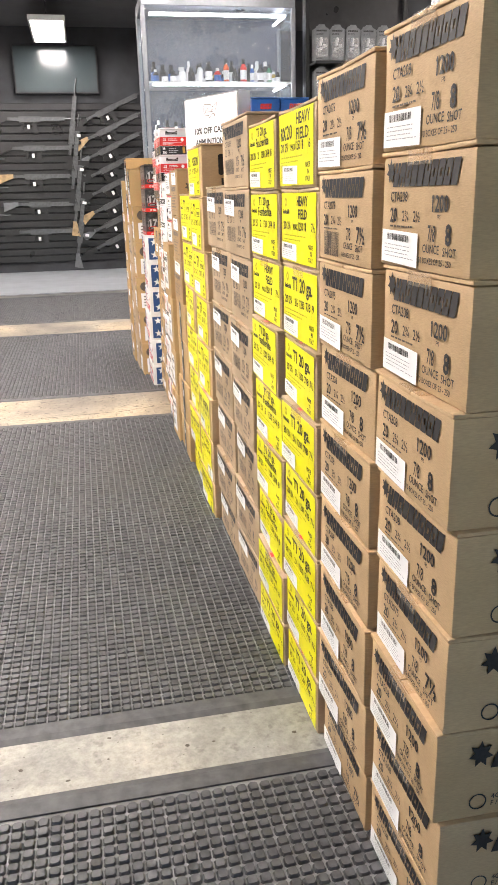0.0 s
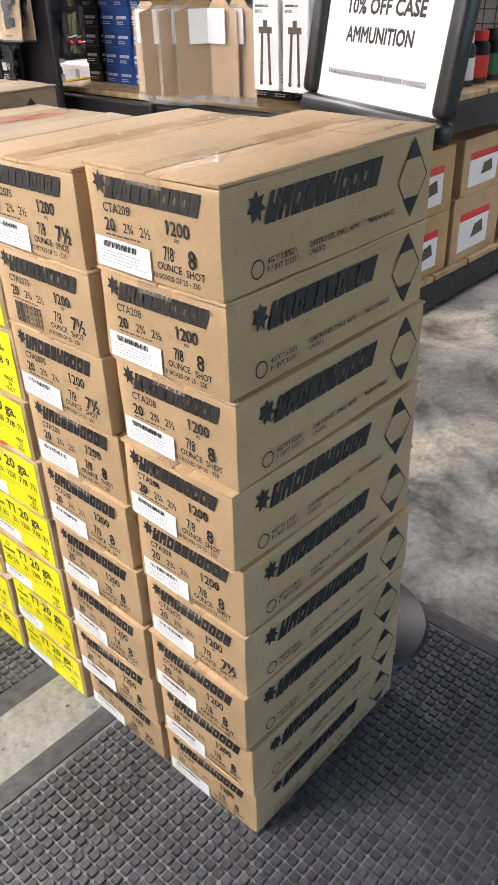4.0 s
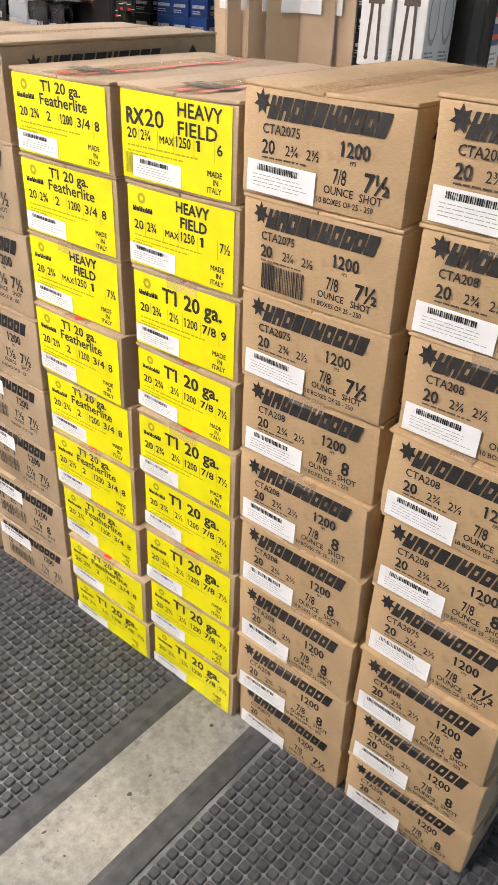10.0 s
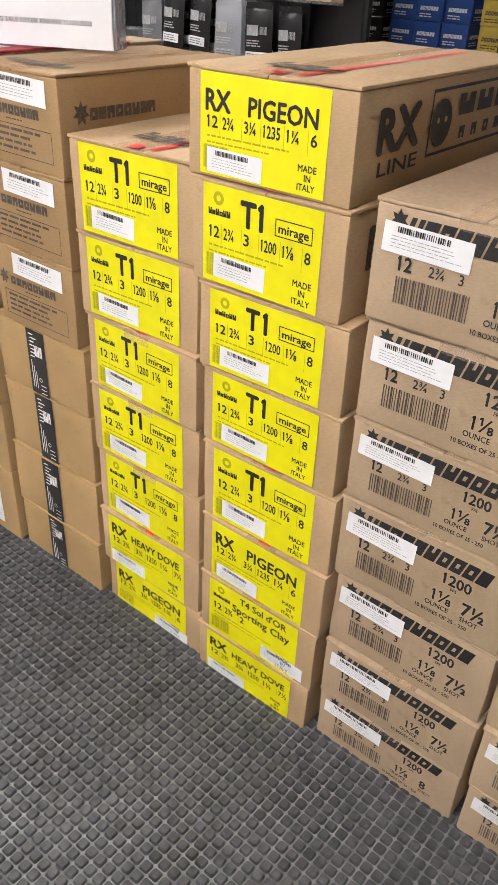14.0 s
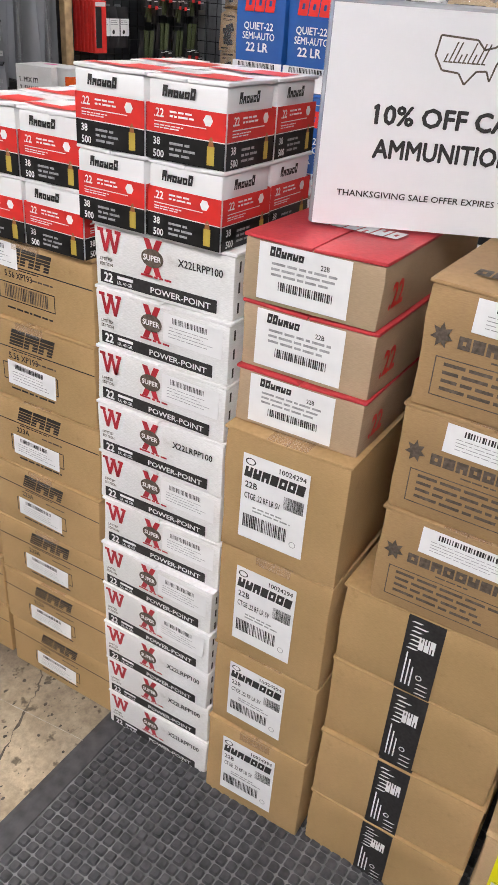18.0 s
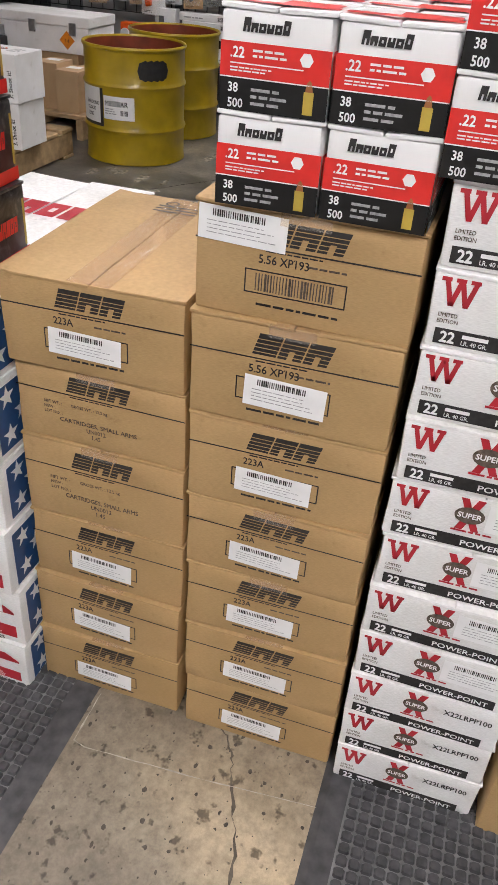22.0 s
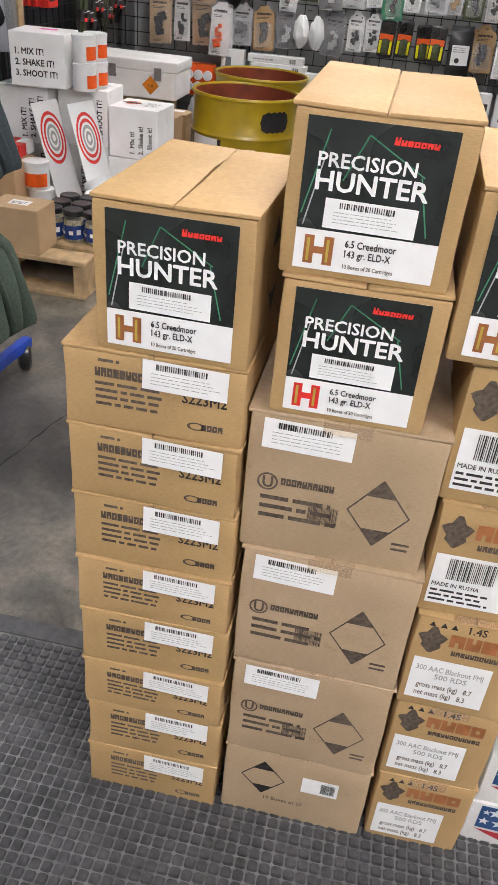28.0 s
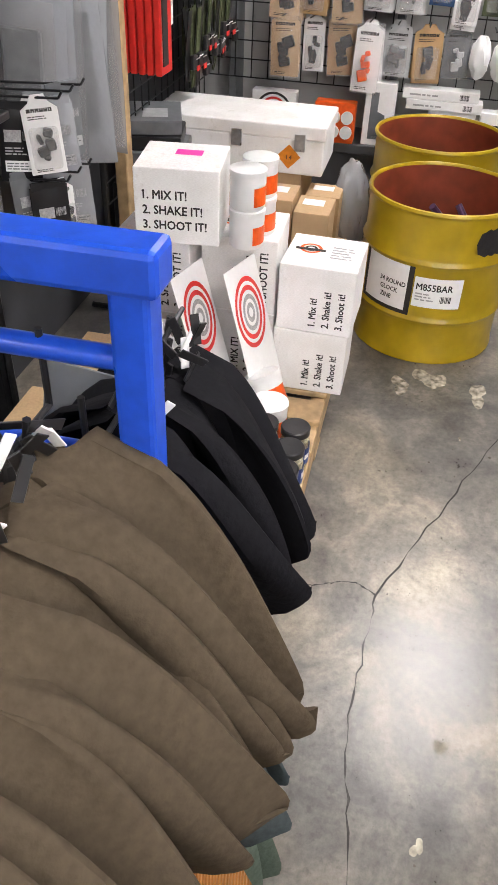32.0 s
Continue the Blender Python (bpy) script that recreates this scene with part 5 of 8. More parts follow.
def s223_faces(d, w, h):
    f = Face(w, h)
    f.fine(w * 0.20, h * 0.82, w * 0.15, h * 0.08, 1, INKSOFT, 3)
    f.wordmark(10, w * 0.18, h * 0.66, w * 0.34, h * 0.11, INKSOFT, 0, 4)
    f.fine(w * 0.18, h * 0.28, w * 0.40, h * 0.34, 4, INKSOFT, 5)
    f.text("S223M2", w * 0.66, h * 0.50, h * 0.12, INK, w * 0.24, 0.005)
    f.disc(w * 0.74, h * 0.22, w * 0.05, INKSOFT, r0=w * 0.035, ry=h * 0.05)
    f.wordmark(4, w * 0.77, h * 0.18, w * 0.12, h * 0.08, INKSOFT, 0, 2)
    f.sticker(w * 0.44, h * 0.60, w * 0.46, h * 0.36, 10, -0.02)
    return [(on_front(w), f)]


STYLES["s223"] = dict(board=KRAFT_Y, tape=False, label="flat golden kraft carton with black text and stock label", faces=s223_faces, group="flat golden cartons")

HUNTART = plain("dark_label_print", (0.022, 0.028, 0.027), 0.3, grain=0.3, scale=20, bump=0)


def hunter(mark):
    def faces(d, w, h):
        f = Face(w, h)
        a, b, lw, lh = w * 0.09, h * 0.05, w * 0.80, h * 0.88
        f.rect(a, b, lw, lh, PAPER, "label", 0.0010)
        f.rect(a, b + lh * 0.28, lw, lh * 0.72, HUNTART, lift=0.0012)
        k = 0.0018
        for u, v, dx, dy, m in ((0.02, 0.38, 0.14, 0.55, GREEN), (0.28, 0.62, 0.14, 0.30, GREEN), (0.42, 0.92, 0.40, -0.22, GREEN), (0.80, 0.70, 0.10, -0.38, GREEN), (0.04, 0.30, 0.10, 0.45, GREYINK)):
            n = Vector((-dy, dx)).normalized() * 0.0006
            f.poly([(a + lw * u + n.x, b + lh * v + n.y), (a + lw * u - n.x, b + lh * v - n.y), (a + lw * (u + dx) - n.x, b + lh * (v + dy) - n.y), (a + lw * (u + dx) + n.x, b + lh * (v + dy) + n.y)], m, lift=0.00135)
        f.wordmark(7, a + lw * 0.58, b + lh * 0.88, lw * 0.30, lh * 0.05, RED, 0.1, 3, lift=k, low=0.3)
        f.text("PRECISION", a + lw * 0.10, b + lh * 0.70, lh * 0.09, PAPER, lw * 0.66, 0.006, lift=k)
        f.text("HUNTER", a + lw * 0.10, b + lh * 0.55, lh * 0.125, PAPER, lw * 0.76, 0.012, lift=k)
        f.sticker(a + lw * 0.18, b + lh * 0.30, lw * 0.64, lh * 0.20, 7, -0.01)
        for i, (u, v, ww, hh) in enumerate(((0.07, 0.04, 0.07, 0.20), (0.21, 0.04, 0.07, 0.20), (0.14, 0.115, 0.07, 0.05))):
            f.rect(a + lw * u, b + lh * v, lw * ww, lh * hh, mark, lift=k)
        for i, u in enumerate((0.09, 0.23)):
            f.rect(a + lw * u, b + lh * 0.06, lw * 0.02, lh * 0.16, BRASS, lift=0.0022)
        f.text("6.5 Creedmoor", a + lw * 0.36, b + lh * 0.185, lh * 0.05, INK, lw * 0.36, 0.006, lift=k)
        f.text("143 gr. ELD-X", a + lw * 0.36, b + lh * 0.115, lh * 0.05, INK, lw * 0.33, 0.006, lift=k)
        f.text("10 Boxes of 20 Cartridges", a + lw * 0.36, b + lh * 0.035, lh * 0.03, INKSOFT, lw * 0.36, 0.0, lift=k)
        g = Face(d, h)
        arrows(g, d * 0.40, h * 0.50, d * 0.15, h * 0.33)
        return [(on_front(w), f), (on_right(w), g)]
    return faces


STYLES["hunter"] = dict(board=KRAFT_Y, tape=False, label="kraft carton with a black and white rifle cartridge label", faces=hunter(COPPER), label_text="black and white printed label", group="black label cartons")
STYLES["hunter_red"] = dict(board=KRAFT_Y, tape=False, label="kraft carton with a black label and a red mark", faces=hunter(RED), label_text="black and white printed label", group="black label cartons")


def agbrick_faces(d, w, h):
    out = []
    for pose_of, ww in ((on_front(w), w), (on_right(w), d)):
        f = Face(ww, h)
        f.rect(0.0006, h * 0.33, ww - 0.0012, h * 0.335, RED, "band", 0.0006)
        f.rect(0.0006, 0.0006, ww - 0.0012, h * 0.33, INKGLOSS, "band", 0.0006)
        k = 0.0011
        f.rect(0.0006, h * 0.325, ww - 0.0012, h * 0.012, PAPER, lift=k)
        f.wordmark(6, ww * 0.20, h * 0.76, ww * 0.42, h * 0.13, INK, 0.12, 5, lift=k, low=0.35)
        f.text(".22", ww * 0.10, h * 0.52, h * 0.10, PAPER, None, 0.012, lift=k)
        f.fine(ww * 0.30, h * 0.52, ww * 0.36, h * 0.10, 2, PAPER, 3, lift=k)
        f.disc(ww * 0.78, h * 0.56, ww * 0.06, PAPER, lift=k, n=6)
        f.rect(ww * 0.10, h * 0.46, ww * 0.66, h * 0.012, PAPER, lift=k)
        f.fine(ww * 0.10, h * 0.38, ww * 0.4, h * 0.06, 2, PAPER, 6, lift=k)
        f.text("38", ww * 0.09, h * 0.19, h * 0.09, PAPER, None, 0.008, lift=k)
        f.text("500", ww * 0.09, h * 0.04, h * 0.09, PAPER, None, 0.008, lift=k)
        f.fine(ww * 0.30, h * 0.06, ww * 0.36, h * 0.2, 3, GREYINK, 8, lift=k)
        f.rect(ww * 0.78, h * 0.05, ww * 0.09, h * 0.22, BRASS, lift=k)
        f.poly([(ww * 0.79, h * 0.27), (ww * 0.86, h * 0.27), (ww * 0.845, h * 0.36), (ww * 0.825, h * 0.385), (ww * 0.805, h * 0.36)], COPPER, lift=k)
        out.append((pose_of, f))
    t = Face(w, d)
    t.rect(w * 0.02, d * 0.12, w * 0.96, d * 0.18, RED, lift=0.0012)
    t.rect(w * 0.45, d * 0.30, w * 0.5, d * 0.3, RED, lift=0.0012)
    return out + [(on_top(w, h), t)]


STYLES["agbrick"] = dict(name="cartridge_box", board=GLOSSBOARD, tape=False, label="white, red and black rimfire cartridge box", category="cartridge box", faces=agbrick_faces, group="red banded cartridge boxes")


def hmr_faces(d, w, h):
    out = []
    for pose_of, ww, side in ((on_front(w), w, False), (on_right(w), d, True)):
        f = Face(ww, h)
        k = 0.0011
        f.rect(0.0004, 0.0004, ww - 0.0008, h * 0.16, RED, "band", 0.0006)
        f.text("17 GR. V-MAX", ww * 0.12, h * 0.04, h * 0.075, PAPER, ww * (0.70 if not side else 0.4), 0.03, lift=k)
        u = 0.55 if not side else 0.2
        f.disc(ww * u, h * 0.48, h * 0.24, GREYINK, lift=0.0008, r0=h * 0.225)
        f.text("17", ww * u - h * 0.15, h * 0.38, h * 0.30, LIGHTPLASTIC, h * 0.32, 0.03, lift=k)
        f.disc(ww * u, h * 0.31, h * 0.22, RED, lift=0.0014, ry=h * 0.085, n=12)
        f.disc(ww * u, h * 0.31, h * 0.19, INK, lift=0.0018, ry=h * 0.065, n=12)
        f.text("HMR", ww * u - h * 0.11, h * 0.275, h * 0.07, GREYINK, h * 0.22, 0.012, lift=0.0022)
        if side:
            f.rect(ww * 0.42, h * 0.40, ww * 0.07, h * 0.34, RED, lift=k)
            f.wordmark(6, ww * 0.50, h * 0.42, ww * 0.34, h * 0.2, RED, 0.1, 3, lift=k)
            f.rect(ww * 0.93, h * 0.2, ww * 0.03, h * 0.6, BRASS, lift=k)
        else:
            f.rect(ww * 0.22, h * 0.80, 0.0012, h * 0.16, LIGHTPLASTIC, lift=k)
            f.rect(ww * 0.25, h * 0.76, ww * 0.66, 0.0012, LIGHTPLASTIC, lift=k)
            f.rect(ww * 0.22, h * 0.76, ww * 0.035, 0.004, LIGHTPLASTIC, lift=k)
        out.append((pose_of, f))
    return out


STYLES["hmr"] = dict(name="cartridge_box", board=SMOKY, tape=False, label="glossy black rimfire cartridge box with a red band", category="cartridge box", faces=hmr_faces, group="black and red cartridge boxes")


def cci_faces(d, w, h):
    f = Face(w, h)
    f.rect(0.0005, h * 0.0, w - 0.001, h * 0.225, PAPER, "band", 0.0006)
    k = 0.0011
    f.text("500", w * 0.42, h * 0.88, h * 0.05, PAPER, None, 0.006, lift=k)
    f.rect(w * 0.15, h * 0.895, w * 0.22, 0.001, PAPER, lift=k)
    f.rect(w * 0.62, h * 0.895, w * 0.22, 0.001, PAPER, lift=k)
    f.wordmark(3, w * 0.20, h * 0.68, w * 0.6, h * 0.16, RED, 0.1, 2, lift=k, gap=0.1)
    f.text("QUIET-22", w * 0.20, h * 0.52, h * 0.065, PAPER, w * 0.58, 0.008, lift=k)
    f.text("SEMI-AUTO", w * 0.18, h * 0.43, h * 0.065, PAPER, w * 0.64, 0.004, lift=k)
    f.text("22 LR", w * 0.26, h * 0.32, h * 0.08, PAPER, w * 0.44, 0.015, lift=k)
    f.rect(w * 0.0, h * 0.05, w * 0.99, h * 0.17, PAPER, "stock_label", 0.0013)
    f.bars(w * 0.12, h * 0.165, w * 0.75, h * 0.05, INK, 6, lift=0.0019)
    g = Face(d, h)
    g.wordmark(3, d * 0.3, h * 0.72, d * 0.4, h * 0.13, RED, 0.1, 2, lift=k)
    g.fine(d * 0.2, h * 0.2, d * 0.6, h * 0.35, 5, PAPER, 4, lift=k)
    return [(on_front(w), f), (on_right(w), g)]


STYLES["cci"] = dict(name="cartridge_box", board=BLUE, tape=False, label="tall blue rimfire cartridge box with white print", category="cartridge box", faces=cci_faces, group="blue cartridge boxes")

# ---- the row of piles, from the entrance inwards ----
def tiers(styles, heights, shifts=None):
    """Rows for a pile, from the floor up; the lowest cartons are pressed a little flatter."""
    return [(style, h, dy) for style, h, dy in zip(styles.split(), heights, shifts or [0] * len(heights))]


stack(0.301, 0.573, 0.770, 0.365, 0.0, tiers("ch8 ch8 ch8 ch75 ch8 ch8 ch8 ch8 ch8", (0.095, 0.103, 0.107, 0.106, 0.107, 0.110, 0.111, 0.107, 0.110)), lean=0.012, seed=1)
stack(0.298, 0.771, 0.972, 0.35, 0.0, tiers("ch75 ch8 ch8 ch8 ch8 ch8 ch75 ch75b ch75", (0.092, 0.104, 0.107, 0.105, 0.108, 0.108, 0.107, 0.105, 0.109)), lean=0.024, seed=2)
stack(0.295, 0.975, 1.160, 0.36, 0.0, tiers("ga75 ga75 ga75 ga75 ga75 ga75 ga9 heavy75 heavy6", (0.093, 0.101, 0.104, 0.101, 0.105, 0.099, 0.109, 0.105, 0.106)), lean=0.020, seed=3)
stack(0.293, 1.160, 1.358, 0.36, 0.0, tiers("ga75 feather feather feather feather feather heavy75 feather feather", (0.085, 0.092, 0.100, 0.107, 0.108, 0.111, 0.106, 0.107, 0.105), (0, 0.003, 0.010, 0.016, 0.014, 0.012, 0.010, 0.006, 0)), lean=0.03, seed=4)
stack(0.291, 1.372, 1.598, 0.42, 0.0, tiers("twelve twelve8 twelve twelve twelve twelve twelve twelve_top", (0.104, 0.114, 0.117, 0.113, 0.122, 0.129, 0.125, 0.121)), lean=0.026, seed=5)
stack(0.291, 1.604, 1.840, 0.42, 0.0, tiers("twelve8 twelve twelve twelve twelve twelve twelve", (0.104, 0.108, 0.123, 0.127, 0.113, 0.126, 0.128)), lean=0.008, seed=6)
stack(0.282, 1.844, 2.070, 0.42, 0.0, tiers("dove clay pigeon mirage mirage mirage mirage pigeon", (0.096, 0.115, 0.113, 0.127, 0.115, 0.116, 0.126, 0.116), (0.006, -0.003, -0.006, -0.008, -0.008, -0.006, 0.004, 0.008)), lean=0.024, seed=7)
stack(0.285, 2.076, 2.308, 0.42, 0.0, tiers("pigeon_low dove mirage mirage mirage mirage mirage", (0.100, 0.111, 0.121, 0.120, 0.117, 0.122, 0.126)), lean=0.010, seed=8)
z = stack(0.280, 2.314, 2.545, 0.42, 0.0, tiers("bp bp bp bp", (0.115, 0.130, 0.132, 0.122)), lean=0.004, seed=9)
stack(0.278, 2.324, 2.518, 0.36, z, tiers("brown brown brown", (0.130, 0.127, 0.130)), lean=-0.006, seed=10)
z = stack(0.270, 2.550, 2.718, 0.34, 0.0, tiers("magtech magtech magtech magtech", (0.165, 0.150, 0.178, 0.172)), lean=0.0, seed=11)
stack(0.284, 2.552, 2.718, 0.34, z, tiers("agcase agcase agcase", (0.071, 0.078, 0.073)), lean=0.0, seed=12)
zw = stack(0.280, 2.722, 2.926, 0.30, 0.0, [(s, 0.0782) for s in ("winx", "winx", "winx", "winxs", "winxs", "winxs", "winxs", "winx", "winxs", "winxs", "winx")], lean=0.0, seed=13)
zp = stack(0.292, 2.932, 3.163, 0.33, 0.0, tiers("pmc_a pmc_a pmc_a pmc_a pmc_a pmc_xp2 pmc_xp", (0.113, 0.111, 0.112, 0.112, 0.119, 0.124, 0.115)), lean=0.004, seed=14)
stack(0.302, 3.170, 3.402, 0.33, 0.0, tiers("pmc_a pmc_a pmc_a pmc_lot pmc_lot pmc_a", (0.112, 0.114, 0.114, 0.125, 0.108, 0.117)), lean=0.0, seed=15)
zv = stack(0.260, 3.407, 3.637, 0.48, 0.0, tiers("valor valors valors valors valors valor", (0.094, 0.111, 0.117, 0.105, 0.117, 0.111)), lean=0.006, seed=16, sway=1.5)
zo = stack(0.230, 3.640, 3.776, 0.30, 0.0, [("wolfkg", 0.152), ("wolfkg", 0.152), ("wolfkg", 0.154), ("wolf", 0.157), ("wolf", 0.160)], lean=0.030, seed=17)
stack(0.225, 3.665, 3.825, 0.27, zo, [("hunter", 0.160)], seed=18, sway=2)
zu = stack(0.222, 3.780, 3.990, 0.36, 0.0, tiers("ucase_low ucase ucase ucase", (0.149, 0.178, 0.184, 0.180)), lean=0.018, seed=19)
zs = stack(0.214, 3.994, 4.190, 0.34, 0.0, tiers("s223 s223 s223 s223 s223 s223 s223 s223", (0.095, 0.096, 0.087, 0.092, 0.086, 0.095, 0.093, 0.093)), lean=0.010, seed=20)
stack(0.222, 3.824, 3.983, 0.26, zu, [("hunter_red", 0.146), ("hunter", 0.146, 0.004)], seed=21)
stack(0.213, 3.998, 4.158, 0.24, zs, [("hunter", 0.152)], seed=22)
for k in range(3):
    for i in range(2):
        carton("hmr", pose(0.268 + 0.003 * k, 3.476 + 0.096 * i + 0.006 * k, zv + 0.0955 * k, 0, 0, random.uniform(-1, 1) + 2), 0.15, 0.0945, 0.095, i)
for k in range(2):
    for i in range(2):
        for j in range(2):
            carton("agbrick", pose(0.276 + 0.098 * j, 2.790 + 0.1005 * i, zw + 0.083 * k, 0, 0, random.uniform(-1.5, 1.5)), 0.096, 0.0985, 0.0828, i)
        for j in range(3):
            carton("agbrick", pose(0.285 + 0.098 * j, 2.990 + 0.1005 * i, zp + 0.083 * k, 0, 0, random.uniform(-1.5, 1.5)), 0.096, 0.0985, 0.0828, i)
for k in range(2):
    carton("ucase", pose(0.605, 2.855, 0.43 * k, 0, 0, 0), 0.30, 0.20, 0.429, k)
for i in range(2):
    for k in range(2):
        for j in range(2):
            carton("cci", pose(0.60 + 0.102 * j, 2.823 + 0.0805 * i, 0.86 + 0.132 * k, 0, 0, -2), 0.10, 0.0795, 0.1315, i)


# ---- sale sign on a floor stand ----
def sale_sheet(w, h, parent, m):
    f = Face(w, h)
    f.rect(0, 0, w, h, GLOSSPAPER, "sheet", 0.0004)
    k = 0.001
    f.text("10% OFF CASE", w * 0.19, h * 0.50, h * 0.085, INK, w * 0.60, 0.018, lift=k)
    f.text("AMMUNITION", w * 0.205, h * 0.345, h * 0.085, INK, w * 0.53, 0.018, lift=k)
    f.text("THANKSGIVING SALE OFFER EXPIRES 11/26/2022", w * 0.085, h * 0.150, h * 0.030, INK, w * 0.80, 0.0, lift=k)
    country(f, w * 0.38, h * 0.70, w * 0.26, h * 0.21, INKSOFT, 0.0009, k)
    for name, me in f.meshes():
        part(name, me, None, parent, "white printed sheet" if name == "sheet" else "", m)


def country(f, u, v, w, h, mat, t, lift):
    """The shop's mark: a rough country outline with slanted strokes in it."""
    pts = [(0.0, 0.55), (0.04, 0.95), (0.55, 0.90), (0.66, 0.72), (0.80, 0.78), (0.97, 1.0), (1.0, 0.86), (0.86, 0.45), (0.80, 0.10), (0.74, 0.30), (0.60, 0.28), (0.46, 0.0), (0.36, 0.22), (0.12, 0.26)]
    pts = [(u + w * a, v + h * b) for a, b in pts]
    for (a, b), (c, e) in zip(pts, pts[1:] + pts[:1]):
        n = Vector((-(e - b), c - a)).normalized() * t
        f.poly([(a - n.x, b - n.y), (c - n.x, e - n.y), (c + n.x, e + n.y), (a + n.x, b + n.y)], mat, lift=lift)
    rnd = random.Random(3)
    for i in range(9):
        hh = h * rnd.choice((0.18, 0.2, 0.42))
        f.rect(u + w * (0.12 + 0.065 * i), v + h * 0.42, t * 1.6, hh, mat, lift=lift, slant=hh * 0.35)
        f.rect(u + w * (0.12 + 0.065 * i), v + h * 0.42, w * 0.06, t * 1.4, mat, lift=lift)


sign = thing("sign_stand", pose(0.765, 0.735, 0), "black framed sale sign on a round floor stand", "sign stand")
bm = lathe([(0.0, 0.032), (0.05, 0.032), (0.12, 0.020), (0.145, 0.012), (0.15, 0.004), (0.146, 0.0), (0.0, 0.0)], 40)
part("base", bm, DARKPLASTIC, sign, "round black weighted base", smooth=True)
bm = bmesh.new()
tube(bm, (0, 0, 0.03), (0, 0, 0.925), 0.016, 16)
part("pole", bm, BLACKSTEEL, sign, smooth=True)
tilt = Matrix.Translation((-0.018, 0.002, 0.952)) @ pose(0, 0, 0, 0, 0, -21.4) @ pose(0, 0, 0, 0, 9, 0)
SW, SH = 0.284, 0.218
for k, (y0, y1, z0, z1) in enumerate(((-SW / 2 - 0.026, SW / 2 + 0.026, -0.026, 0.003), (-SW / 2 - 0.026, SW / 2 + 0.026, SH - 0.003, SH + 0.026), (-SW / 2 - 0.026, -SW / 2 + 0.003, 0.003, SH - 0.003), (SW / 2 - 0.003, SW / 2 + 0.026, 0.003, SH - 0.003))):
    bm = soft_box(-0.014, 0.010, y0, y1, z0, z1, 0.009, 3)
    part("frame_rail", bm, DARKPLASTIC, sign, "rounded black snap frame", tilt, True)
bm = bmesh.new()
quad_box(bm, 0.0, 0.008, -SW / 2, SW / 2, 0, SH)
part("back_plate", bm, DARKPLASTIC, sign, "", tilt)
sale_sheet(SW, SH, sign, tilt @ on_front(SW))

block = thing("sign_holder", pose(0.418, 2.556, 0.890, 0, 0, 27), "clear acrylic block with a white sale sheet, standing on cartons", "sign holder")
bm = soft_box(0.004, 0.05, -0.139, 0.139, 0, 0.216, 0.002, 1)
part("acrylic_block", bm, FROST, block, "clear acrylic")
bm = bmesh.new()
quad_box(bm, 0.001, 0.0035, -0.135, 0.135, 0.001, 0.211)
part("backing", bm, PAPER, block)
sale_sheet(0.270, 0.210, block, Matrix.Translation((0, 0, 0.001)) @ on_front(0.270))


# ---- small goods in hanging packs: the top middle of the card is the origin, the front faces -x ----
def card(w, h, t=0.002, notch=True):
    bm = bmesh.new()
    pts = [(-w / 2, -h), (w / 2, -h), (w / 2, -0.018), (w * 0.28, -0.006), (w * 0.18, 0.010), (-w * 0.18, 0.010), (-w * 0.28, -0.006), (-w / 2, -0.018)]
    a = [bm.verts.new((0, y, z)) for y, z in pts]
    b = [bm.verts.new((t, y, z)) for y, z in pts]
    bm.faces.new(a)
    bm.faces.new(b[::-1])
    for i in range(len(pts)):
        j = (i + 1) % len(pts)
        bm.faces.new((a[i], b[i], b[j], a[j]))
    return bm


def bag(w, h, d, seed):
    """A soft pouch of film, puffed and creased."""
    bm = bmesh.new()
    rnd = random.Random(seed)
    nx, nz = 7, 9
    grids = []
    for s in (-1, 1):
        g = []
        for i in range(nx):
            for j in range(nz):
                u, v = i / (nx - 1), j / (nz - 1)
                puff = (math.sin(math.pi * u) ** 0.6) * (math.sin(math.pi * min(1, v * 1.08)) ** 0.5 if v < 0.92 else 0.2)
                g.append(bm.verts.new((s * (0.0015 + d / 2 * puff * rnd.uniform(0.7, 1.1)), (u - 0.5) * w * rnd.uniform(0.97, 1.0), -h * v)))
        grids.append(g)
        for i in range(nx - 1):
            for j in range(nz - 1):
                bm.faces.new((g[i * nz + j], g[(i + 1) * nz + j], g[(i + 1) * nz + j + 1], g[i * nz + j + 1]))
    return bm


def lumps(w, h, d, seed, n=5):
    """The dark parts inside a pack: a few bent, bevelled pieces."""
    rnd = random.Random(seed)
    out = []
    for i in range(n):
        bm = bmesh.new()
        a, b = w * rnd.uniform(0.06, 0.20), h * rnd.uniform(0.06, 0.20)
        cy, cz = rnd.uniform(-0.16, 0.16) * w, -h * (0.42 + 0.42 * i / n)
        vs = quad_box(bm, -d, -0.001, -a, a, -b / 2, b / 2)
        bmesh.ops.transform(bm, matrix=pose(0.0007 * i, cy, cz, rnd.uniform(-25, 25), 0, 0), verts=vs)
        bmesh.ops.bevel(bm, geom=bm.edges[:], offset=0.003, segments=1, affect="EDGES")
        out.append(bm)
    return out


def pack_face(w, h, ink, seed, top=True):
    f = Face(w, h)
    f.wordmark(6, w * 0.15, h * 0.84, w * 0.7, h * 0.05, ink, 0, seed, lift=0.001)
    f.fine(w * 0.15, h * 0.74, w * 0.6, h * 0.06, 2, ink, seed, lift=0.001)
    f.fine(w * 0.15, h * 0.03, w * 0.5, h * 0.05, 2, ink, seed + 1, lift=0.001)
    return f


def face_at(w, h):
    return Matrix.Translation((0, 0, -h)) @ on_front(w)


PACKS = {}


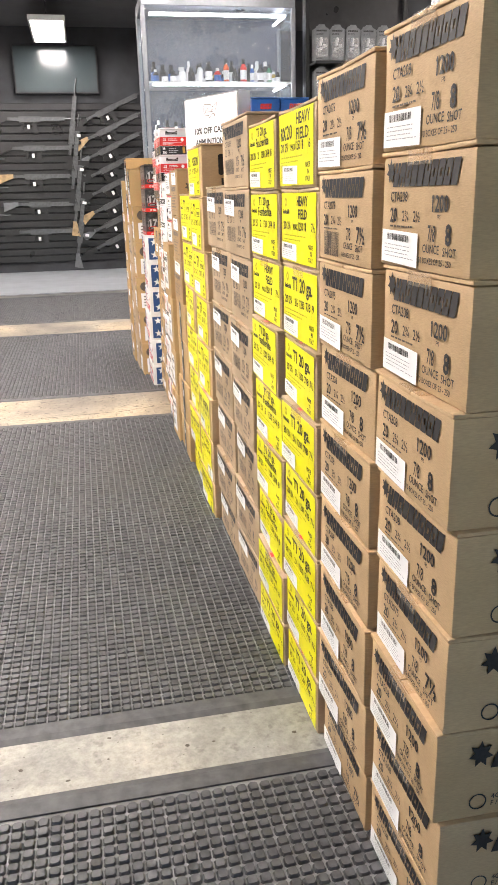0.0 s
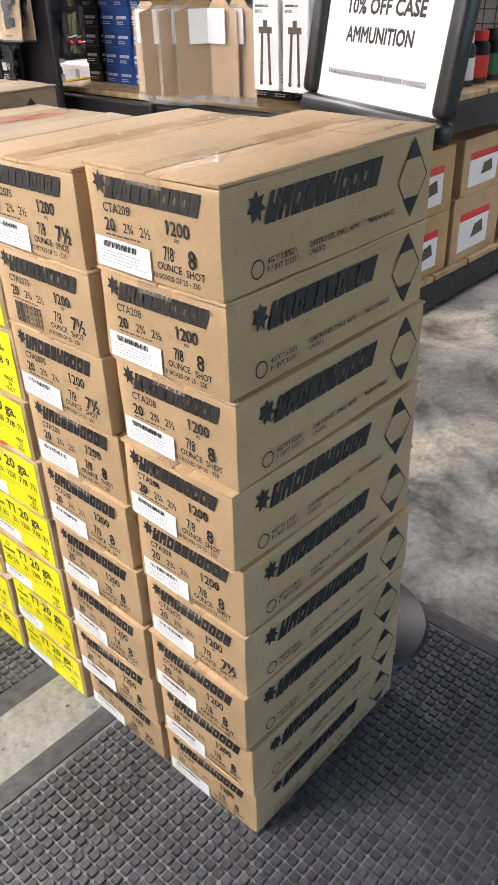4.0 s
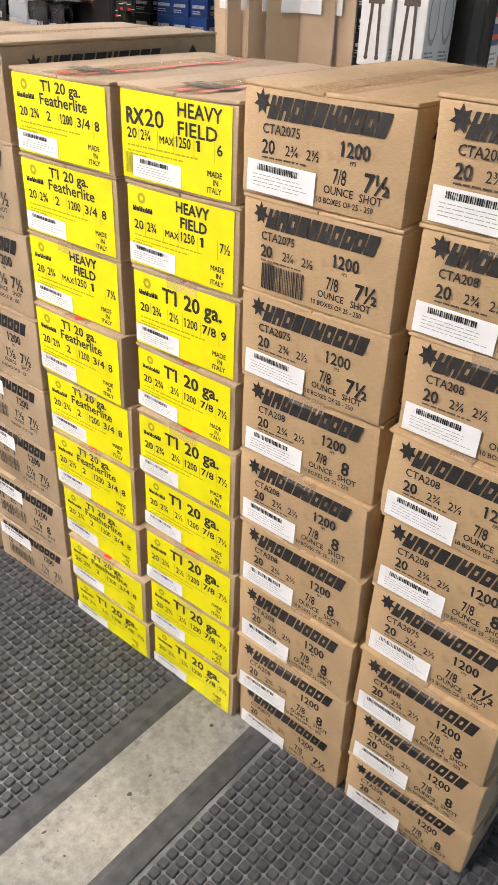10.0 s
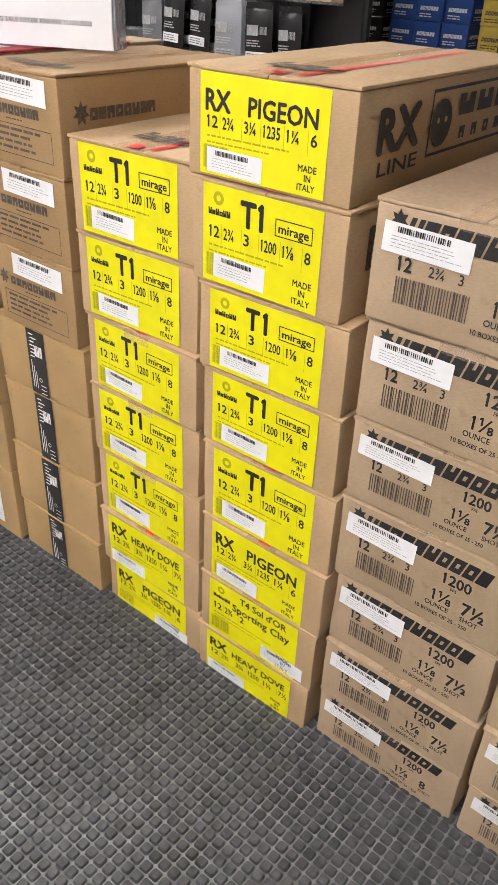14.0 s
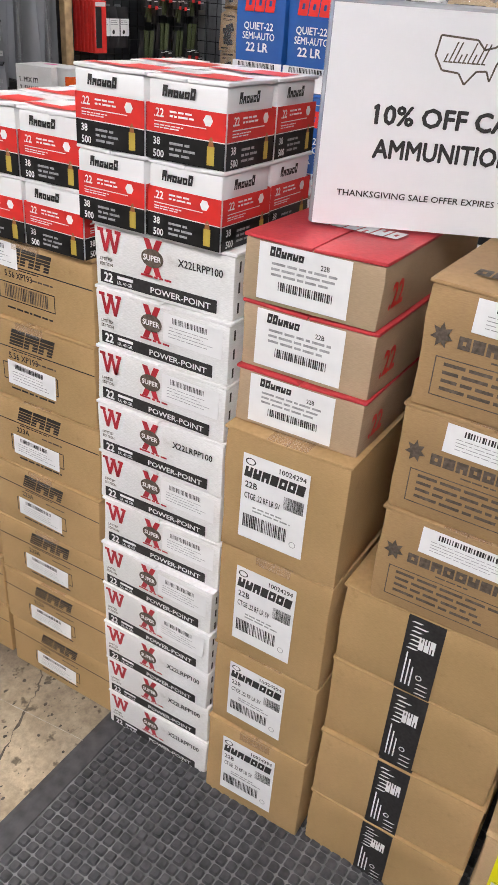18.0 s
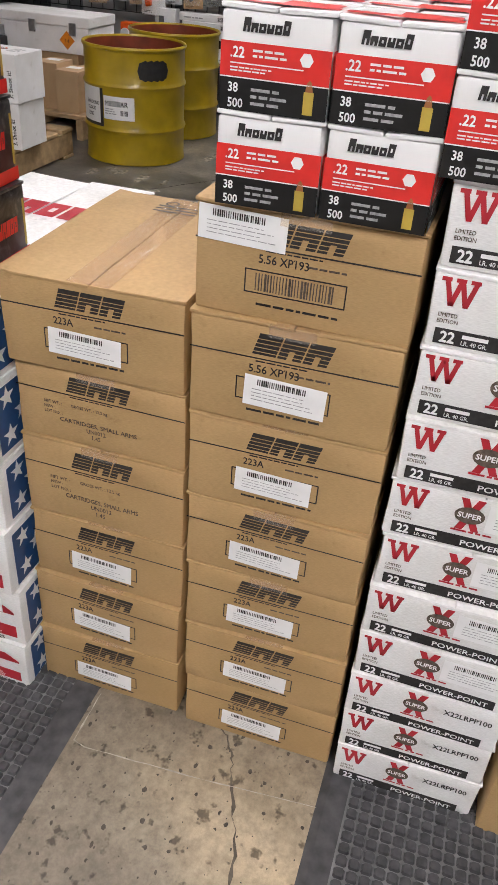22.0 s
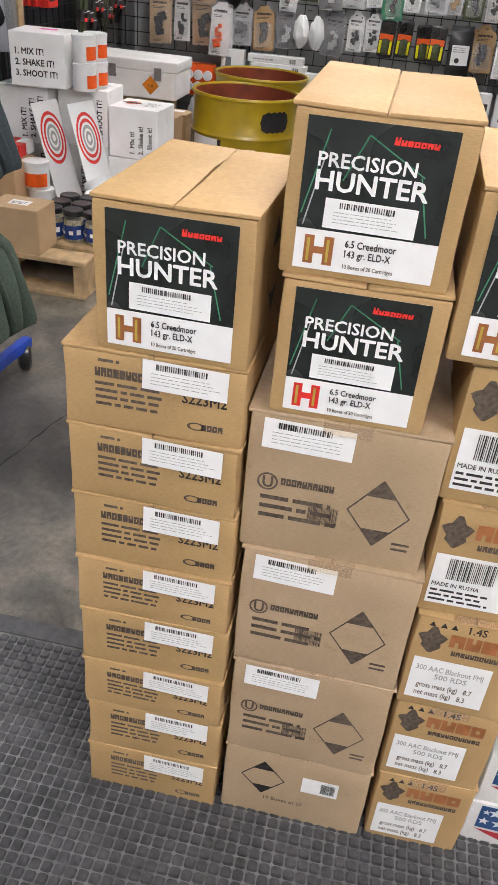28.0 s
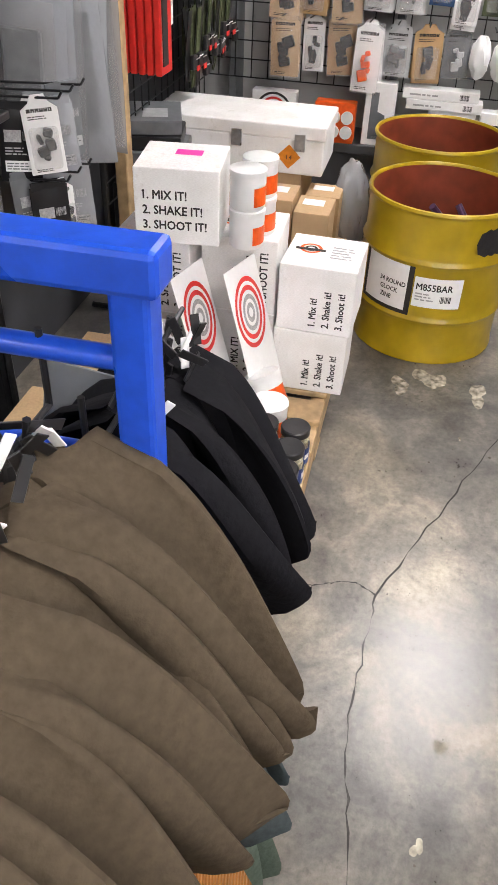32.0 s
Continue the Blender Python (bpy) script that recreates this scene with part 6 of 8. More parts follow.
def pack(kind, m):
    if kind in PACKS:
        return copy_thing(PACKS[kind], m)
    mat, w, h, kindof, lab, itemmat = PACKKINDS[kind]
    ob = thing("hanging_pack", m, lab, "hanging pack", "hanging packs")
    seed = len(PACKS) + 2
    if kindof in ("card", "bagged"):
        part("card", card(w, h), mat, ob)
        for piece in lumps(w, h, 0.018, seed):
            part("gear_part", piece, itemmat, ob, "small gear part")
        for name, me in pack_face(w, h, INK if mat not in (DARKPLASTIC, GREEN) else PAPER, seed).meshes():
            part(name, me, None, ob, "", face_at(w, h))
        if kindof == "bagged":
            part("film", bag(w * 1.08, h * 1.03, 0.05, seed), CLEAR, ob, "clear film bag", smooth=True)
        else:
            part("blister", soft_box(-0.022, -0.0005, -w * 0.4, w * 0.4, -h * 0.92, -h * 0.34, 0.008, 2), CLEAR, ob, "clear blister", smooth=True)
    elif kindof == "pouch":
        part("pouch", bag(w, h, 0.035, seed), mat, ob, smooth=True)
        f = Face(w, h)
        f.rect(w * 0.14, h * 0.30, w * 0.72, h * 0.42, PAPER, "label", 0.021)
        f.disc(w * 0.40, h * 0.40, w * 0.10, INK, lift=0.0215)
        f.fine(w * 0.18, h * 0.56, w * 0.62, h * 0.13, 3, GREYINK, seed, lift=0.0215)
        for name, me in f.meshes():
            part(name, me, None, ob, "white label" if name == "label" else "", face_at(w, h))
    elif kindof == "pouch2":
        part("pouch", bag(w, h, 0.022, seed), mat, ob, smooth=True)
        part("header", soft_box(-0.003, 0.003, -w * 0.46, w * 0.46, -h * 0.05, h * 0.07, 0.001, 1), mat, ob)
        f = Face(w, h)
        f.rect(w * 0.12, h * 0.16, w * 0.76, h * 0.15, itemmat, "label", 0.0135)
        f.rect(w * 0.14, h * 0.56, w * 0.40, h * 0.16, GREYINK, "label", 0.0135)
        f.fine(w * 0.16, h * 0.18, w * 0.66, h * 0.11, 3, GREYPLASTIC, seed, lift=0.014)
        f.bars(w * 0.58, h * 0.58, w * 0.28, h * 0.12, GREYINK, seed, "barcode", 0.0135, 10)
        f.fine(w * 0.14, h * 0.38, w * 0.6, h * 0.12, 3, GREYINK, seed + 3, lift=0.0135)
        for name, me in f.meshes():
            part(name, me, None, ob, "", face_at(w, h))
    elif kindof == "glove":
        bm = soft_box(-0.03, 0.0, -w / 2, w / 2, -h, 0, 0.012, 3)
        part("tray", bm, DARKPLASTIC, ob, smooth=True)
        f = Face(w, h)
        f.disc(w * 0.5, h * 0.78, w * 0.42, BLACKGLOSS, lift=0.0305, ry=h * 0.17)
        f.rect(w * 0.06, h * 0.48, w * 0.88, h * 0.16, ORANGE, lift=0.031)
        f.rect(w * 0.08, h * 0.10, w * 0.16, h * 0.36, YELLOW, lift=0.031)
        f.rect(w * 0.76, h * 0.10, w * 0.16, h * 0.36, YELLOW, lift=0.031)
        for name, me in f.meshes():
            part(name, me, None, ob, "", face_at(w, h))
        part("grip", soft_box(-0.05, -0.031, -w * 0.22, w * 0.22, -h * 0.92, -h * 0.48, 0.008, 2), itemmat, ob, smooth=True)
    elif kindof == "cloth":
        for s in (-1, 1):
            bm = bmesh.new()
            bmesh.ops.create_icosphere(bm, subdivisions=3, radius=1)
            for v in bm.verts:
                n = 1 + 0.28 * noise.noise(v.co * 2.2 + Vector((s * 3, seed, 0))) + 0.1 * noise.noise(v.co * 6)
                v.co = Vector((v.co.x * 0.03 * n - 0.03, v.co.y * w * 0.26 * n + s * w * 0.27, v.co.z * h * 0.5 * n - h * 0.5))
            part("wrapped_piece", bm, mat, ob, smooth=True)
    elif kindof == "strap":
        rs = random.Random(seed)
        for i in range(4):
            y0, ph, hh = (i - 1.5) * w * 0.27, rs.uniform(0, 6), h * rs.uniform(0.72, 1.0)
            bm = bmesh.new()
            rows = []
            for k in range(25):
                v = k / 24
                down = 1 - abs(2 * v - 1)
                x = -0.012 - 0.010 * i % 0.02 - 0.034 * v + 0.007 * math.sin(7 * v + ph)
                y = y0 + 0.012 * math.sin(5 * v + ph) + (0.014 if v > 0.5 else -0.006)
                half = 0.015 + 0.003 * math.sin(9 * v)
                rows.append([bm.verts.new((x + dx, y + sy * half, -hh * math.sin(down * math.pi / 2))) for sy in (-1, 1) for dx in (0, 0.003)])
            for p, q in zip(rows, rows[1:]):
                for c, e in ((0, 1), (1, 3), (3, 2), (2, 0)):
                    bm.faces.new((p[c], p[e], q[e], q[c]))
            part("webbing", bm, mat if i % 3 else DARKPLASTIC, ob, "olive webbing loop" if i % 3 else "black webbing loop")
            zb = -hh * rs.uniform(0.40, 0.75)
            part("buckle", soft_box(-0.075, -0.058, y0 - 0.020, y0 + 0.022, zb - 0.03, zb + 0.02, 0.004, 2), DARKPLASTIC, ob, "", pose(0, 0, 0, rs.uniform(-6, 6), 0, 0))
            part("buckle_edge", soft_box(-0.078, -0.076, y0 - 0.018, y0 + 0.020, zb + 0.010, zb + 0.014, 0.0005, 1), PAPER, ob)
            if i % 2:
                part("tag", soft_box(-0.079, -0.076, y0 - 0.016, y0 + 0.012, zb - 0.030, zb - 0.012, 0.0005, 1), RED, ob)
    elif kindof == "slabs":
        for i in range(6):
            bm = soft_box(-0.028 * i - 0.022, -0.028 * i, -w / 2, w / 2, -h, 0, 0.003, 1)
            part("box", bm, mat, ob, m=pose(0, 0.0015 * (i % 2), 0))
        part("window", soft_box(-0.166, -0.1625, -w * 0.05, w * 0.40, -h * 0.9, -h * 0.12, 0.001, 1), itemmat, ob, "dark slotted part behind a window")
        f = Face(w, h)
        f.rect(w * 0.1, h * 0.89, w * 0.8, h * 0.08, PAPER, lift=0.163)
        f.wordmark(7, w * 0.08, h * 0.15, w * 0.01, h * 0.7, PAPER, 0, 2, lift=0.163)
        for name, me in f.meshes():
            part(name, me, None, ob, "", face_at(w, h))
    PACKS[kind] = ob
    return ob


PACKKINDS = {
    "tan": (KRAFT, 0.105, 0.20, "bagged", "kraft card with dark gear in a clear bag", DARKPLASTIC),
    "tan2": (KRAFT_D, 0.10, 0.18, "card", "brown card pack with a dark part", DARKPLASTIC),
    "white": (PAPER, 0.085, 0.20, "card", "white card pack with a black part", DARKPLASTIC),
    "white2": (PAPER, 0.075, 0.15, "card", "small white card pack with a black grip", DARKPLASTIC),
    "whitetan": (PAPER, 0.075, 0.16, "card", "white card pack with a tan grip", KRAFT_D),
    "grey": (GREYPLASTIC, 0.10, 0.17, "bagged", "grey card in a clear bag with metal parts", LIGHTPLASTIC),
    "silver": (LIGHTPLASTIC, 0.10, 0.16, "card", "silver blister card with small parts", GREYPLASTIC),
    "green": (GREEN, 0.09, 0.18, "card", "green card pack with a black part", DARKPLASTIC),
    "olive": (OLIVE, 0.085, 0.15, "card", "olive card pack with yellow print", DARKPLASTIC),
    "blue": (NAVY, 0.085, 0.13, "card", "blue and yellow card pack", YELLOW),
    "orange": (PAPER, 0.095, 0.22, "bagged", "white card with an orange part in a clear bag", ORANGE),
    "black": (DARKPLASTIC, 0.11, 0.20, "pouch", "black film pouch with a white label", DARKPLASTIC),
    "glove": (ORANGE, 0.072, 0.155, "glove", "black and orange grip pack with yellow edges", OLIVE),
    "cloth": (WHITEPLASTIC, 0.15, 0.15, "cloth", "pair of crumpled white wrapped bundles", None),
    "pouch_dark": (POUCHFILM, 0.092, 0.165, "pouch2", "small black pouch with printed bands on a peg", PAPER),
    "pouch_grey": (GREYPLASTIC, 0.090, 0.16, "pouch2", "small grey pouch with a pale label on a peg", LIGHTPLASTIC),
    "pouch_clear": (FROST, 0.095, 0.17, "pouch2", "small clear pouch with a dark part on a peg", GREYINK),
    "strap": (OLIVE, 0.13, 0.30, "strap", "olive webbing slings with black buckles and red tags", None),
    "red": (RED, 0.10, 0.26, "slabs", "row of red boxed parts on one peg", DARKPLASTIC),
    "clearcase": (GREYPLASTIC, 0.105, 0.21, "card", "clear hard case with a slim grey part", LIGHTPLASTIC),
}


def grid_panel(name, y0, y1, z0, z1, m, lab, step=0.075):
    ob = thing(name, m, lab, "wire grid", kind="structure")
    bm = bmesh.new()
    n = int((y1 - y0) / step)
    for i in range(n + 1):
        tube(bm, (0, y0 + i * step, z0), (0, y0 + i * step, z1), 0.0028, 5)
    part("upright_wires", bm, BLACKSTEEL, ob)
    bm = bmesh.new()
    for j in range(int((z1 - z0) / step) + 1):
        tube(bm, (-0.005, y0, z0 + j * step), (-0.005, y1, z0 + j * step), 0.0028, 5)
    part("level_wires", bm, BLACKSTEEL, ob)
    return ob


# ---- east wall: wire grid full of packs, low plinth with boxed stocks ----
GX = 4.45
grid_panel("wire_grid_east", 2.0, 5.75, 0.50, 2.3, pose(GX, 0, 0), "black wire grid along the wall, hung with goods")
bm = bmesh.new()
for i in range(6):
    quad_box(bm, GX + 0.02, EAST, 2.0 + 0.72 * i, 2.0 + 0.72 * i + 0.03, 0.3, 2.4)
solid("grid_standoffs", bm, GREYPLASTIC, "upright rails that hold the wire grid off the wall", kind="structure")
PLINTH = plain("charcoal_laminate", (0.075, 0.078, 0.085), 0.4, grain=0.06, scale=20, bump=0.03)
bm = soft_box(GX - 0.07, EAST, 1.9, 5.85, 0.0, 0.24, 0.004, 2)
solid("plinth_1", bm, PLINTH, "low charcoal plinth along the wall")
bm = soft_box(GX - 0.10, EAST, 1.9, 5.85, 0.24, 0.285, 0.006, 2)
solid("plinth_shelf", bm, PLINTH, "charcoal shelf board on the plinth")
rnd = random.Random(11)
ROW1 = ["tan", "white", "tan", "orange", "silver", "tan2", "grey", "cloth", "grey", "white2", "white2", "glove", "glove", "glove", "glove", "black", "tan2", "white", "grey", "olive", "white2", "tan"]
ROW2 = ["tan", "tan2", "tan", "silver", "silver", "blue", "white", "olive", "grey", "silver", "white2", "green", "white2", "silver", "whitetan", "olive", "white2", "black", "tan", "white", "white2", "grey"]
ROW3 = ["tan2", "white", "silver", "grey", "white", "tan", "white2", "whitetan", "white2", "green", "white2", "whitetan", "white2", "white2", "grey", "olive", "white", "tan2", "silver", "white2", "tan", "white"]
for row, ztop in ((ROW1, 0.772), (ROW2, 1.00), (ROW3, 1.23)):
    y = 5.42
    for kind in row:
        w = PACKKINDS[kind][1] * 1.08
        if y - w < 2.1:
            break
        for d in range(rnd.choice((1, 2, 2, 3))):
            pack(kind, pose(GX - 0.035 - 0.030 * d, y - w / 2, ztop + rnd.uniform(-0.02, 0.015), rnd.uniform(-3, 3), rnd.uniform(-2, 6), rnd.uniform(-7, 7)) @ Matrix.Scale(1.08, 4))
        bm = bmesh.new()
        tube(bm, (GX - 0.002, y - w / 2, ztop + 0.002), (GX - 0.17, y - w / 2, ztop + 0.012), 0.003, 5)
        solid("peg", bm, BLACKSTEEL, "thin black display peg hooked in the grid", "peg", "thing", group="pegs")
        y -= w + rnd.uniform(0.004, 0.022)


def stock_box(w, h, d, m, shape, ink, lab):
    ob = thing("stock_box", m, lab, "box", "boxed gun stocks")
    part("box", soft_box(0, d, -w / 2, w / 2, 0, h, 0.002, 1), PAPER, ob)
    f = Face(w, h)
    f.put([(w * a, h * b) for a, b in shape], [tuple(range(len(shape)))], ink, "printing", 0.0008)
    f.fine(w * 0.5, h * 0.08, w * 0.4, h * 0.08, 1, GREYINK, 3)
    f.wordmark(9, w * 0.30, h * 0.10, w * 0.3, h * 0.05, GREYINK, 0, 3)
    for name, me in f.meshes():
        part(name, me, None, ob, "", on_front(w))
    return ob


BUTT = [(0.12, 0.25), (0.30, 0.22), (0.42, 0.46), (0.92, 0.50), (0.92, 0.72), (0.12, 0.74)]
LONG = [(0.05, 0.30), (0.14, 0.28), (0.16, 0.40), (0.36, 0.48), (0.42, 0.40), (0.50, 0.42), (0.56, 0.58), (0.92, 0.56), (0.93, 0.74), (0.56, 0.78), (0.46, 0.62), (0.10, 0.68), (0.05, 0.62)]
TRI = [(0.10, 0.10), (0.28, 0.10), (0.40, 0.42), (0.90, 0.48), (0.92, 0.78), (0.12, 0.82)]
stock_box(0.56, 0.145, 0.05, pose(GX - 0.135, 4.14, 0.0, 0, 4, 0), LONG, DARKPLASTIC, "long white box printed with a black stock, against the plinth")
for k, (y, w, h, z, shape, ink) in enumerate(((4.62, 0.20, 0.17, 0.285, BUTT, DARKPLASTIC), (4.40, 0.20, 0.18, 0.285, BUTT, DARKPLASTIC), (4.17, 0.25, 0.19, 0.285, BUTT, DARKPLASTIC), (3.94, 0.17, 0.10, 0.285, TRI, KRAFT_D), (3.94, 0.17, 0.10, 0.386, TRI, DARKPLASTIC),
                                              (3.76, 0.17, 0.10, 0.285, TRI, DARKPLASTIC), (3.76, 0.17, 0.10, 0.386, TRI, KRAFT_D), (3.55, 0.2, 0.18, 0.285, BUTT, DARKPLASTIC), (3.3, 0.25, 0.18, 0.285, BUTT, DARKPLASTIC),
                                              (4.93, 0.13, 0.26, 0.285, [(0.2, 0.1), (0.8, 0.1), (0.7, 0.5), (0.45, 0.55), (0.45, 0.85), (0.2, 0.85)], GREYPLASTIC), (2.95, 0.25, 0.2, 0.285, BUTT, DARKPLASTIC))):
    stock_box(w, h, 0.07, pose(GX - 0.085, y, z, 0, 0, 0), shape, ink, "white box printed with a dark gun stock on the plinth shelf")
for k in range(2):
    ob = thing("parts_box", pose(GX - 0.09, 4.66 + 0.02 * k, 0.455 + 0.042 * k), "long low white parts box on top of others", "box", "low white boxes")
    part("box", soft_box(0, 0.08, -0.16, 0.16, 0, 0.04, 0.002, 1), PAPER, ob)
    f = Face(0.32, 0.04)
    f.bars(0.24, 0.008, 0.04, 0.022, INK, 3, lift=0.0008, n=10)
    f.fine(0.03, 0.01, 0.12, 0.015, 1, GREYINK, 2)
    for name, me in f.meshes():
        part(name, me, None, ob, "", on_front(0.32))
tub = thing("target_tub_pack", pose(GX - 0.09, 5.12, 0.285), "pack of white tubs with an orange band on the plinth shelf", "tub pack")
part("sleeve", soft_box(-0.02, 0.05, -0.09, 0.09, 0.0, 0.17, 0.006, 2), ORANGE, tub, "orange sleeve")
for i in range(3):
    for j in range(2):
        bm = lathe([(0.0, 0), (0.027, 0), (0.027, 0.012), (0.0, 0.014)], 16)
        part("lid", bm, WHITEPLASTIC, tub, "round white lid", pose(-0.021, -0.057 + 0.057 * i, 0.05 + 0.062 * j, 0, -90, 0))

ob = thing("target_box", pose(GX - 0.075, 5.40, 0.285), "flat white box with red and black rings on the shelf", "box")
part("box", soft_box(0, 0.06, -0.10, 0.10, 0, 0.185, 0.002, 1), PAPER, ob)
f = Face(0.20, 0.185)
for i in range(4):
    f.disc(0.10, 0.10, 0.082 - 0.020 * i, (INK, RED)[i % 2], r0=0.072 - 0.020 * i, lift=0.0008 + 0.0003 * i, n=32)
f.rect(0.055, 0.02, 0.09, 0.035, ORANGE, lift=0.0022)
for name, me in f.meshes():
    part(name, me, None, ob, "", on_front(0.20))

# ---- yellow drums ----
def drum(m, lab, marks):
    ob = thing("steel_drum", m, lab, "drum", "yellow drums")
    R, H = 0.236, 0.505
    prof = [(0.0, 0.012), (R - 0.012, 0.012), (R - 0.004, 0.0), (R + 0.004, 0.004), (R + 0.003, 0.014), (R, 0.022)]
    for zc in (0.155, 0.345):
        prof += [(R, zc - 0.016), (R + 0.004, zc - 0.009), (R + 0.008, zc), (R + 0.004, zc + 0.009), (R, zc + 0.016)]
    prof += [(R, H - 0.022), (R + 0.001, H - 0.012)]
    part("shell", lathe(prof, 56), DRUMPAINT, ob, smooth=True)
    part("rim", lathe([(R - 0.004, H - 0.014), (R + 0.005, H - 0.012), (R + 0.009, H - 0.004), (R + 0.006, H + 0.004), (R - 0.001, H + 0.005), (R - 0.005, H - 0.002), (R - 0.004, H - 0.014)], 56), DRUMPAINT, ob, "rolled steel rim", smooth=True)
    part("lining", lathe([(0.0, 0.02), (R - 0.006, 0.02), (R - 0.006, H - 0.004)], 56), DRUMIN, ob, "red-brown inner coating", smooth=True)
    if marks:
        def wrap(face, a0, w, z0):
            for name, me in face.meshes():
                for v in me.vertices:
                    a = a0 + (v.co.x - w / 2) / R
                    r = R + 0.0015 + v.co.z
                    z = z0 + v.co.y
                    v.co = (r * math.cos(a), r * math.sin(a), z)
                part(name, me, None, ob, "white printed drum label" if name == "label" else "")
        def strips(f, u, v, w, h, mat, name, lift):
            for i in range(10):
                f.rect(u + w * i / 10, v, w / 10, h, mat, name, lift)
        f = Face(0.20, 0.186)
        strips(f, 0, 0, 0.20, 0.186, INK, "label_border", 0.0004)
        strips(f, 0.017, 0.017, 0.166, 0.152, PAPER, "label", 0.0012)
        for i, s in enumerate(("34 ROUND", "GLOCK", "ZINE")):
            f.text(s, 0.085 + 0.004 * i, 0.095 - 0.026 * i, 0.015, INK, None, 0.012, lift=0.002)
        wrap(f, math.pi - 0.66, 0.20, 0.1640)
        f = Face(0.15, 0.10)
        strips(f, 0, 0, 0.15, 0.10, PAPER, "label", 0.0008)
        f.text("M855BAR", 0.008, 0.058, 0.022, INK, 0.112, 0.008, lift=0.0016)
        f.fine(0.008, 0.02, 0.06, 0.03, 3, GREYINK, 3, lift=0.0016)
        f.bars(0.085, 0.02, 0.035, 0.022, INK, 3, n=9)
        wrap(f, math.pi + 0.10, 0.15, 0.205)
        f = Face(0.13, 0.08)
        tops = [0.042 * (1 - abs(i / 8 - 1) ** 6) ** 0.5 * (1 + 0.08 * math.sin(2.1 * i)) for i in range(17)]
        for i in range(16):
            a, b = 0.15 * (i / 16 - 0.5) + 0.065, 0.15 * ((i + 1) / 16 - 0.5) + 0.065
            f.put([(a, 0.04 - tops[i]), (b, 0.04 - tops[i + 1]), (b, 0.04 + tops[i + 1]), (a, 0.04 + tops[i])], [(0, 1, 2, 3)], RUBBER2, "paint_blot", 0.0006)
        wrap(f, math.pi + 0.80, 0.13, 0.379)
    return ob


drum(pose(3.275, 4.62, 0), "open mustard yellow steel drum with white labels and a black blot", True)
drum(pose(3.86, 4.66, 0), "open mustard yellow steel drum with a red-brown lining", False)
for k, (x, y, a, mat) in enumerate(((3.30, 4.60, 20, DARKPLASTIC), (3.24, 4.54, 70, DARKPLASTIC), (3.34, 4.68, -30, GREYPLASTIC), (3.2, 4.66, 110, DARKPLASTIC), (3.36, 4.56, 50, CLEAR))):
    ob = thing("magazine", pose(x, y, 0.022 + 0.05 * (k % 3), 0, 0, a), "loose dark magazine lying in the drum", "magazine", "magazines in the drum")
    bm = soft_box(-0.10, 0.10, -0.017, 0.017, 0, 0.05, 0.004, 2)
    for v in bm.verts:
        v.co.z += 2.2 * v.co.x ** 2
    part("body", bm, mat, ob)
LOADER = plain("purple_plastic", (0.075, 0.035, 0.085), 0.35, grain=0.1, scale=60, bump=0.02)
for k, (x, y, a) in enumerate(((3.40, 4.58, 35), (3.33, 4.50, -40))):
    bm = bmesh.new()
    tube(bm, (0, -0.09, 0.18), (0, 0.09, 0.36), 0.012, 8)
    tube(bm, (0, 0.02, 0.30), (0, 0.10, 0.22), 0.010, 8)
    tube(bm, (0, -0.09, 0.18), (0, -0.07, 0.0), 0.010, 8)
    solid("drum_gadget", bm, LOADER, "dark purple plastic loader standing in the drum", "loader", "thing", pose(x, y, 0.055, 0, 0, a), group="loaders in the drum")

# ---- pallet and the goods on it ----
PX0, PX1, PY0, PY1 = 1.90, 3.08, 4.865, 5.56
pal = thing("pallet", pose(0, 0, 0), "raw pine pallet with a stained deck", "pallet")
for i, y in enumerate((PY0, (PY0 + PY1) / 2 - 0.02, PY1 - 0.04)):
    part("stringer", soft_box(PX0, PX1, y, y + 0.04, 0.016, 0.118, 0.003, 1), WOOD, pal)
for i in range(9):
    x = PX0 + i * (PX1 - PX0 - 0.1) / 8
    part("deck_board", soft_box(x, x + 0.1, PY0 - 0.004, PY1 + 0.004, 0.118, 0.135, 0.003, 1), WOOD, pal)
for i in range(3):
    x = PX0 + i * (PX1 - PX0 - 0.1) / 2
    part("base_board", soft_box(x, x + 0.1, PY0 - 0.002, PY1 + 0.002, 0.0, 0.016, 0.003, 1), WOOD, pal)


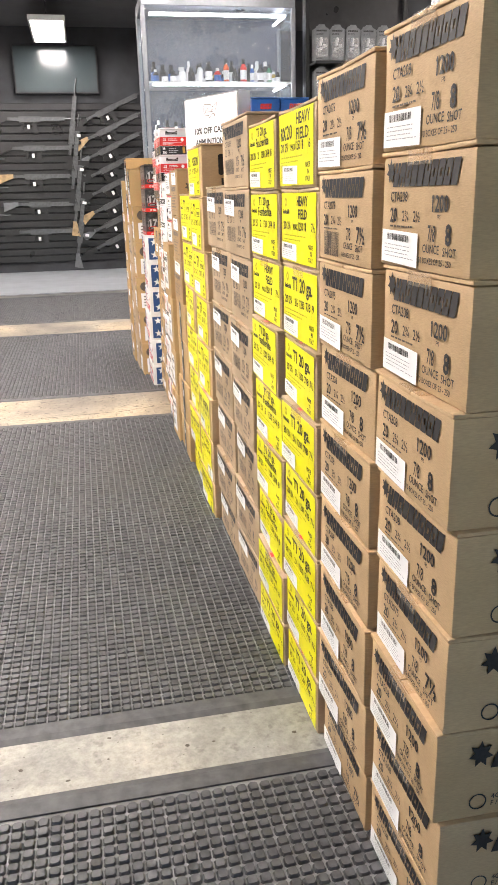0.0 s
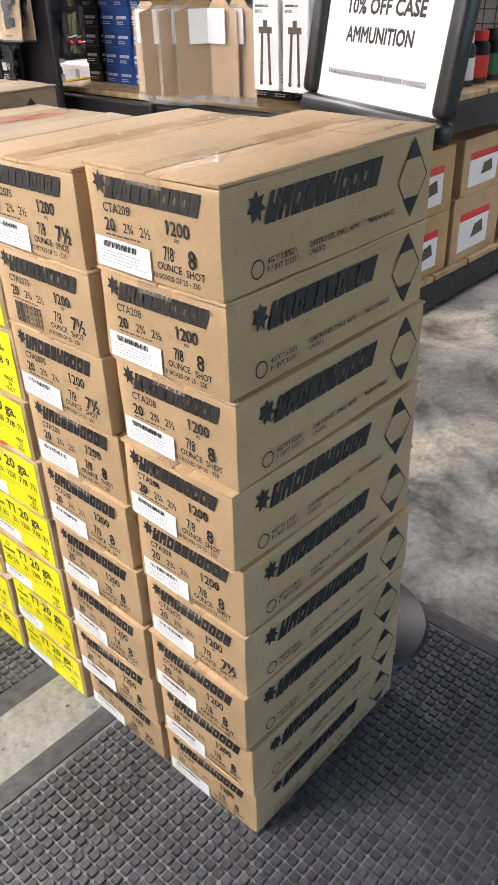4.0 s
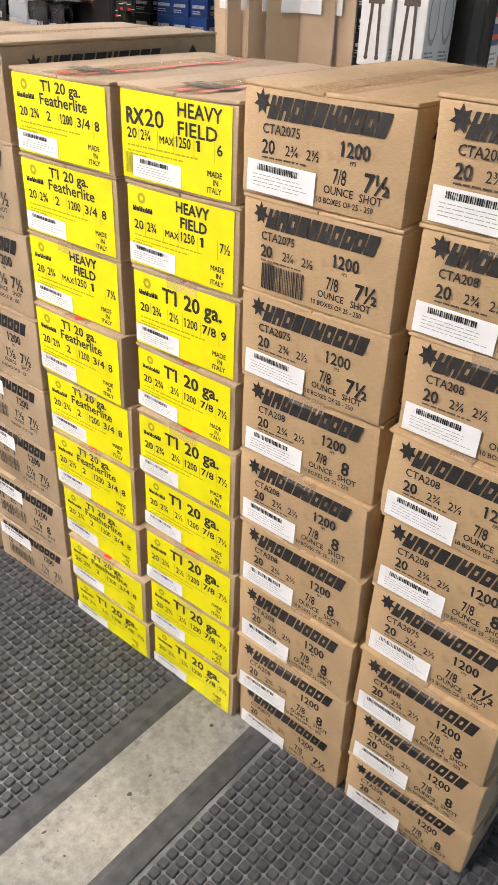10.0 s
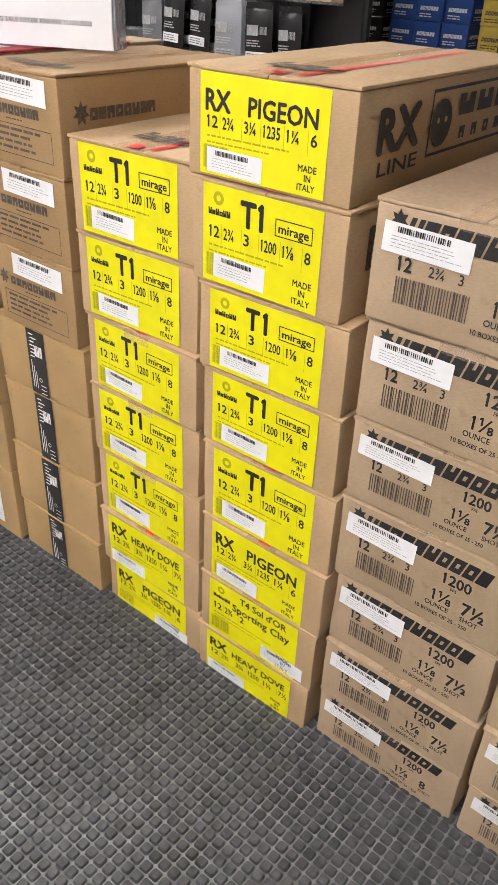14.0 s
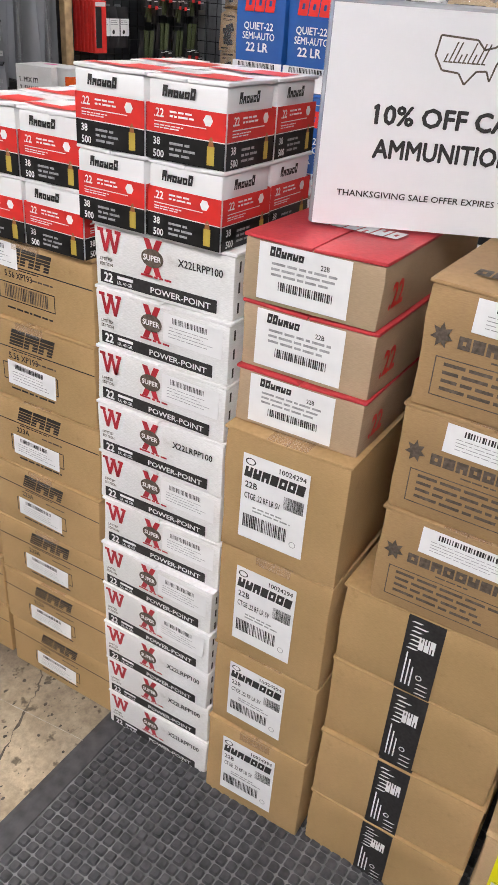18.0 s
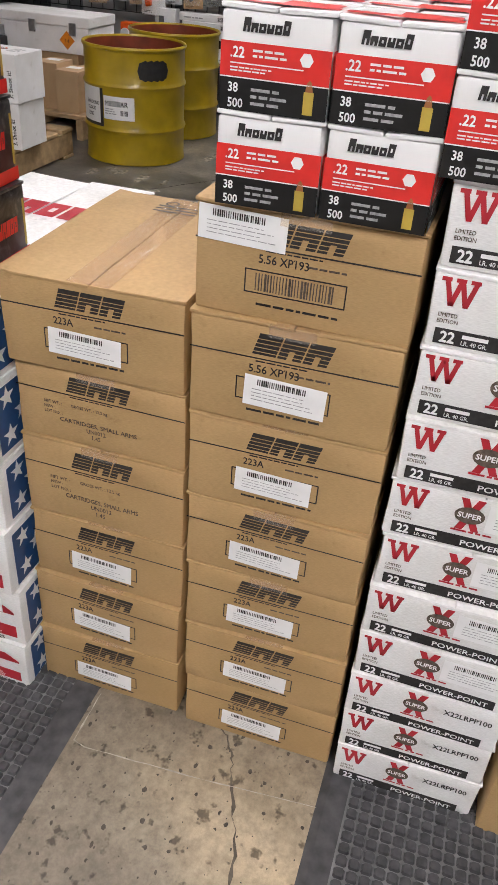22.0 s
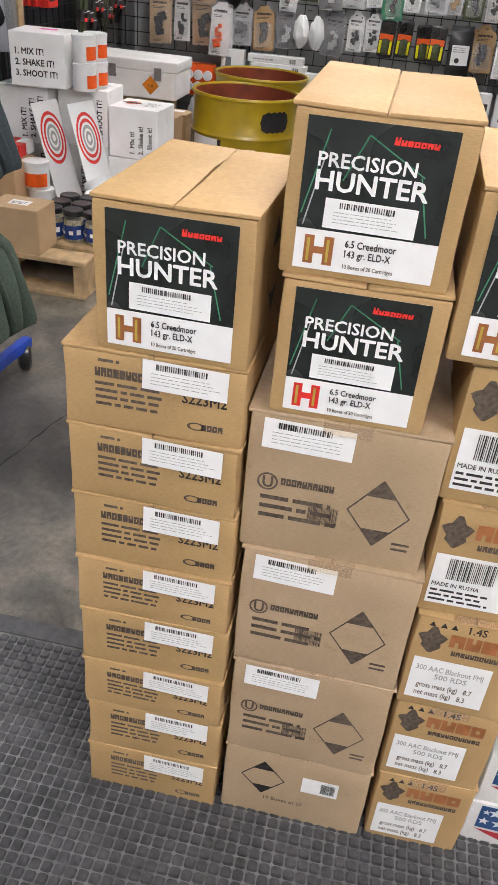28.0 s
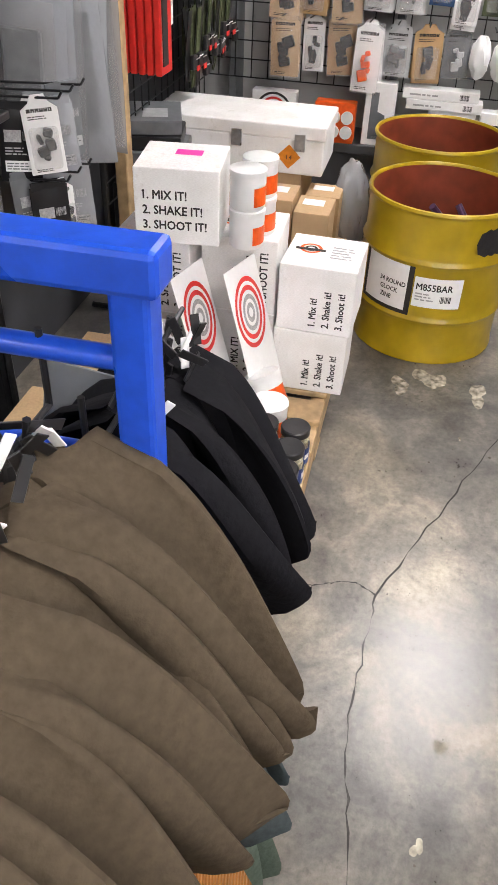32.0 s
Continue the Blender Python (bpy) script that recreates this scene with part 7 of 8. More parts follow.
def mix_box(m, upright, lower, lab, d=0.20, w=0.20, h=0.185):
    ob = thing("target_kit_box", m, lab, "box", "white kit boxes")
    part("box", soft_box(0, d, -w / 2, w / 2, 0, h, 0.003, 2), WHITEBOARD, ob)
    lines = ("1. Mix it!", "2. Shake it!", "3. Shoot it!") if lower else ("1. MIX IT!", "2. SHAKE IT!", "3. SHOOT IT!")
    f = Face(w, h)
    for i, s in enumerate(lines):
        if upright:
            f.text(s, w * 0.10, h * (0.60 - 0.20 * i), h * 0.115, INK, None, 0.014)
        else:
            f.text(s, w * (0.52 + 0.18 * i), h * 0.10, h * 0.10, INK, None, 0.014, turn=90)
    t = Face(w, d)
    t.disc(w * 0.3, d * 0.55, 0.03, ORANGE, r0=0.022, lift=0.001)
    t.disc(w * 0.3, d * 0.55, 0.017, INK, r0=0.010, lift=0.001)
    t.rect(w * 0.10, d * 0.48, w * 0.4, 0.014, INK, lift=0.0014)
    t.fine(w * 0.58, d * 0.3, w * 0.34, d * 0.4, 5, GREYINK, 3, lift=0.001)
    if upright:
        t = Face(w, d)
        t.rect(w * 0.40, d * 0.52, w * 0.32, d * 0.20, plain("pink_sticker", (0.85, 0.06, 0.42), 0.5, grain=0.03), "sticker", 0.001)
    for p, face in ((on_front(w), f), (on_top(w, h), t)):
        for name, me in face.meshes():
            part(name, me, None, ob, "pink price sticker" if name == "sticker" else "", p)
    return ob


Z0 = 0.135
mix_box(pose(2.58, 4.925, Z0), False, True, "white kit box with sideways black lettering, lowest of two")
mix_box(pose(2.58, 4.92, Z0 + 0.187, 0, 0, -2), False, True, "white kit box with a round target mark on its lid")
for k in range(2):
    mix_box(pose(2.60, 5.13, Z0 + 0.2085 * k, 0, 0, 2), False, False, "white kit box with sideways black capitals", h=0.2075)
    mix_box(pose(2.54, 5.345, Z0 + 0.2085 * k, 0, 0, 0), False, False, "white kit box with sideways black capitals", h=0.2075)
mix_box(pose(2.515, 5.268, Z0 + 0.4175, 0, 0, 7), True, False, "white kit box with black capitals and a pink sticker", w=0.208)


def tub_of(m, r=0.047, h=0.10, lab="white tub with an orange label"):
    ob = thing("target_tub", m, lab, "tub", "white and orange tubs")
    part("body", lathe([(0, 0), (r - 0.003, 0), (r, 0.004), (r, h - 0.016), (r - 0.002, h - 0.014)], 24), WHITEPLASTIC, ob, smooth=True)
    part("lid", lathe([(r + 0.001, h - 0.016), (r + 0.002, h - 0.012), (r + 0.002, h - 0.002), (r - 0.002, h), (0, h)], 24), WHITEPLASTIC, ob, smooth=True)
    bm = bmesh.new()
    ring = [2 * math.pi * (0.32 + 0.36 * i / 12) for i in range(13)]
    va = [bm.verts.new(((r + 0.0008) * math.cos(a), (r + 0.0008) * math.sin(a), 0.012)) for a in ring]
    vb = [bm.verts.new(((r + 0.0008) * math.cos(a), (r + 0.0008) * math.sin(a), h * 0.60)) for a in ring]
    for i in range(12):
        bm.faces.new((va[i], va[i + 1], vb[i + 1], vb[i]))
    part("label", bm, ORANGE, ob, "orange label")
    return ob


for k in range(2):
    for j in range(2):
        tub_of(pose(2.565 + 0.092 * j, 5.105 - 0.01 * j, 0.5535 + 0.096 * k, 0, 0, 98), 0.043, 0.095)
tub_of(pose(2.36, 4.985, Z0 + 0.001, 0, 0, 20))
tub_of(pose(2.33, 5.20, Z0 + 0.001, 0, 0, 0))
tub_of(pose(2.32, 5.21, Z0 + 0.102, 0, 0, 10))
tub_of(pose(2.43, 4.99, Z0 + 0.03, 0, 28, 60))


def target_card(m, lab):
    ob = thing("paper_target", m, lab, "target", "paper targets")
    bm = bmesh.new()
    quad_box(bm, 0, 0.002, -0.075, 0.075, 0, 0.40)
    part("card", bm, PAPER, ob)
    f = Face(0.15, 0.40)
    for i in range(4):
        f.disc(0.075, 0.27, 0.066 - 0.016 * i, RED if i < 2 else GREYINK, r0=0.057 - 0.016 * i, lift=0.0006 + 0.0004 * i, ry=0.095 - 0.023 * i, n=32)
    for name, me in f.meshes():
        part(name, me, None, ob, "", on_front(0.15))
    return ob


target_card(pose(2.43, 5.115, Z0, 0, 17, 76), "white card target with red and black rings, leaning on boxes")
target_card(pose(2.49, 5.00, Z0, 0, 17, 73), "white card target with red and black rings, leaning on boxes")


JARBLUE = plain("jar_label_blue", (0.014, 0.045, 0.22), 0.4, grain=0.1, scale=80, bump=0.02)
JARBITS = plain("brass_bits", (0.68, 0.56, 0.32), 0.45, 0.0, grain=0.45, scale=260, bump=0.6)


def jar(m):
    ob = thing("powder_jar", m, "clear jar with a black lid and blue label", "jar", "jars on the pallet")
    r, h = 0.037, 0.112
    part("contents", lathe([(0, 0.004), (r - 0.003, 0.004), (r - 0.003, h - 0.036), (0, h - 0.034)], 20), JARBITS, ob, "brass-coloured bits")
    g = part("glass", lathe([(0, 0), (r - 0.003, 0), (r, 0.004), (r, h - 0.028), (r - 0.005, h - 0.020), (r - 0.006, h - 0.018)], 20), GLASS, ob, "clear glass jar", smooth=True)
    g.visible_shadow = False
    part("label", lathe([(r + 0.0007, 0.014), (r + 0.0007, h - 0.050)], 20), JARBLUE, ob, "blue label")
    for k in range(8):
        bm = lathe([(r + 0.0012, 0.030), (r + 0.0012, 0.040 + 0.004 * (k % 3))], 60)
        bmesh.ops.delete(bm, geom=[q for q in bm.faces if not (k * 0.75 < math.atan2(q.calc_center_median().y, q.calc_center_median().x) % 6.283 < k * 0.75 + 0.42)], context="FACES")
        part("printing", bm, PAPER, ob)
    part("lid", lathe([(r - 0.003, h - 0.020), (r - 0.001, h - 0.018), (r - 0.001, h - 0.003), (r - 0.004, h), (0, h - 0.001)], 24), DARKPLASTIC, ob, "black screw lid", smooth=True)
    return ob


first_jar = jar(pose(2.10, 4.90, Z0))
for i in range(3):
    for j in range(3):
        if i or j:
            copy_thing(first_jar, pose(2.10 + 0.080 * i, 4.90 + 0.078 * j, Z0, 0, 0, 30 * i))
for k, (x, y, z, d, w, h) in enumerate(((1.905, 5.11, Z0, 0.14, 0.18, 0.15), (1.95, 5.42, Z0, 0.22, 0.22, 0.17), (2.20, 5.36, Z0, 0.2, 0.24, 0.2))):
    ob = thing("kraft_box", pose(x, y, z), "plain kraft box with a small white label", "box", "kraft boxes on the pallet")
    part("box", soft_box(0, d, -w / 2, w / 2, 0, h, 0.003, 2), KRAFT, ob)
    f = Face(w, d)
    f.rect(w * 0.3, d * 0.3, w * 0.4, d * 0.35, PAPER, "label", 0.001)
    f.fine(w * 0.33, d * 0.35, w * 0.3, d * 0.2, 3, INKSOFT, 2, lift=0.0014)
    for name, me in f.meshes():
        part(name, me, None, ob, "", on_top(w, h))
for k in range(6):
    ob = thing("small_red_box", pose(2.24 + 0.07 * (k % 3), 5.29 + 0.05 * (k // 3), Z0 + 0.201), "small red and white retail box", "box", "small red boxes")
    part("box", soft_box(0, 0.06, -0.022, 0.022, 0, 0.045, 0.002, 1), RED if k % 2 else PAPER, ob)

# the white crate and the kraft boxes further back
low = thing("pallet", pose(0, 0, 0), "second raw pine pallet under a white crate", "pallet")
for i in range(5):
    part("deck_board", soft_box(3.36 + 0.15 * i, 3.46 + 0.15 * i, 4.95, 5.72, 0.10, 0.12, 0.003, 1), WOOD, low)
for y in (4.96, 5.32, 5.68):
    part("stringer", soft_box(3.36, 4.06, y, y + 0.04, 0.0, 0.10, 0.003, 1), WOOD, low)
for k, (x, y, z, d, w, h) in enumerate(((3.40, 5.06, 0.12, 0.17, 0.13, 0.20), (3.44, 5.20, 0.12, 0.17, 0.13, 0.22), (3.40, 5.36, 0.12, 0.2, 0.15, 0.21), (3.60, 5.05, 0.12, 0.14, 0.13, 0.19), (3.70, 5.40, 0.12, 0.3, 0.50, 0.23))):
    ob = thing("kraft_box", pose(x, y, z), "plain kraft box with a white label on its lid", "box", "kraft boxes by the crate")
    part("box", soft_box(0, d, -w / 2, w / 2, 0, h, 0.003, 2), KRAFT, ob)
    f = Face(w, d)
    f.rect(w * 0.15, d * 0.45, w * 0.6, d * 0.35, PAPER, "label", 0.001)
    for name, me in f.meshes():
        part(name, me, None, ob, "", on_top(w, h))
HAZARD = plain("hazard_orange", (0.78, 0.25, 0.012), 0.45, grain=0.08, scale=60, bump=0.02)
crate = thing("white_crate", pose(3.68, 5.40, 0.352), "long white crate with an orange hazard diamond and clasps", "crate")
part("body", soft_box(0, 0.30, -0.33, 0.33, 0, 0.13, 0.006, 2), WHITEBOARD, crate)
part("lid", soft_box(-0.006, 0.306, -0.336, 0.336, 0.13, 0.18, 0.006, 2), WHITEBOARD, crate)
for y in (-0.24, 0.0, 0.22):
    part("clasp", soft_box(-0.014, -0.0065, y - 0.02, y + 0.02, 0.09, 0.15, 0.002, 1), STEEL, crate, "steel clasp")
f = Face(0.66, 0.13)
f.poly([(0.485, 0.065), (0.53, 0.11), (0.575, 0.065), (0.53, 0.02)], HAZARD)
f.text("1.4", 0.520, 0.055, 0.016, INK, None, 0, lift=0.0013)
for name, me in f.meshes():
    part(name, me, None, crate, "orange hazard diamond", on_front(0.66))
sack = thing("plastic_sack", pose(3.78, 4.96, 0.0), "crumpled clear plastic sack standing on the floor", "sack")
bm = bmesh.new()
bmesh.ops.create_icosphere(bm, subdivisions=4, radius=1)
for v in bm.verts:
    n = 1 + 0.22 * noise.noise(v.co * 2.4) + 0.12 * noise.noise(v.co * 6)
    v.co = Vector((v.co.x * 0.09 * n, v.co.y * 0.075 * n, 0.20 + v.co.z * 0.20 * (1 + 0.1 * noise.noise(v.co * 4))))
    v.co.z = max(v.co.z, 0.001)
part("film", bm, FROST, sack, smooth=True)

# ---- north side: grid panel, wooden post, hanging film bags, peg shelves, glass case ----
ND = 5.73
grid_panel("wire_grid_north", -4.40, -3.16, 0.35, 2.3, pose(0, ND, 0, 0, 0, 90), "black wire grid panel hung with boxed parts and slings")
bm = soft_box(3.13, 3.19, ND - 0.10, ND - 0.06, 0.0, 2.3, 0.003, 1)
solid("post_1", bm, WOOD, "raw pine post beside the wire grid")
for k in range(3):
    pack("red", pose(3.33, ND - 0.02, 1.01 + 0.29 * k, 0, 0, 88))
for i in range(6):
    for z in (0.98, 1.30):
        pack("black" if i % 2 else "grey", pose(3.46 + 0.09 * (i // 2), ND - 0.04 - 0.03 * (i % 2), z, 0, 0, 90 + random.uniform(-10, 10)))
for i in range(4):
    for z in (0.86, 1.18):
        pack("strap", pose(3.84 + 0.15 * i, ND - 0.08, z + 0.04 * (i % 2), 0, 0, 90 + random.uniform(-14, 14)))
for k in range(4):
    ob = thing("flat_case", pose(3.4 + 0.02 * k, 5.66, 0.36 + 0.05 * k, 0, 0, 6 * k), "flat dark gear box with a pale label", "box", "flat dark boxes")
    part("box", soft_box(0, 0.26, -0.11, 0.11, 0, 0.048, 0.003, 1), (DARKPLASTIC, GREYPLASTIC)[k % 2], ob)
    part("label", soft_box(0.05, 0.16, -0.06, 0.03, 0.0485, 0.049, 0.0002, 1), LIGHTPLASTIC, ob)
bm = soft_box(3.36, 3.70, 5.53, 5.78, 0.0, 0.36, 0.004, 1)
solid("low_stand", bm, DARKPLASTIC, "low dark stand under the flat boxes", "stand", "thing")
stand = thing("garment_rail", pose(0, 0, 0), "black steel rail hung with film-wrapped goods", "rail")
for z in (1.08, 1.55):
    bm = bmesh.new()
    tube(bm, (2.35, 5.70, z), (3.12, 5.70, z), 0.009, 8)
    part("rail", bm, BLACKSTEEL, stand)
for x in (2.36, 3.10):
    bm = bmesh.new()
    tube(bm, (x, 5.70, 0.0), (x, 5.70, 1.7), 0.011, 8)
    tube(bm, (x, 5.52, 0.01), (x, 5.78, 0.01), 0.01, 8)
    part("leg", bm, BLACKSTEEL, stand)
rnd = random.Random(8)
for z, n in ((1.07, 11), (1.54, 11)):
    for i in range(n):
        x = 2.42 + 0.062 * i
        if z < 1.2 and i < 3:
            for zz in (0.88, 0.70):
                for d in range(2):
                    pack(("pouch_dark", "white2", "pouch_clear", "pouch_grey")[(i + d + int(zz * 10)) % 4], pose(x, 5.60 - 0.05 * d, zz + rnd.uniform(-0.02, 0.02), rnd.uniform(-4, 4), 0, rnd.uniform(20, 70)))
            for zz in (0.885, 0.705):
                bm = bmesh.new()
                tube(bm, (x, 5.70, zz), (x, 5.50, zz + 0.01), 0.003, 6)
                tube(bm, (x, 5.50, zz + 0.01), (x, 5.49, zz + 0.025), 0.003, 6)
                solid("peg", bm, BLACKSTEEL, "thin black display peg on the rail", "peg", "thing", group="pegs")
            continue
        ob = thing("film_bag", pose(x, 5.66, z - 0.02, rnd.uniform(-4, 4), 0, rnd.uniform(-20, 20)), "long grey film garment bag hanging from the rail", "garment bag", "film bags")
        part("film", bag(0.17, 0.42 + rnd.uniform(-0.04, 0.05), 0.05, 20 + i), FROST if i % 3 else CLEAR, ob, smooth=True)
        part("goods", soft_box(-0.008, 0.008, -0.05, 0.05, -0.36, -0.06, 0.005, 1), (GREYPLASTIC, DARKPLASTIC, LIGHTPLASTIC)[i % 3], ob)
        bm = bmesh.new()
        tube(bm, (0, 0.04, 0.018), (0, -0.09, 0.018), 0.0025, 5)
        part("hook", bm, BLACKSTEEL, ob)
shelf = thing("peg_shelf", pose(0, 0, 0), "black slotted display shelving full of clear cases", "display shelf")
bm = bmesh.new()
quad_box(bm, 1.62, 2.36, ND + 0.02, ND + 0.06, 0, 2.2)
part("back_panel", bm, DARKPLASTIC, shelf)
for x in (1.62, 2.33):
    part("upright", soft_box(x, x + 0.03, ND - 0.02, ND + 0.02, 0, 2.2, 0.002, 1), BLACKSTEEL, shelf)
for z in (0.62, 0.90, 1.16, 1.42, 1.68):
    part("shelf_lip", soft_box(1.65, 2.33, ND - 0.16, ND + 0.02, z - 0.03, z - 0.012, 0.003, 1), BLACKSTEEL, shelf)
for z in (0.90, 1.16, 1.42, 1.68, 1.94):
    for i in range(6):
        for d in range(2):
            pack("clearcase", pose(1.71 + 0.112 * i, ND - 0.10 + 0.05 * d, z - 0.05, 0, 0, 90 + random.uniform(-3, 3)))
bm = bmesh.new()
quad_box(bm, 2.40, EAST, ND + 0.10, ND + 0.16, 0, CEIL)
solid("partition_1", bm, DARKWALL, "dark partition behind the hanging goods")

case = thing("display_case", pose(0, 0, 0), "tall lit glass display case in a grey metal frame", "display case")
CX0, CX1, CY0, CY1, CH = 0.50, 1.56, 5.75, 6.20, 2.02
CASEMETAL = plain("grey_case_metal", (0.30, 0.31, 0.34), 0.35, 0.6, grain=0.05)
for x in (CX0, CX1 - 0.03):
    for y in (CY0, CY1 - 0.03):
        part("post", soft_box(x, x + 0.03, y, y + 0.03, 0.0, CH, 0.004, 1), CASEMETAL, case)
part("base", soft_box(CX0 + 0.002, CX1 - 0.002, CY0 + 0.002, CY1 - 0.002, 0, 0.3, 0.004, 1), CASEMETAL, case)
part("top", soft_box(CX0 + 0.002, CX1 - 0.002, CY0 + 0.002, CY1 - 0.002, CH, CH + 0.07, 0.004, 1), CASEMETAL, case)
for x0, x1, y0, y1 in ((CX0 + 0.03, CX1 - 0.03, CY0 + 0.01, CY0 + 0.015), (CX0 + 0.01, CX0 + 0.015, CY0 + 0.03, CY1 - 0.03), (CX1 - 0.015, CX1 - 0.01, CY0 + 0.03, CY1 - 0.03)):
    bm = bmesh.new()
    quad_box(bm, x0, x1, y0, y1, 0.3, CH)
    p = part("pane", bm, GLASS, case, "clear glass")
    p.visible_shadow = False
bm = bmesh.new()
quad_box(bm, CX0 + 0.03, CX1 - 0.03, CY1 - 0.02, CY1 - 0.015, 0.3, CH)
part("back_panel", bm, plain("case_back", (0.10, 0.11, 0.15), 0.3, grain=0.05), case)
rnd = random.Random(4)
for k, z in enumerate((0.62, 0.95, 1.16, 1.55)):
    part("shelf", soft_box(CX0 + 0.03, CX1 - 0.03, CY0 + 0.02, CY1 - 0.025, z, z + 0.012, 0.002, 1), WHITEPLASTIC, case, "white lit shelf")
    part("light_strip", soft_box(CX0 + 0.06, CX1 - 0.06, CY0 + 0.05, CY0 + 0.07, z - 0.012, z - 0.001, 0.002, 1), LEDSTRIP, case, "glowing led strip")
part("light_strip", soft_box(CX0 + 0.06, CX1 - 0.06, CY0 + 0.05, CY0 + 0.07, CH - 0.05, CH - 0.03, 0.002, 1), LEDSTRIP, case, "glowing led strip")
for z in (0.94, 1.15, 1.54, CH - 0.04):
    part("light_strip", soft_box(CX1 - 0.07, CX1 - 0.05, CY0 + 0.08, CY1 - 0.05, z, z + 0.01, 0.002, 1), LEDSTRIP, case, "glowing led strip")
BOTTLE = [WHITEPLASTIC, DARKPLASTIC, DARKPLASTIC, BLUE, RED, GREEN, ORANGE, BRASS]
for k, z in enumerate((0.632, 0.962, 1.172, 1.562)):
    for i in range(15):
        for j in range(2):
            r, h = rnd.uniform(0.016, 0.026), rnd.uniform(0.07, 0.16)
            ob = thing("cleaning_bottle", pose(CX0 + 0.09 + 0.062 * i, CY0 + 0.12 + 0.12 * j, z), "small bottle of gun oil or cleaner on a lit shelf", "bottle", "bottles in the case")
            c = rnd.choice(BOTTLE if i > 6 else BOTTLE[:3] + [DARKPLASTIC])
            part("body", lathe([(0, 0), (r, 0.002), (r, h * 0.66), (r * 0.5, h * 0.8), (r * 0.5, h * 0.82)], 12), c, ob, smooth=True)
            part("cap", lathe([(r * 0.55, h * 0.8), (r * 0.55, h), (0, h)], 10), rnd.choice((WHITEPLASTIC, DARKPLASTIC, DARKPLASTIC)), ob)
            part("label", lathe([(r + 0.0006, h * 0.15), (r + 0.0006, h * 0.55)], 12), rnd.choice((PAPER, PAPER, DARKPLASTIC, BLUE, PAPER)), ob)

# ---- back wall: screen and racked rifles ----
tv = thing("wall_screen", pose(-0.13, 9.55, 2.165), "flat dark screen on the back wall, switched off", "screen")
part("bezel", soft_box(-0.45, 0.45, -0.03, 0.03, -0.245, 0.245, 0.006, 2), DARKPLASTIC, tv)
part("glass", soft_box(-0.435, 0.435, -0.034, -0.0305, -0.225, 0.23, 0.001, 1), SCREEN, tv)
part("bracket", soft_box(-0.1, 0.1, 0.03, 0.055, -0.1, 0.1, 0.004, 1), BLACKSTEEL, tv)
slat = thing("slat_wall", pose(0, 0, 0), "black slatted display wall behind the rifles", "display wall", kind="structure")
for i in range(22):
    z = 0.12 + 0.078 * i
    part("slat", soft_box(-2.4, 1.0, 9.56, 9.58, z, z + 0.07, 0.004, 1), DARKPLASTIC, slat)


def rifle(m, k):
    ob = thing("rifle", m, "black rifle on the back wall with a white price tag", "rifle", "rifles on the wall")
    bm = bmesh.new()
    quad_box(bm, -0.10, 0.14, -0.015, 0.015, -0.03, 0.03)
    quad_box(bm, 0.14, 0.40, -0.02, 0.02, -0.02, 0.025)
    quad_box(bm, -0.26, -0.10, -0.01, 0.01, -0.012, 0.02)
    part("receiver", bm, GUNSTEEL, ob)
    bm = bmesh.new()
    tube(bm, (0.38, 0, 0.005), (0.58, 0, 0.005), 0.009, 8)
    part("barrel", bm, GUNSTEEL, ob)
    bm = bmesh.new()
    vs = quad_box(bm, -0.38, -0.22, -0.015, 0.015, -0.07, 0.03)
    for v in vs:
        if v.co.x > -0.3 and v.co.z < 0:
            v.co.z = -0.01
    part("stock", bm, (DARKPLASTIC, DARKPLASTIC, WOOD, GREYPLASTIC)[k % 4], ob)
    bm = bmesh.new()
    quad_box(bm, 0.03, 0.085, -0.01, 0.01, -0.16, -0.03, pose(0, 0, 0, 0, -8, 0))
    part("magazine", bm, DARKPLASTIC, ob)
    bm = bmesh.new()
    quad_box(bm, -0.07, -0.035, -0.012, 0.012, -0.12, -0.03, pose(0, 0, 0, 0, 12, 0))
    part("grip", bm, DARKPLASTIC, ob)
    part("tag", soft_box(-0.015, 0.015, -0.022, -0.02, -0.10, -0.055, 0.0005, 1), PAPER, ob, "white price tag")
    return ob


rifles = [rifle(pose(-0.9, 9.52, 1.66, 0, 0, 0), k) for k in range(4)]
for k, r in enumerate(rifles):
    r.matrix_basis = pose(-1.35, 9.52, 1.55 - 0.3 * k)
for i in range(5):
    copy_thing(rifles[i % 4], pose(-0.48 + 0.02 * (i % 2), 9.52, 1.66 - 0.30 * i, 0, 0, 0))
for i in range(8):
    copy_thing(rifles[(i + 1) % 4], pose(0.36, 9.52, 1.74 - 0.2 * i, 0, -24, 0))
for i in range(4):
    copy_thing(rifles[i % 4], pose(-0.02, 9.50, 1.5 - 0.36 * i, 0, -80, 0))

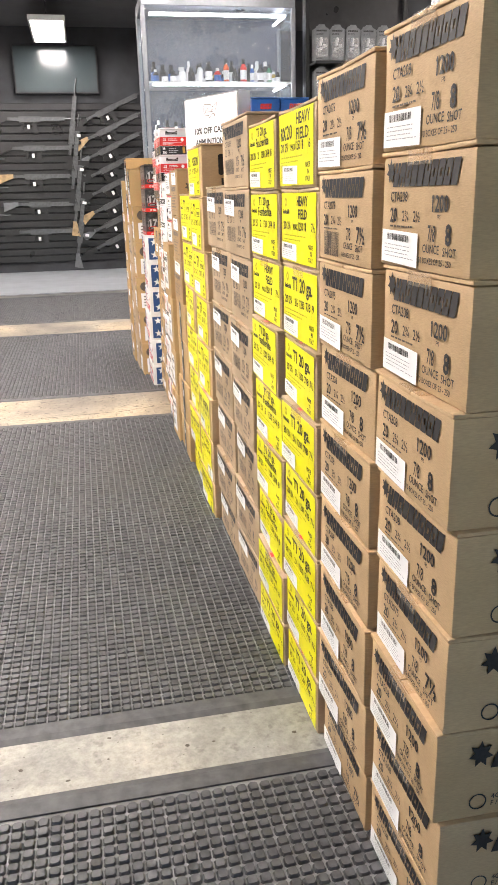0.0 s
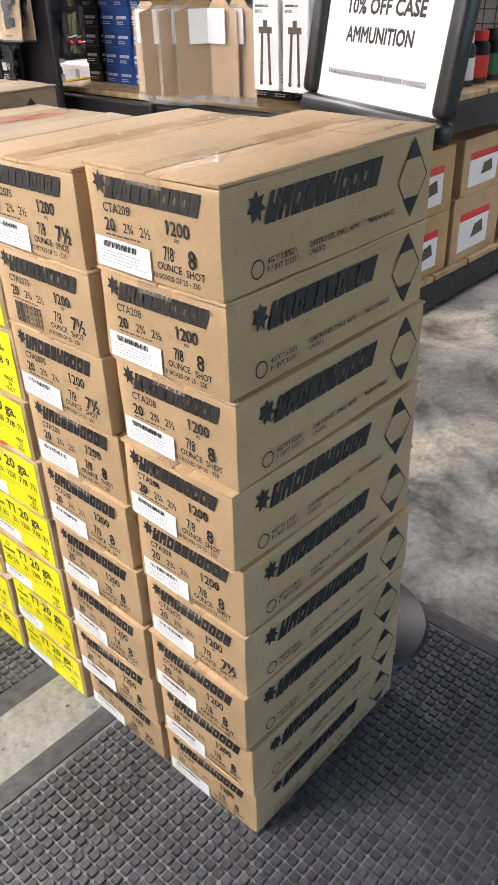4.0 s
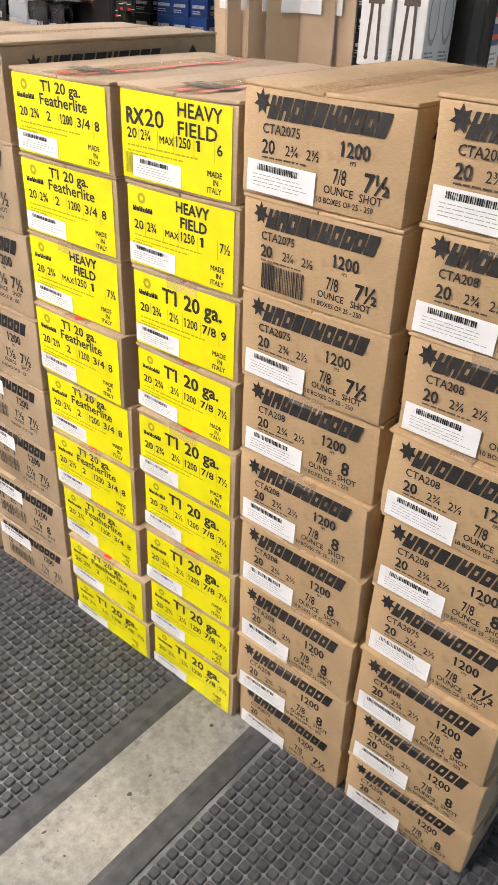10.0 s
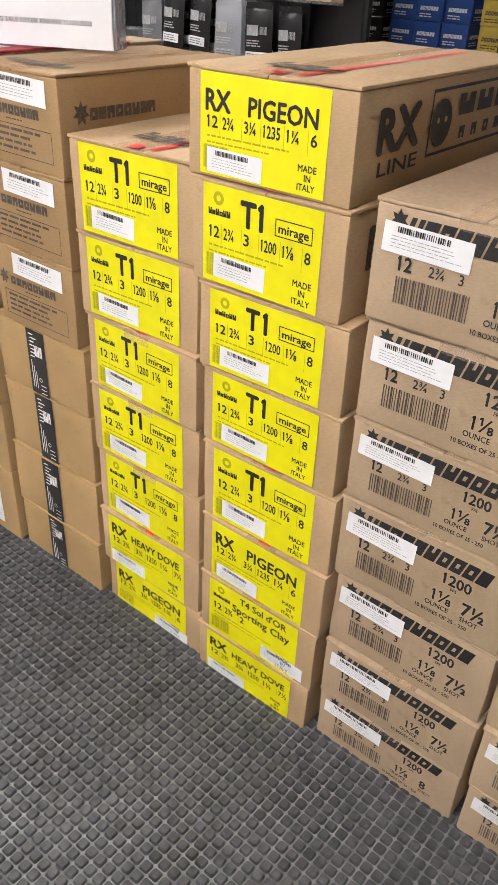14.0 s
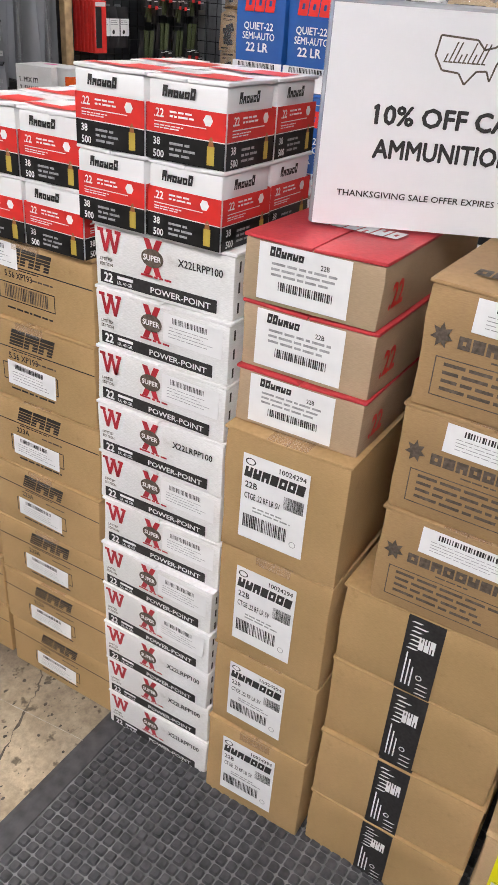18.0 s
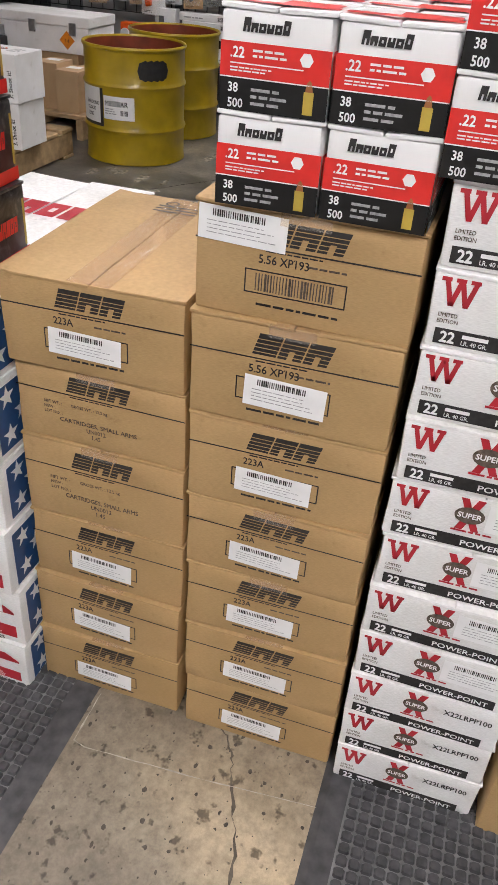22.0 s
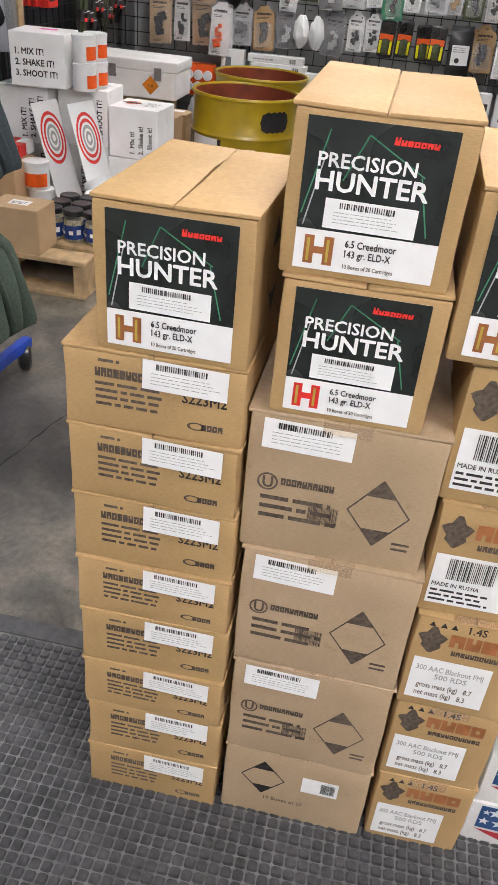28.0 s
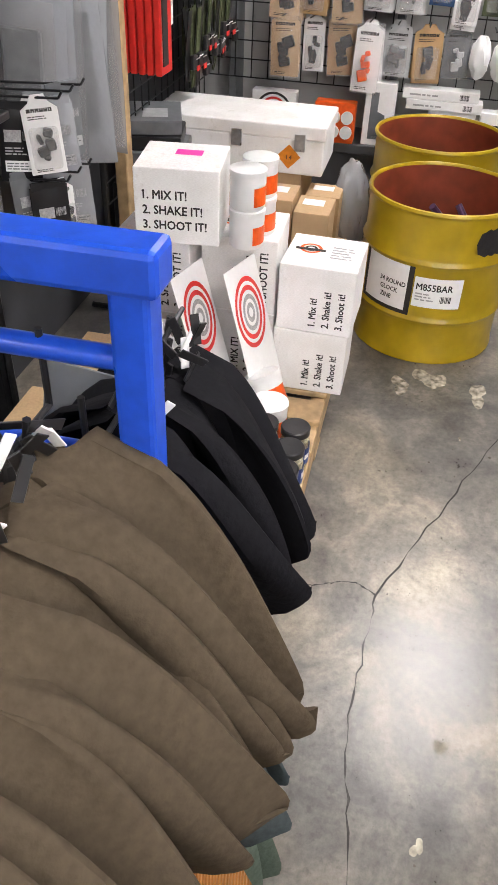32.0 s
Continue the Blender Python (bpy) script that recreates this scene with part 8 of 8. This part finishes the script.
# ---- steel rack behind the first piles ----
rack = thing("storage_rack", pose(0, 0, 0), "black steel storage rack with pine decks", "rack")
RX0, RX1, RY0, RY1 = 1.70, 4.05, 1.44, 2.98
for x in (RX0, 2.9, RX1 - 0.07):
    for y in (RY0, RY1 - 0.07):
        bm = soft_box(x, x + 0.07, y, y + 0.07, 0.0, 2.1, 0.004, 1)
        part("upright", bm, BLACKSTEEL, rack)
for z in (0.02, 0.62, 1.11):
    for y in (RY0 + 0.01, RY1 - 0.06):
        part("beam", soft_box(RX0 + 0.07, RX1 - 0.07, y, y + 0.05, z, z + 0.10, 0.006, 2), BLACKSTEEL, rack)
    for x in (RX0 + 0.01, RX1 - 0.06):
        part("end_beam", soft_box(x, x + 0.05, RY0 + 0.07, RY1 - 0.07, z, z + 0.10, 0.006, 2), BLACKSTEEL, rack)
    for i in range(9):
        part("deck_board", soft_box(RX0 + 0.07 + 0.245 * i, RX0 + 0.30 + 0.245 * i, RY0 + 0.01, RY1 - 0.01, z + 0.1005, z + 0.12, 0.002, 1), WOOD, rack)


def shell_box(m, mat, d, w, h, lab, seed):
    ob = thing("shell_box", m, lab, "box", "boxes on the rack")
    part("box", soft_box(0, d, -w / 2, w / 2, 0, h, 0.002, 1), mat, ob)
    ink = PAPER if mat.name == "shell_box_blue" or mat in (BLUE, NAVY, DARKPLASTIC, RED, GREEN) else INKSOFT
    for p, ww in ((on_front(w), w), (on_right(w), d)):
        f = Face(ww, h)
        f.wordmark(7, ww * 0.12, h * 0.42, ww * 0.7, h * 0.16, ink, 0.1, seed)
        f.fine(ww * 0.12, h * 0.12, ww * 0.6, h * 0.2, 2, ink, seed)
        for name, me in f.meshes():
            part(name, me, None, ob, "", p)
    return ob


SHELLBLUE = plain("shell_box_blue", (0.022, 0.075, 0.30), 0.4, grain=0.08, scale=60, bump=0.02)
SB = {}
for ck, (mat, y0, cols, lab) in enumerate(((DARKPLASTIC, 2.90, 1, "black shotgun shell box"), (SHELLBLUE, 2.79, 3, "blue shotgun shell box with pale print"), (BRASS, 2.50, 1, "gold shotgun shell box"), (OLIVE, 2.44, 1, "green patterned shell box"),
                                           (LIGHTPLASTIC, 2.37, 1, "silver grey shell box"), (OLIVE, 2.28, 1, "green patterned shell box"), (DARKPLASTIC, 2.18, 4, "black boxed shooting goods"))):
    for c in range(cols):
        for k in range(6 if ck != 6 else 5):
            y, z = y0 - 0.088 * c - 0.03, 0.7405 + 0.0655 * k
            if z + 0.06 > 1.10:
                continue
            if mat.name not in SB:
                SB[mat.name] = shell_box(pose(1.92, y, z), mat, 0.11, 0.085, 0.065, lab, ck)
            else:
                tagged(copy_thing(SB[mat.name], pose(1.92 + random.uniform(-0.006, 0.006), y, z, 0, 0, random.uniform(-1.5, 1.5))), lab)
            copy_thing(SB[mat.name], pose(2.06, y, z))
for k, (x, w, z, h, mat) in enumerate(((2.20, 0.30, 0.1405, 0.22, KRAFT_Y), (2.20, 0.30, 0.3615, 0.22, KRAFT_Y), (2.56, 0.36, 0.1405, 0.24, KRAFT), (2.58, 0.34, 0.3815, 0.2, KRAFT), (3.1, 0.34, 0.1405, 0.25, KRAFT_Y), (3.5, 0.34, 0.1405, 0.25, KRAFT))):
    ob = thing("kraft_box", pose(x, RY0 + 0.17, z, 0, 0, 90), "kraft case with a red and white product label on the rack", "box", "kraft cases on the rack")
    part("box", soft_box(-0.14, 0.20, -w / 2, w / 2, 0, h, 0.004, 2), mat, ob)
    f = Face(w, h)
    f.rect(w * 0.14, h * 0.14, w * 0.62, h * 0.60, PAPER, "label", 0.141)
    f.rect(w * 0.14, h * 0.62, w * 0.62, h * 0.12, RED, lift=0.1415)
    f.poly([(w * 0.4, h * 0.3), (w * 0.66, h * 0.34), (w * 0.62, h * 0.54), (w * 0.46, h * 0.5)], INKSOFT, lift=0.1415)
    for name, me in f.meshes():
        part(name, me, None, ob, "red and white label" if name == "label" else "", on_front(w))
for i in range(9):
    r = 0.038
    ob = thing("powder_bottle", pose(2.30 + 0.10 * i, RY0 + 0.12, 0.7405), "black round powder bottle with a red label", "bottle", "powder bottles")
    part("body", lathe([(0, 0), (r, 0.002), (r, 0.12), (r * 0.7, 0.135), (r * 0.7, 0.14)], 20), DARKPLASTIC, ob, smooth=True)
    part("cap", lathe([(r * 0.75, 0.135), (r * 0.75, 0.165), (0, 0.166)], 16), (RED, DARKPLASTIC, WHITEPLASTIC)[i % 3], ob)
    part("label", lathe([(r + 0.0006, 0.02), (r + 0.0006, 0.09)], 20), (RED, GREEN, PAPER)[i % 3], ob)
jug = thing("powder_jug", pose(1.985, 1.585, 0.7405, 0, 0, 8), "large black powder jug with a red-edged white label on the rack", "jug")
bm = soft_box(-0.105, 0.105, -0.08, 0.08, 0.0, 0.25, 0.028, 4)
for v in bm.verts:
    if v.co.z > 0.2:
        v.co.x *= 0.86
        v.co.y *= 0.86
part("body", bm, DARKPLASTIC, jug, smooth=True)
part("cap", lathe([(0.026, 0.245), (0.030, 0.25), (0.030, 0.285), (0.026, 0.29), (0, 0.29)], 20), DARKPLASTIC, jug, "black screw cap", smooth=True)
f = Face(0.14, 0.17)
f.rect(0, 0, 0.14, 0.17, RED, "label", 0.0006)
f.rect(0.006, 0.014, 0.128, 0.142, PAPER, "label_print", 0.0010)
f.rect(0.02, 0.085, 0.09, 0.055, NAVY, lift=0.0014)
f.rect(0.02, 0.10, 0.09, 0.014, ORANGE, lift=0.0018)
f.fine(0.02, 0.03, 0.09, 0.04, 3, GREYINK, 2, lift=0.0014)
for name, me in f.meshes():
    part(name, me, None, jug, "white label with a red edge" if name == "label" else "", Matrix(((1, 0, 0, -0.07), (0, 0, -1, -0.0805), (0, 1, 0, 0.04), (0, 0, 0, 1))))
for i in range(6):
    ob = thing("parts_box", pose(2.0 + 0.3 * i, RY0 + 0.35, 1.2305), "dark boxed gear on the top deck of the rack", "box", "boxes on top of the rack")
    part("box", soft_box(-0.12, 0.12, -0.2, 0.2, 0, 0.18 + 0.04 * (i % 3), 0.003, 1), (DARKPLASTIC, KRAFT, GREYPLASTIC)[i % 3], ob)

# pegs and goods hung on the end of the rack
endp = thing("goods_rail", pose(0, 0, 0), "black wire panel on the end of the rack", "wire panel")
for z in (1.05, 0.74, 1.45):
    rail = bmesh.new()
    tube(rail, (1.66, 1.36, z), (1.66, 2.24, z), 0.009, 8)
    part("rail", rail, BLACKSTEEL, endp)
for y in (1.37, 2.24):
    bm = bmesh.new()
    tube(bm, (1.66, y, 0.0), (1.66, y, 1.9), 0.012, 8)
    part("upright", bm, BLACKSTEEL, endp)


def bipod_box(m):
    ob = thing("bipod_box", m, "white hang box printed with a dark two-legged stand", "box", "white hang boxes")
    w, h, d = 0.088, 0.215, 0.065
    part("box", soft_box(0, d, -w / 2, w / 2, -h, 0, 0.002, 1), PAPER, ob)
    bm = bmesh.new()
    quad_box(bm, d - 0.002, d, -w / 2, w / 2, 0.001, 0.035)
    part("hang_tab", bm, PAPER, ob)
    f = Face(w, h)
    f.wordmark(6, w * 0.12, h * 0.92, w * 0.5, h * 0.025, INK, 0, 3)
    f.text("BIPOD", w * 0.12, h * 0.86, h * 0.032, INK, None, 0.01)
    f.rect(w * 0.24, h * 0.64, w * 0.52, h * 0.07, INKSOFT)
    f.rect(w * 0.42, h * 0.66, w * 0.16, h * 0.12, INKSOFT)
    for s in (0.26, 0.62):
        f.rect(w * s, h * 0.10, w * 0.10, h * 0.55, INKSOFT, slant=0.006 if s < 0.4 else -0.004)
        f.disc(w * (s + 0.05), h * 0.09, w * 0.07, INKSOFT, n=10)
    g = Face(d, h)
    g.disc(d * 0.5, h * 0.55, d * 0.34, LIGHTPLASTIC, r0=d * 0.27, ry=h * 0.3)
    g.fine(d * 0.15, h * 0.08, d * 0.7, h * 0.12, 3, GREYINK, 3)
    for p, face in ((on_front(w), f), (on_right(w), g)):
        for name, me in face.meshes():
            part(name, me, None, ob, "", Matrix.Translation((0, 0, -h)) @ p)
    return ob


bp0 = bipod_box(pose(1.53, 1.615, 1.045))
for x, y, z in ((1.53, 1.515, 1.045), (1.60, 1.515, 1.045), (1.60, 1.615, 1.045), (1.50, 1.71, 0.70), (1.50, 1.60, 0.715), (1.57, 1.60, 0.715), (1.57, 1.71, 0.70), (1.57, 1.50, 0.70), (1.50, 1.50, 0.70)):
    copy_thing(bp0, pose(x, y, z, 0, 0, random.uniform(-3, 3)))
for i in range(6):
    big = thing("target_bag", pose(1.545 + 0.018 * i, 2.10 - 0.058 * i, 1.03, 0, 0, (-8, 65, 70, 62, -6, -10)[i]), "kraft sheet goods in a clear bag on a peg", "hanging pack", "kraft bags")
    part("card", card(0.15, 0.24, 0.004), KRAFT if i not in (1, 2, 3) else KRAFT_D, big)
    part("film", bag(0.165, 0.265, 0.02, i + 40), CLEAR, big, smooth=True)
    part("tag", soft_box(-0.014, -0.012, -0.04, 0.04, -0.10, -0.01, 0.0005, 1), PAPER, big, "white paper tag")
for i in range(4):
    ob = thing("wrapped_goods", pose(1.52, 1.84 + 0.09 * i, 0.72, 0, 0, random.uniform(-20, 20)), "clear bag of blue and olive goods on a peg", "hanging pack", "clear bags")
    part("film", bag(0.14, 0.22, 0.08, 50 + i), CLEAR, ob, smooth=True)
    part("goods", soft_box(-0.02, 0.02, -0.05, 0.05, -0.2, -0.04, 0.012, 2), (BLUE, OLIVE, LIGHTPLASTIC, OLIVE)[i], ob)

stand2 = thing("display_stand", pose(0, 0, 0), "black wire display stand hung with small packs", "display stand")
for y in (2.70, 3.50):
    bm = bmesh.new()
    tube(bm, (1.62, y, 0.0), (1.62, y, 1.75), 0.012, 8)
    part("upright", bm, BLACKSTEEL, stand2)
part("base", soft_box(1.50, 1.74, 2.70, 3.52, 0.0, 0.03, 0.006, 2), BLACKSTEEL, stand2)
part("panel", soft_box(1.615, 1.63, 2.70, 3.50, 0.25, 1.75, 0.003, 1), DARKPLASTIC, stand2, "black back panel")
rnd = random.Random(21)
for z in (0.50, 0.70, 0.90, 1.13, 1.36, 1.60):
    y = 3.44
    while y > 2.80:
        kind = rnd.choice(("pouch_dark", "pouch_dark", "pouch_grey", "pouch_clear") if z < 1.0 else ("pouch_dark", "grey", "tan", "pouch_clear", "white2", "pouch_grey"))
        pack(kind, pose(1.55, y, z + rnd.uniform(-0.015, 0.015), rnd.uniform(-3, 3), rnd.uniform(0, 6), rnd.uniform(-9, 9)))
        pack(kind, pose(1.585, y, z + rnd.uniform(-0.01, 0.01), 0, 0, rnd.uniform(-9, 9)))
        y -= rnd.uniform(0.095, 0.115)

# the shelf end beside the entrance
ob = thing("shelf_unit", pose(1.74, 0.15, 0), "black steel shelf unit with boxed goods", "shelf unit")
for x in (0, 0.37):
    for y in (-0.45, 0.42):
        part("upright", soft_box(x, x + 0.03, y, y + 0.03, 0, 1.7, 0.002, 1), BLACKSTEEL, ob)
for z in (0.05, 0.45, 0.85, 1.25):
    part("shelf", soft_box(0.0, 0.40, -0.44, 0.44, z, z + 0.03, 0.003, 1), BLACKSTEEL, ob)
for z in (0.081, 0.481, 0.881):
    for i in range(5):
        b = thing("boxed_goods", pose(1.765, -0.2 + 0.165 * i, z), "dark and white retail box with a red mark", "box", "boxes on the shelf unit")
        part("box", soft_box(0, 0.3, -0.075, 0.075, 0, 0.24, 0.002, 1), (WHITEBOARD, DARKPLASTIC)[i % 2], b)
        f = Face(0.15, 0.24)
        f.disc(0.06, 0.06, 0.025, RED, n=6)
        f.fine(0.02, 0.12, 0.1, 0.05, 3, GREYINK, i)
        for name, me in f.meshes():
            part(name, me, None, b, "", on_front(0.15))

# ---- blue rolling rack with knitted hats ----
hr = thing("hat_rack", pose(0, 0, 0), "bright blue steel rolling rack with hooks", "rack")
for y in (4.828, 5.50):
    part("upright", soft_box(1.099, 1.121, y, y + 0.022, 0.085, 1.19, 0.003, 2), BLUESTEEL, hr)
    bm = bmesh.new()
    for s in (-1, 1):
        vs = quad_box(bm, -0.015, 0.015, 0.0, 0.03, -0.16, 0.16)
        bmesh.ops.transform(bm, matrix=Matrix.Translation((1.11 + s * 0.145, y, 0.085)) @ pose(0, 0, 0, 0, 90 + s * 4, 0), verts=vs)
    bmesh.ops.bevel(bm, geom=bm.edges[:], offset=0.003, segments=1, affect="EDGES")
    part("foot", bm, BLUESTEEL, hr)
    for s in (-1, 1):
        wheel = part("caster", lathe([(0.0, -0.019), (0.026, -0.019), (0.036, -0.012), (0.039, 0.0), (0.036, 0.012), (0.026, 0.019), (0.0, 0.019)], 24), DARKPLASTIC, hr, "black rubber caster", pose(1.11 + s * 0.275, y + 0.013, 0.039, 90, 0, 25), True)
part("top_bar", soft_box(1.096, 1.124, 4.822, 5.54, 1.178, 1.204, 0.004, 2), BLUESTEEL, hr)
for z in (1.135, 1.065, 1.03, 0.80, 0.52, 0.24, 0.19, 0.14, 0.10):
    bm = bmesh.new()
    tube(bm, (1.11, 4.84, z), (1.11, 5.51, z), 0.007, 10)
    part("cross_bar", bm, BLUESTEEL, hr, smooth=True)


def hat_mesh(seed, w=0.122, h=0.235, cuff=False, band=False):
    """A soft cap hung flat by its crown: broad dome, slack folds, plain hem; band: only its turned-up cuff."""
    rnd = random.Random(seed)
    bm = bmesh.new()
    n, rows = 36, 16
    ph = [rnd.uniform(0, 6.28) for _ in range(6)]
    rings = []
    levels = [0.735, 0.73, 0.745, 0.80, 0.87, 0.94, 0.99, 1.012, 1.015] if band else [j / rows for j in range(rows + 1)]
    swell = [0.0, 0.005, 0.008, 0.009, 0.009, 0.009, 0.008, 0.004, 0.0] if band else [0.0] * (rows + 1)
    for v, out in zip(levels, swell):
        a = out * 0.6 + w * (0.14 + 0.86 * v ** 0.46) * (1 - 0.05 * max(0, (v - 0.85) / 0.15) ** 2) * (1 + 0.025 * math.sin(4 * v + ph[0]))
        t = (0.008 + 0.014 * math.sin(math.pi * min(1, 0.15 + v * 0.8))) + out
        ring = []
        for i in range(n):
            q = 2 * math.pi * i / n
            s = math.cos(q)
            fold = 0.015 * math.sin(2.3 * s + ph[2] + 2 * v) * (1 - 0.25 * v) + 0.009 * math.sin(6.5 * s + ph[3] + v) + 0.004 * math.sin(11 * s + ph[4])
            droop = (0.058 if s < 0 else 0.02) * v ** 1.3 * s * s
            ring.append(bm.verts.new((t * math.sin(q) + fold + 0.012 * v * math.sin(ph[5]), a * s, -h * v + droop - 0.004 * math.sin(9 * s + ph[1]) * v)))
        rings.append(ring)
    for r, s in zip(rings, rings[1:]):
        for i in range(n):
            bm.faces.new((r[i], r[(i + 1) % n], s[(i + 1) % n], s[i]))
    if band:
        return bm
    bm.faces.new(rings[0])
    inner = [bm.verts.new(v.co + Vector((-(v.co.x) * 0.4, 0, 0.012))) for v in rings[-1]]
    for i in range(n):
        bm.faces.new((rings[-1][i], rings[-1][(i + 1) % n], inner[(i + 1) % n], inner[i]))
    bm.faces.new(inner)
    return bm


HATM = {}


def hats(mat, lab, hook_y, z, xs, side, cuff, w, h, seed, swing=0.0):
    rnd = random.Random(seed)
    for k, x in enumerate(xs):
        key = (mat.name, k % 4)
        if key not in HATM:
            HATM[key] = mesh_of("crown", hat_mesh(seed * 10 + k % 4, w, h, cuff), mat, True)
        ob = thing("knit_hat", pose(x, hook_y + rnd.uniform(-0.012, 0.012), z - 0.006 - 0.003 * k, rnd.uniform(-4, 4) + swing, side * rnd.uniform(2, 7), rnd.uniform(-9, 9)), lab, "hat", lab)
        part("crown", HATM[key], None, ob)
        bm = bmesh.new()
        tube(bm, (0, 0, 0.028), (0, 0.006, -0.006), 0.0025, 6)
        quad_box(bm, -0.001, 0.001, -0.006, 0.005, -0.022, 0.010, pose(0, 0.004, 0, 12 * (k % 3 - 1), 0, 50 * (k % 2) - 20))
        part("hang_loop", bm, DARKPLASTIC, ob, "black plastic loop")
        for i in range(5):
            bm = soft_box(-0.0006, 0.0006, -0.0035, 0.0035, -0.012, 0.012, 0.0003, 1)
            part("size_tag", bm, (PAPER if (i + k) % 3 == 0 else DARKPLASTIC), ob, "white size clip" if (i + k) % 3 == 0 else "black size clip",
                 pose(rnd.uniform(-0.008, 0.008), rnd.uniform(-0.022, 0.012), rnd.uniform(0.008, 0.026), rnd.uniform(-60, 60), rnd.uniform(-25, 25), rnd.uniform(0, 90)))
        if cuff and side < 0 and h > 0.25:
            key2 = (mat.name, k % 4, "cuff")
            if key2 not in HATM:
                HATM[key2] = mesh_of("cuff", hat_mesh(seed * 10 + k % 4, w, h, cuff, band=True), mat, True)
            part("cuff", HATM[key2], None, ob, "turned-up ribbed cuff")
        if cuff:
            part("brand_patch", soft_box(-0.0345, -0.0325, -0.030, 0.022, -h * 0.90, -h * 0.84, 0.0008, 1), GREYPLASTIC, ob, "small grey woven patch")
        if k == len(xs) - 1:
            part("swing_tag", soft_box(-0.030, -0.028, -0.03, 0.03, -0.13, -0.01, 0.0008, 1), GREYPLASTIC, ob, "dark card swing tag", pose(0, 0.06, 0.0, 8, 0, 0))
    bm = bmesh.new()
    x1 = xs[-1] + side * 0.03
    tube(bm, (1.11, hook_y, z), (x1, hook_y, z + 0.006), 0.0022, 8)
    tube(bm, (1.11, hook_y, z), (1.11, hook_y, z + 0.05), 0.0022, 8)
    part("hook", bm, BLACKSTEEL, hr, "black wire hook")


near = [1.070 - 0.0185 * i for i in range(12)]
near_long = [1.06 - 0.034 * i for i in range(10)]
far = [1.165 + 0.036 * i for i in range(5)]
hats(KNIT_BROWN, "brown fleece hat hanging on a blue rack", 4.895, 1.096, near, -1, False, 0.170, 0.222, 1)
hats(KNIT_RUST, "rust orange ribbed knit hat hanging on a blue rack", 4.880, 0.828, near_long, -1, True, 0.166, 0.275, 2)
hats(KNIT_BLACK, "black fleece hat hanging on a blue rack", 4.875, 1.055, far[:4], 1, False, 0.132, 0.198, 3, -2)
hats(KNIT_SLATE, "slate grey fleece hat hanging on a blue rack", 4.86, 0.79, far, 1, False, 0.140, 0.222, 4, 5)
hats(KNIT_GREEN, "green grey fleece hat hanging on a blue rack", 4.86, 0.435, far, 1, False, 0.135, 0.26, 5, 6)
hats(KNIT_BLACK, "black fleece hat hanging on a blue rack", 5.19, 1.12, near[:7], -1, False, 0.14, 0.20, 6)
hats(KNIT_SLATE, "slate grey fleece hat hanging on a blue rack", 5.19, 0.82, near[:7], -1, False, 0.14, 0.21, 7)
hats(KNIT_GREEN, "green grey fleece hat hanging on a blue rack", 5.19, 0.47, far, 1, False, 0.135, 0.26, 8)

# ---- the shop's mark, thin white strips laid on the slab ----
f = Face(0.20, 0.14)
country(f, 0.0, 0.0, 0.20, 0.14, PAPER, 0.0010, 0.0014)
for name, me in f.meshes():
    ob = new("floor_mark", me)
    ob.matrix_basis = Matrix.Translation((0.815, 4.315, 0)) @ pose(0, 0, 0, 0, 0, -80)
    tagged(ob, "thin white painted shop mark on the concrete", "floor mark", kind="structure")
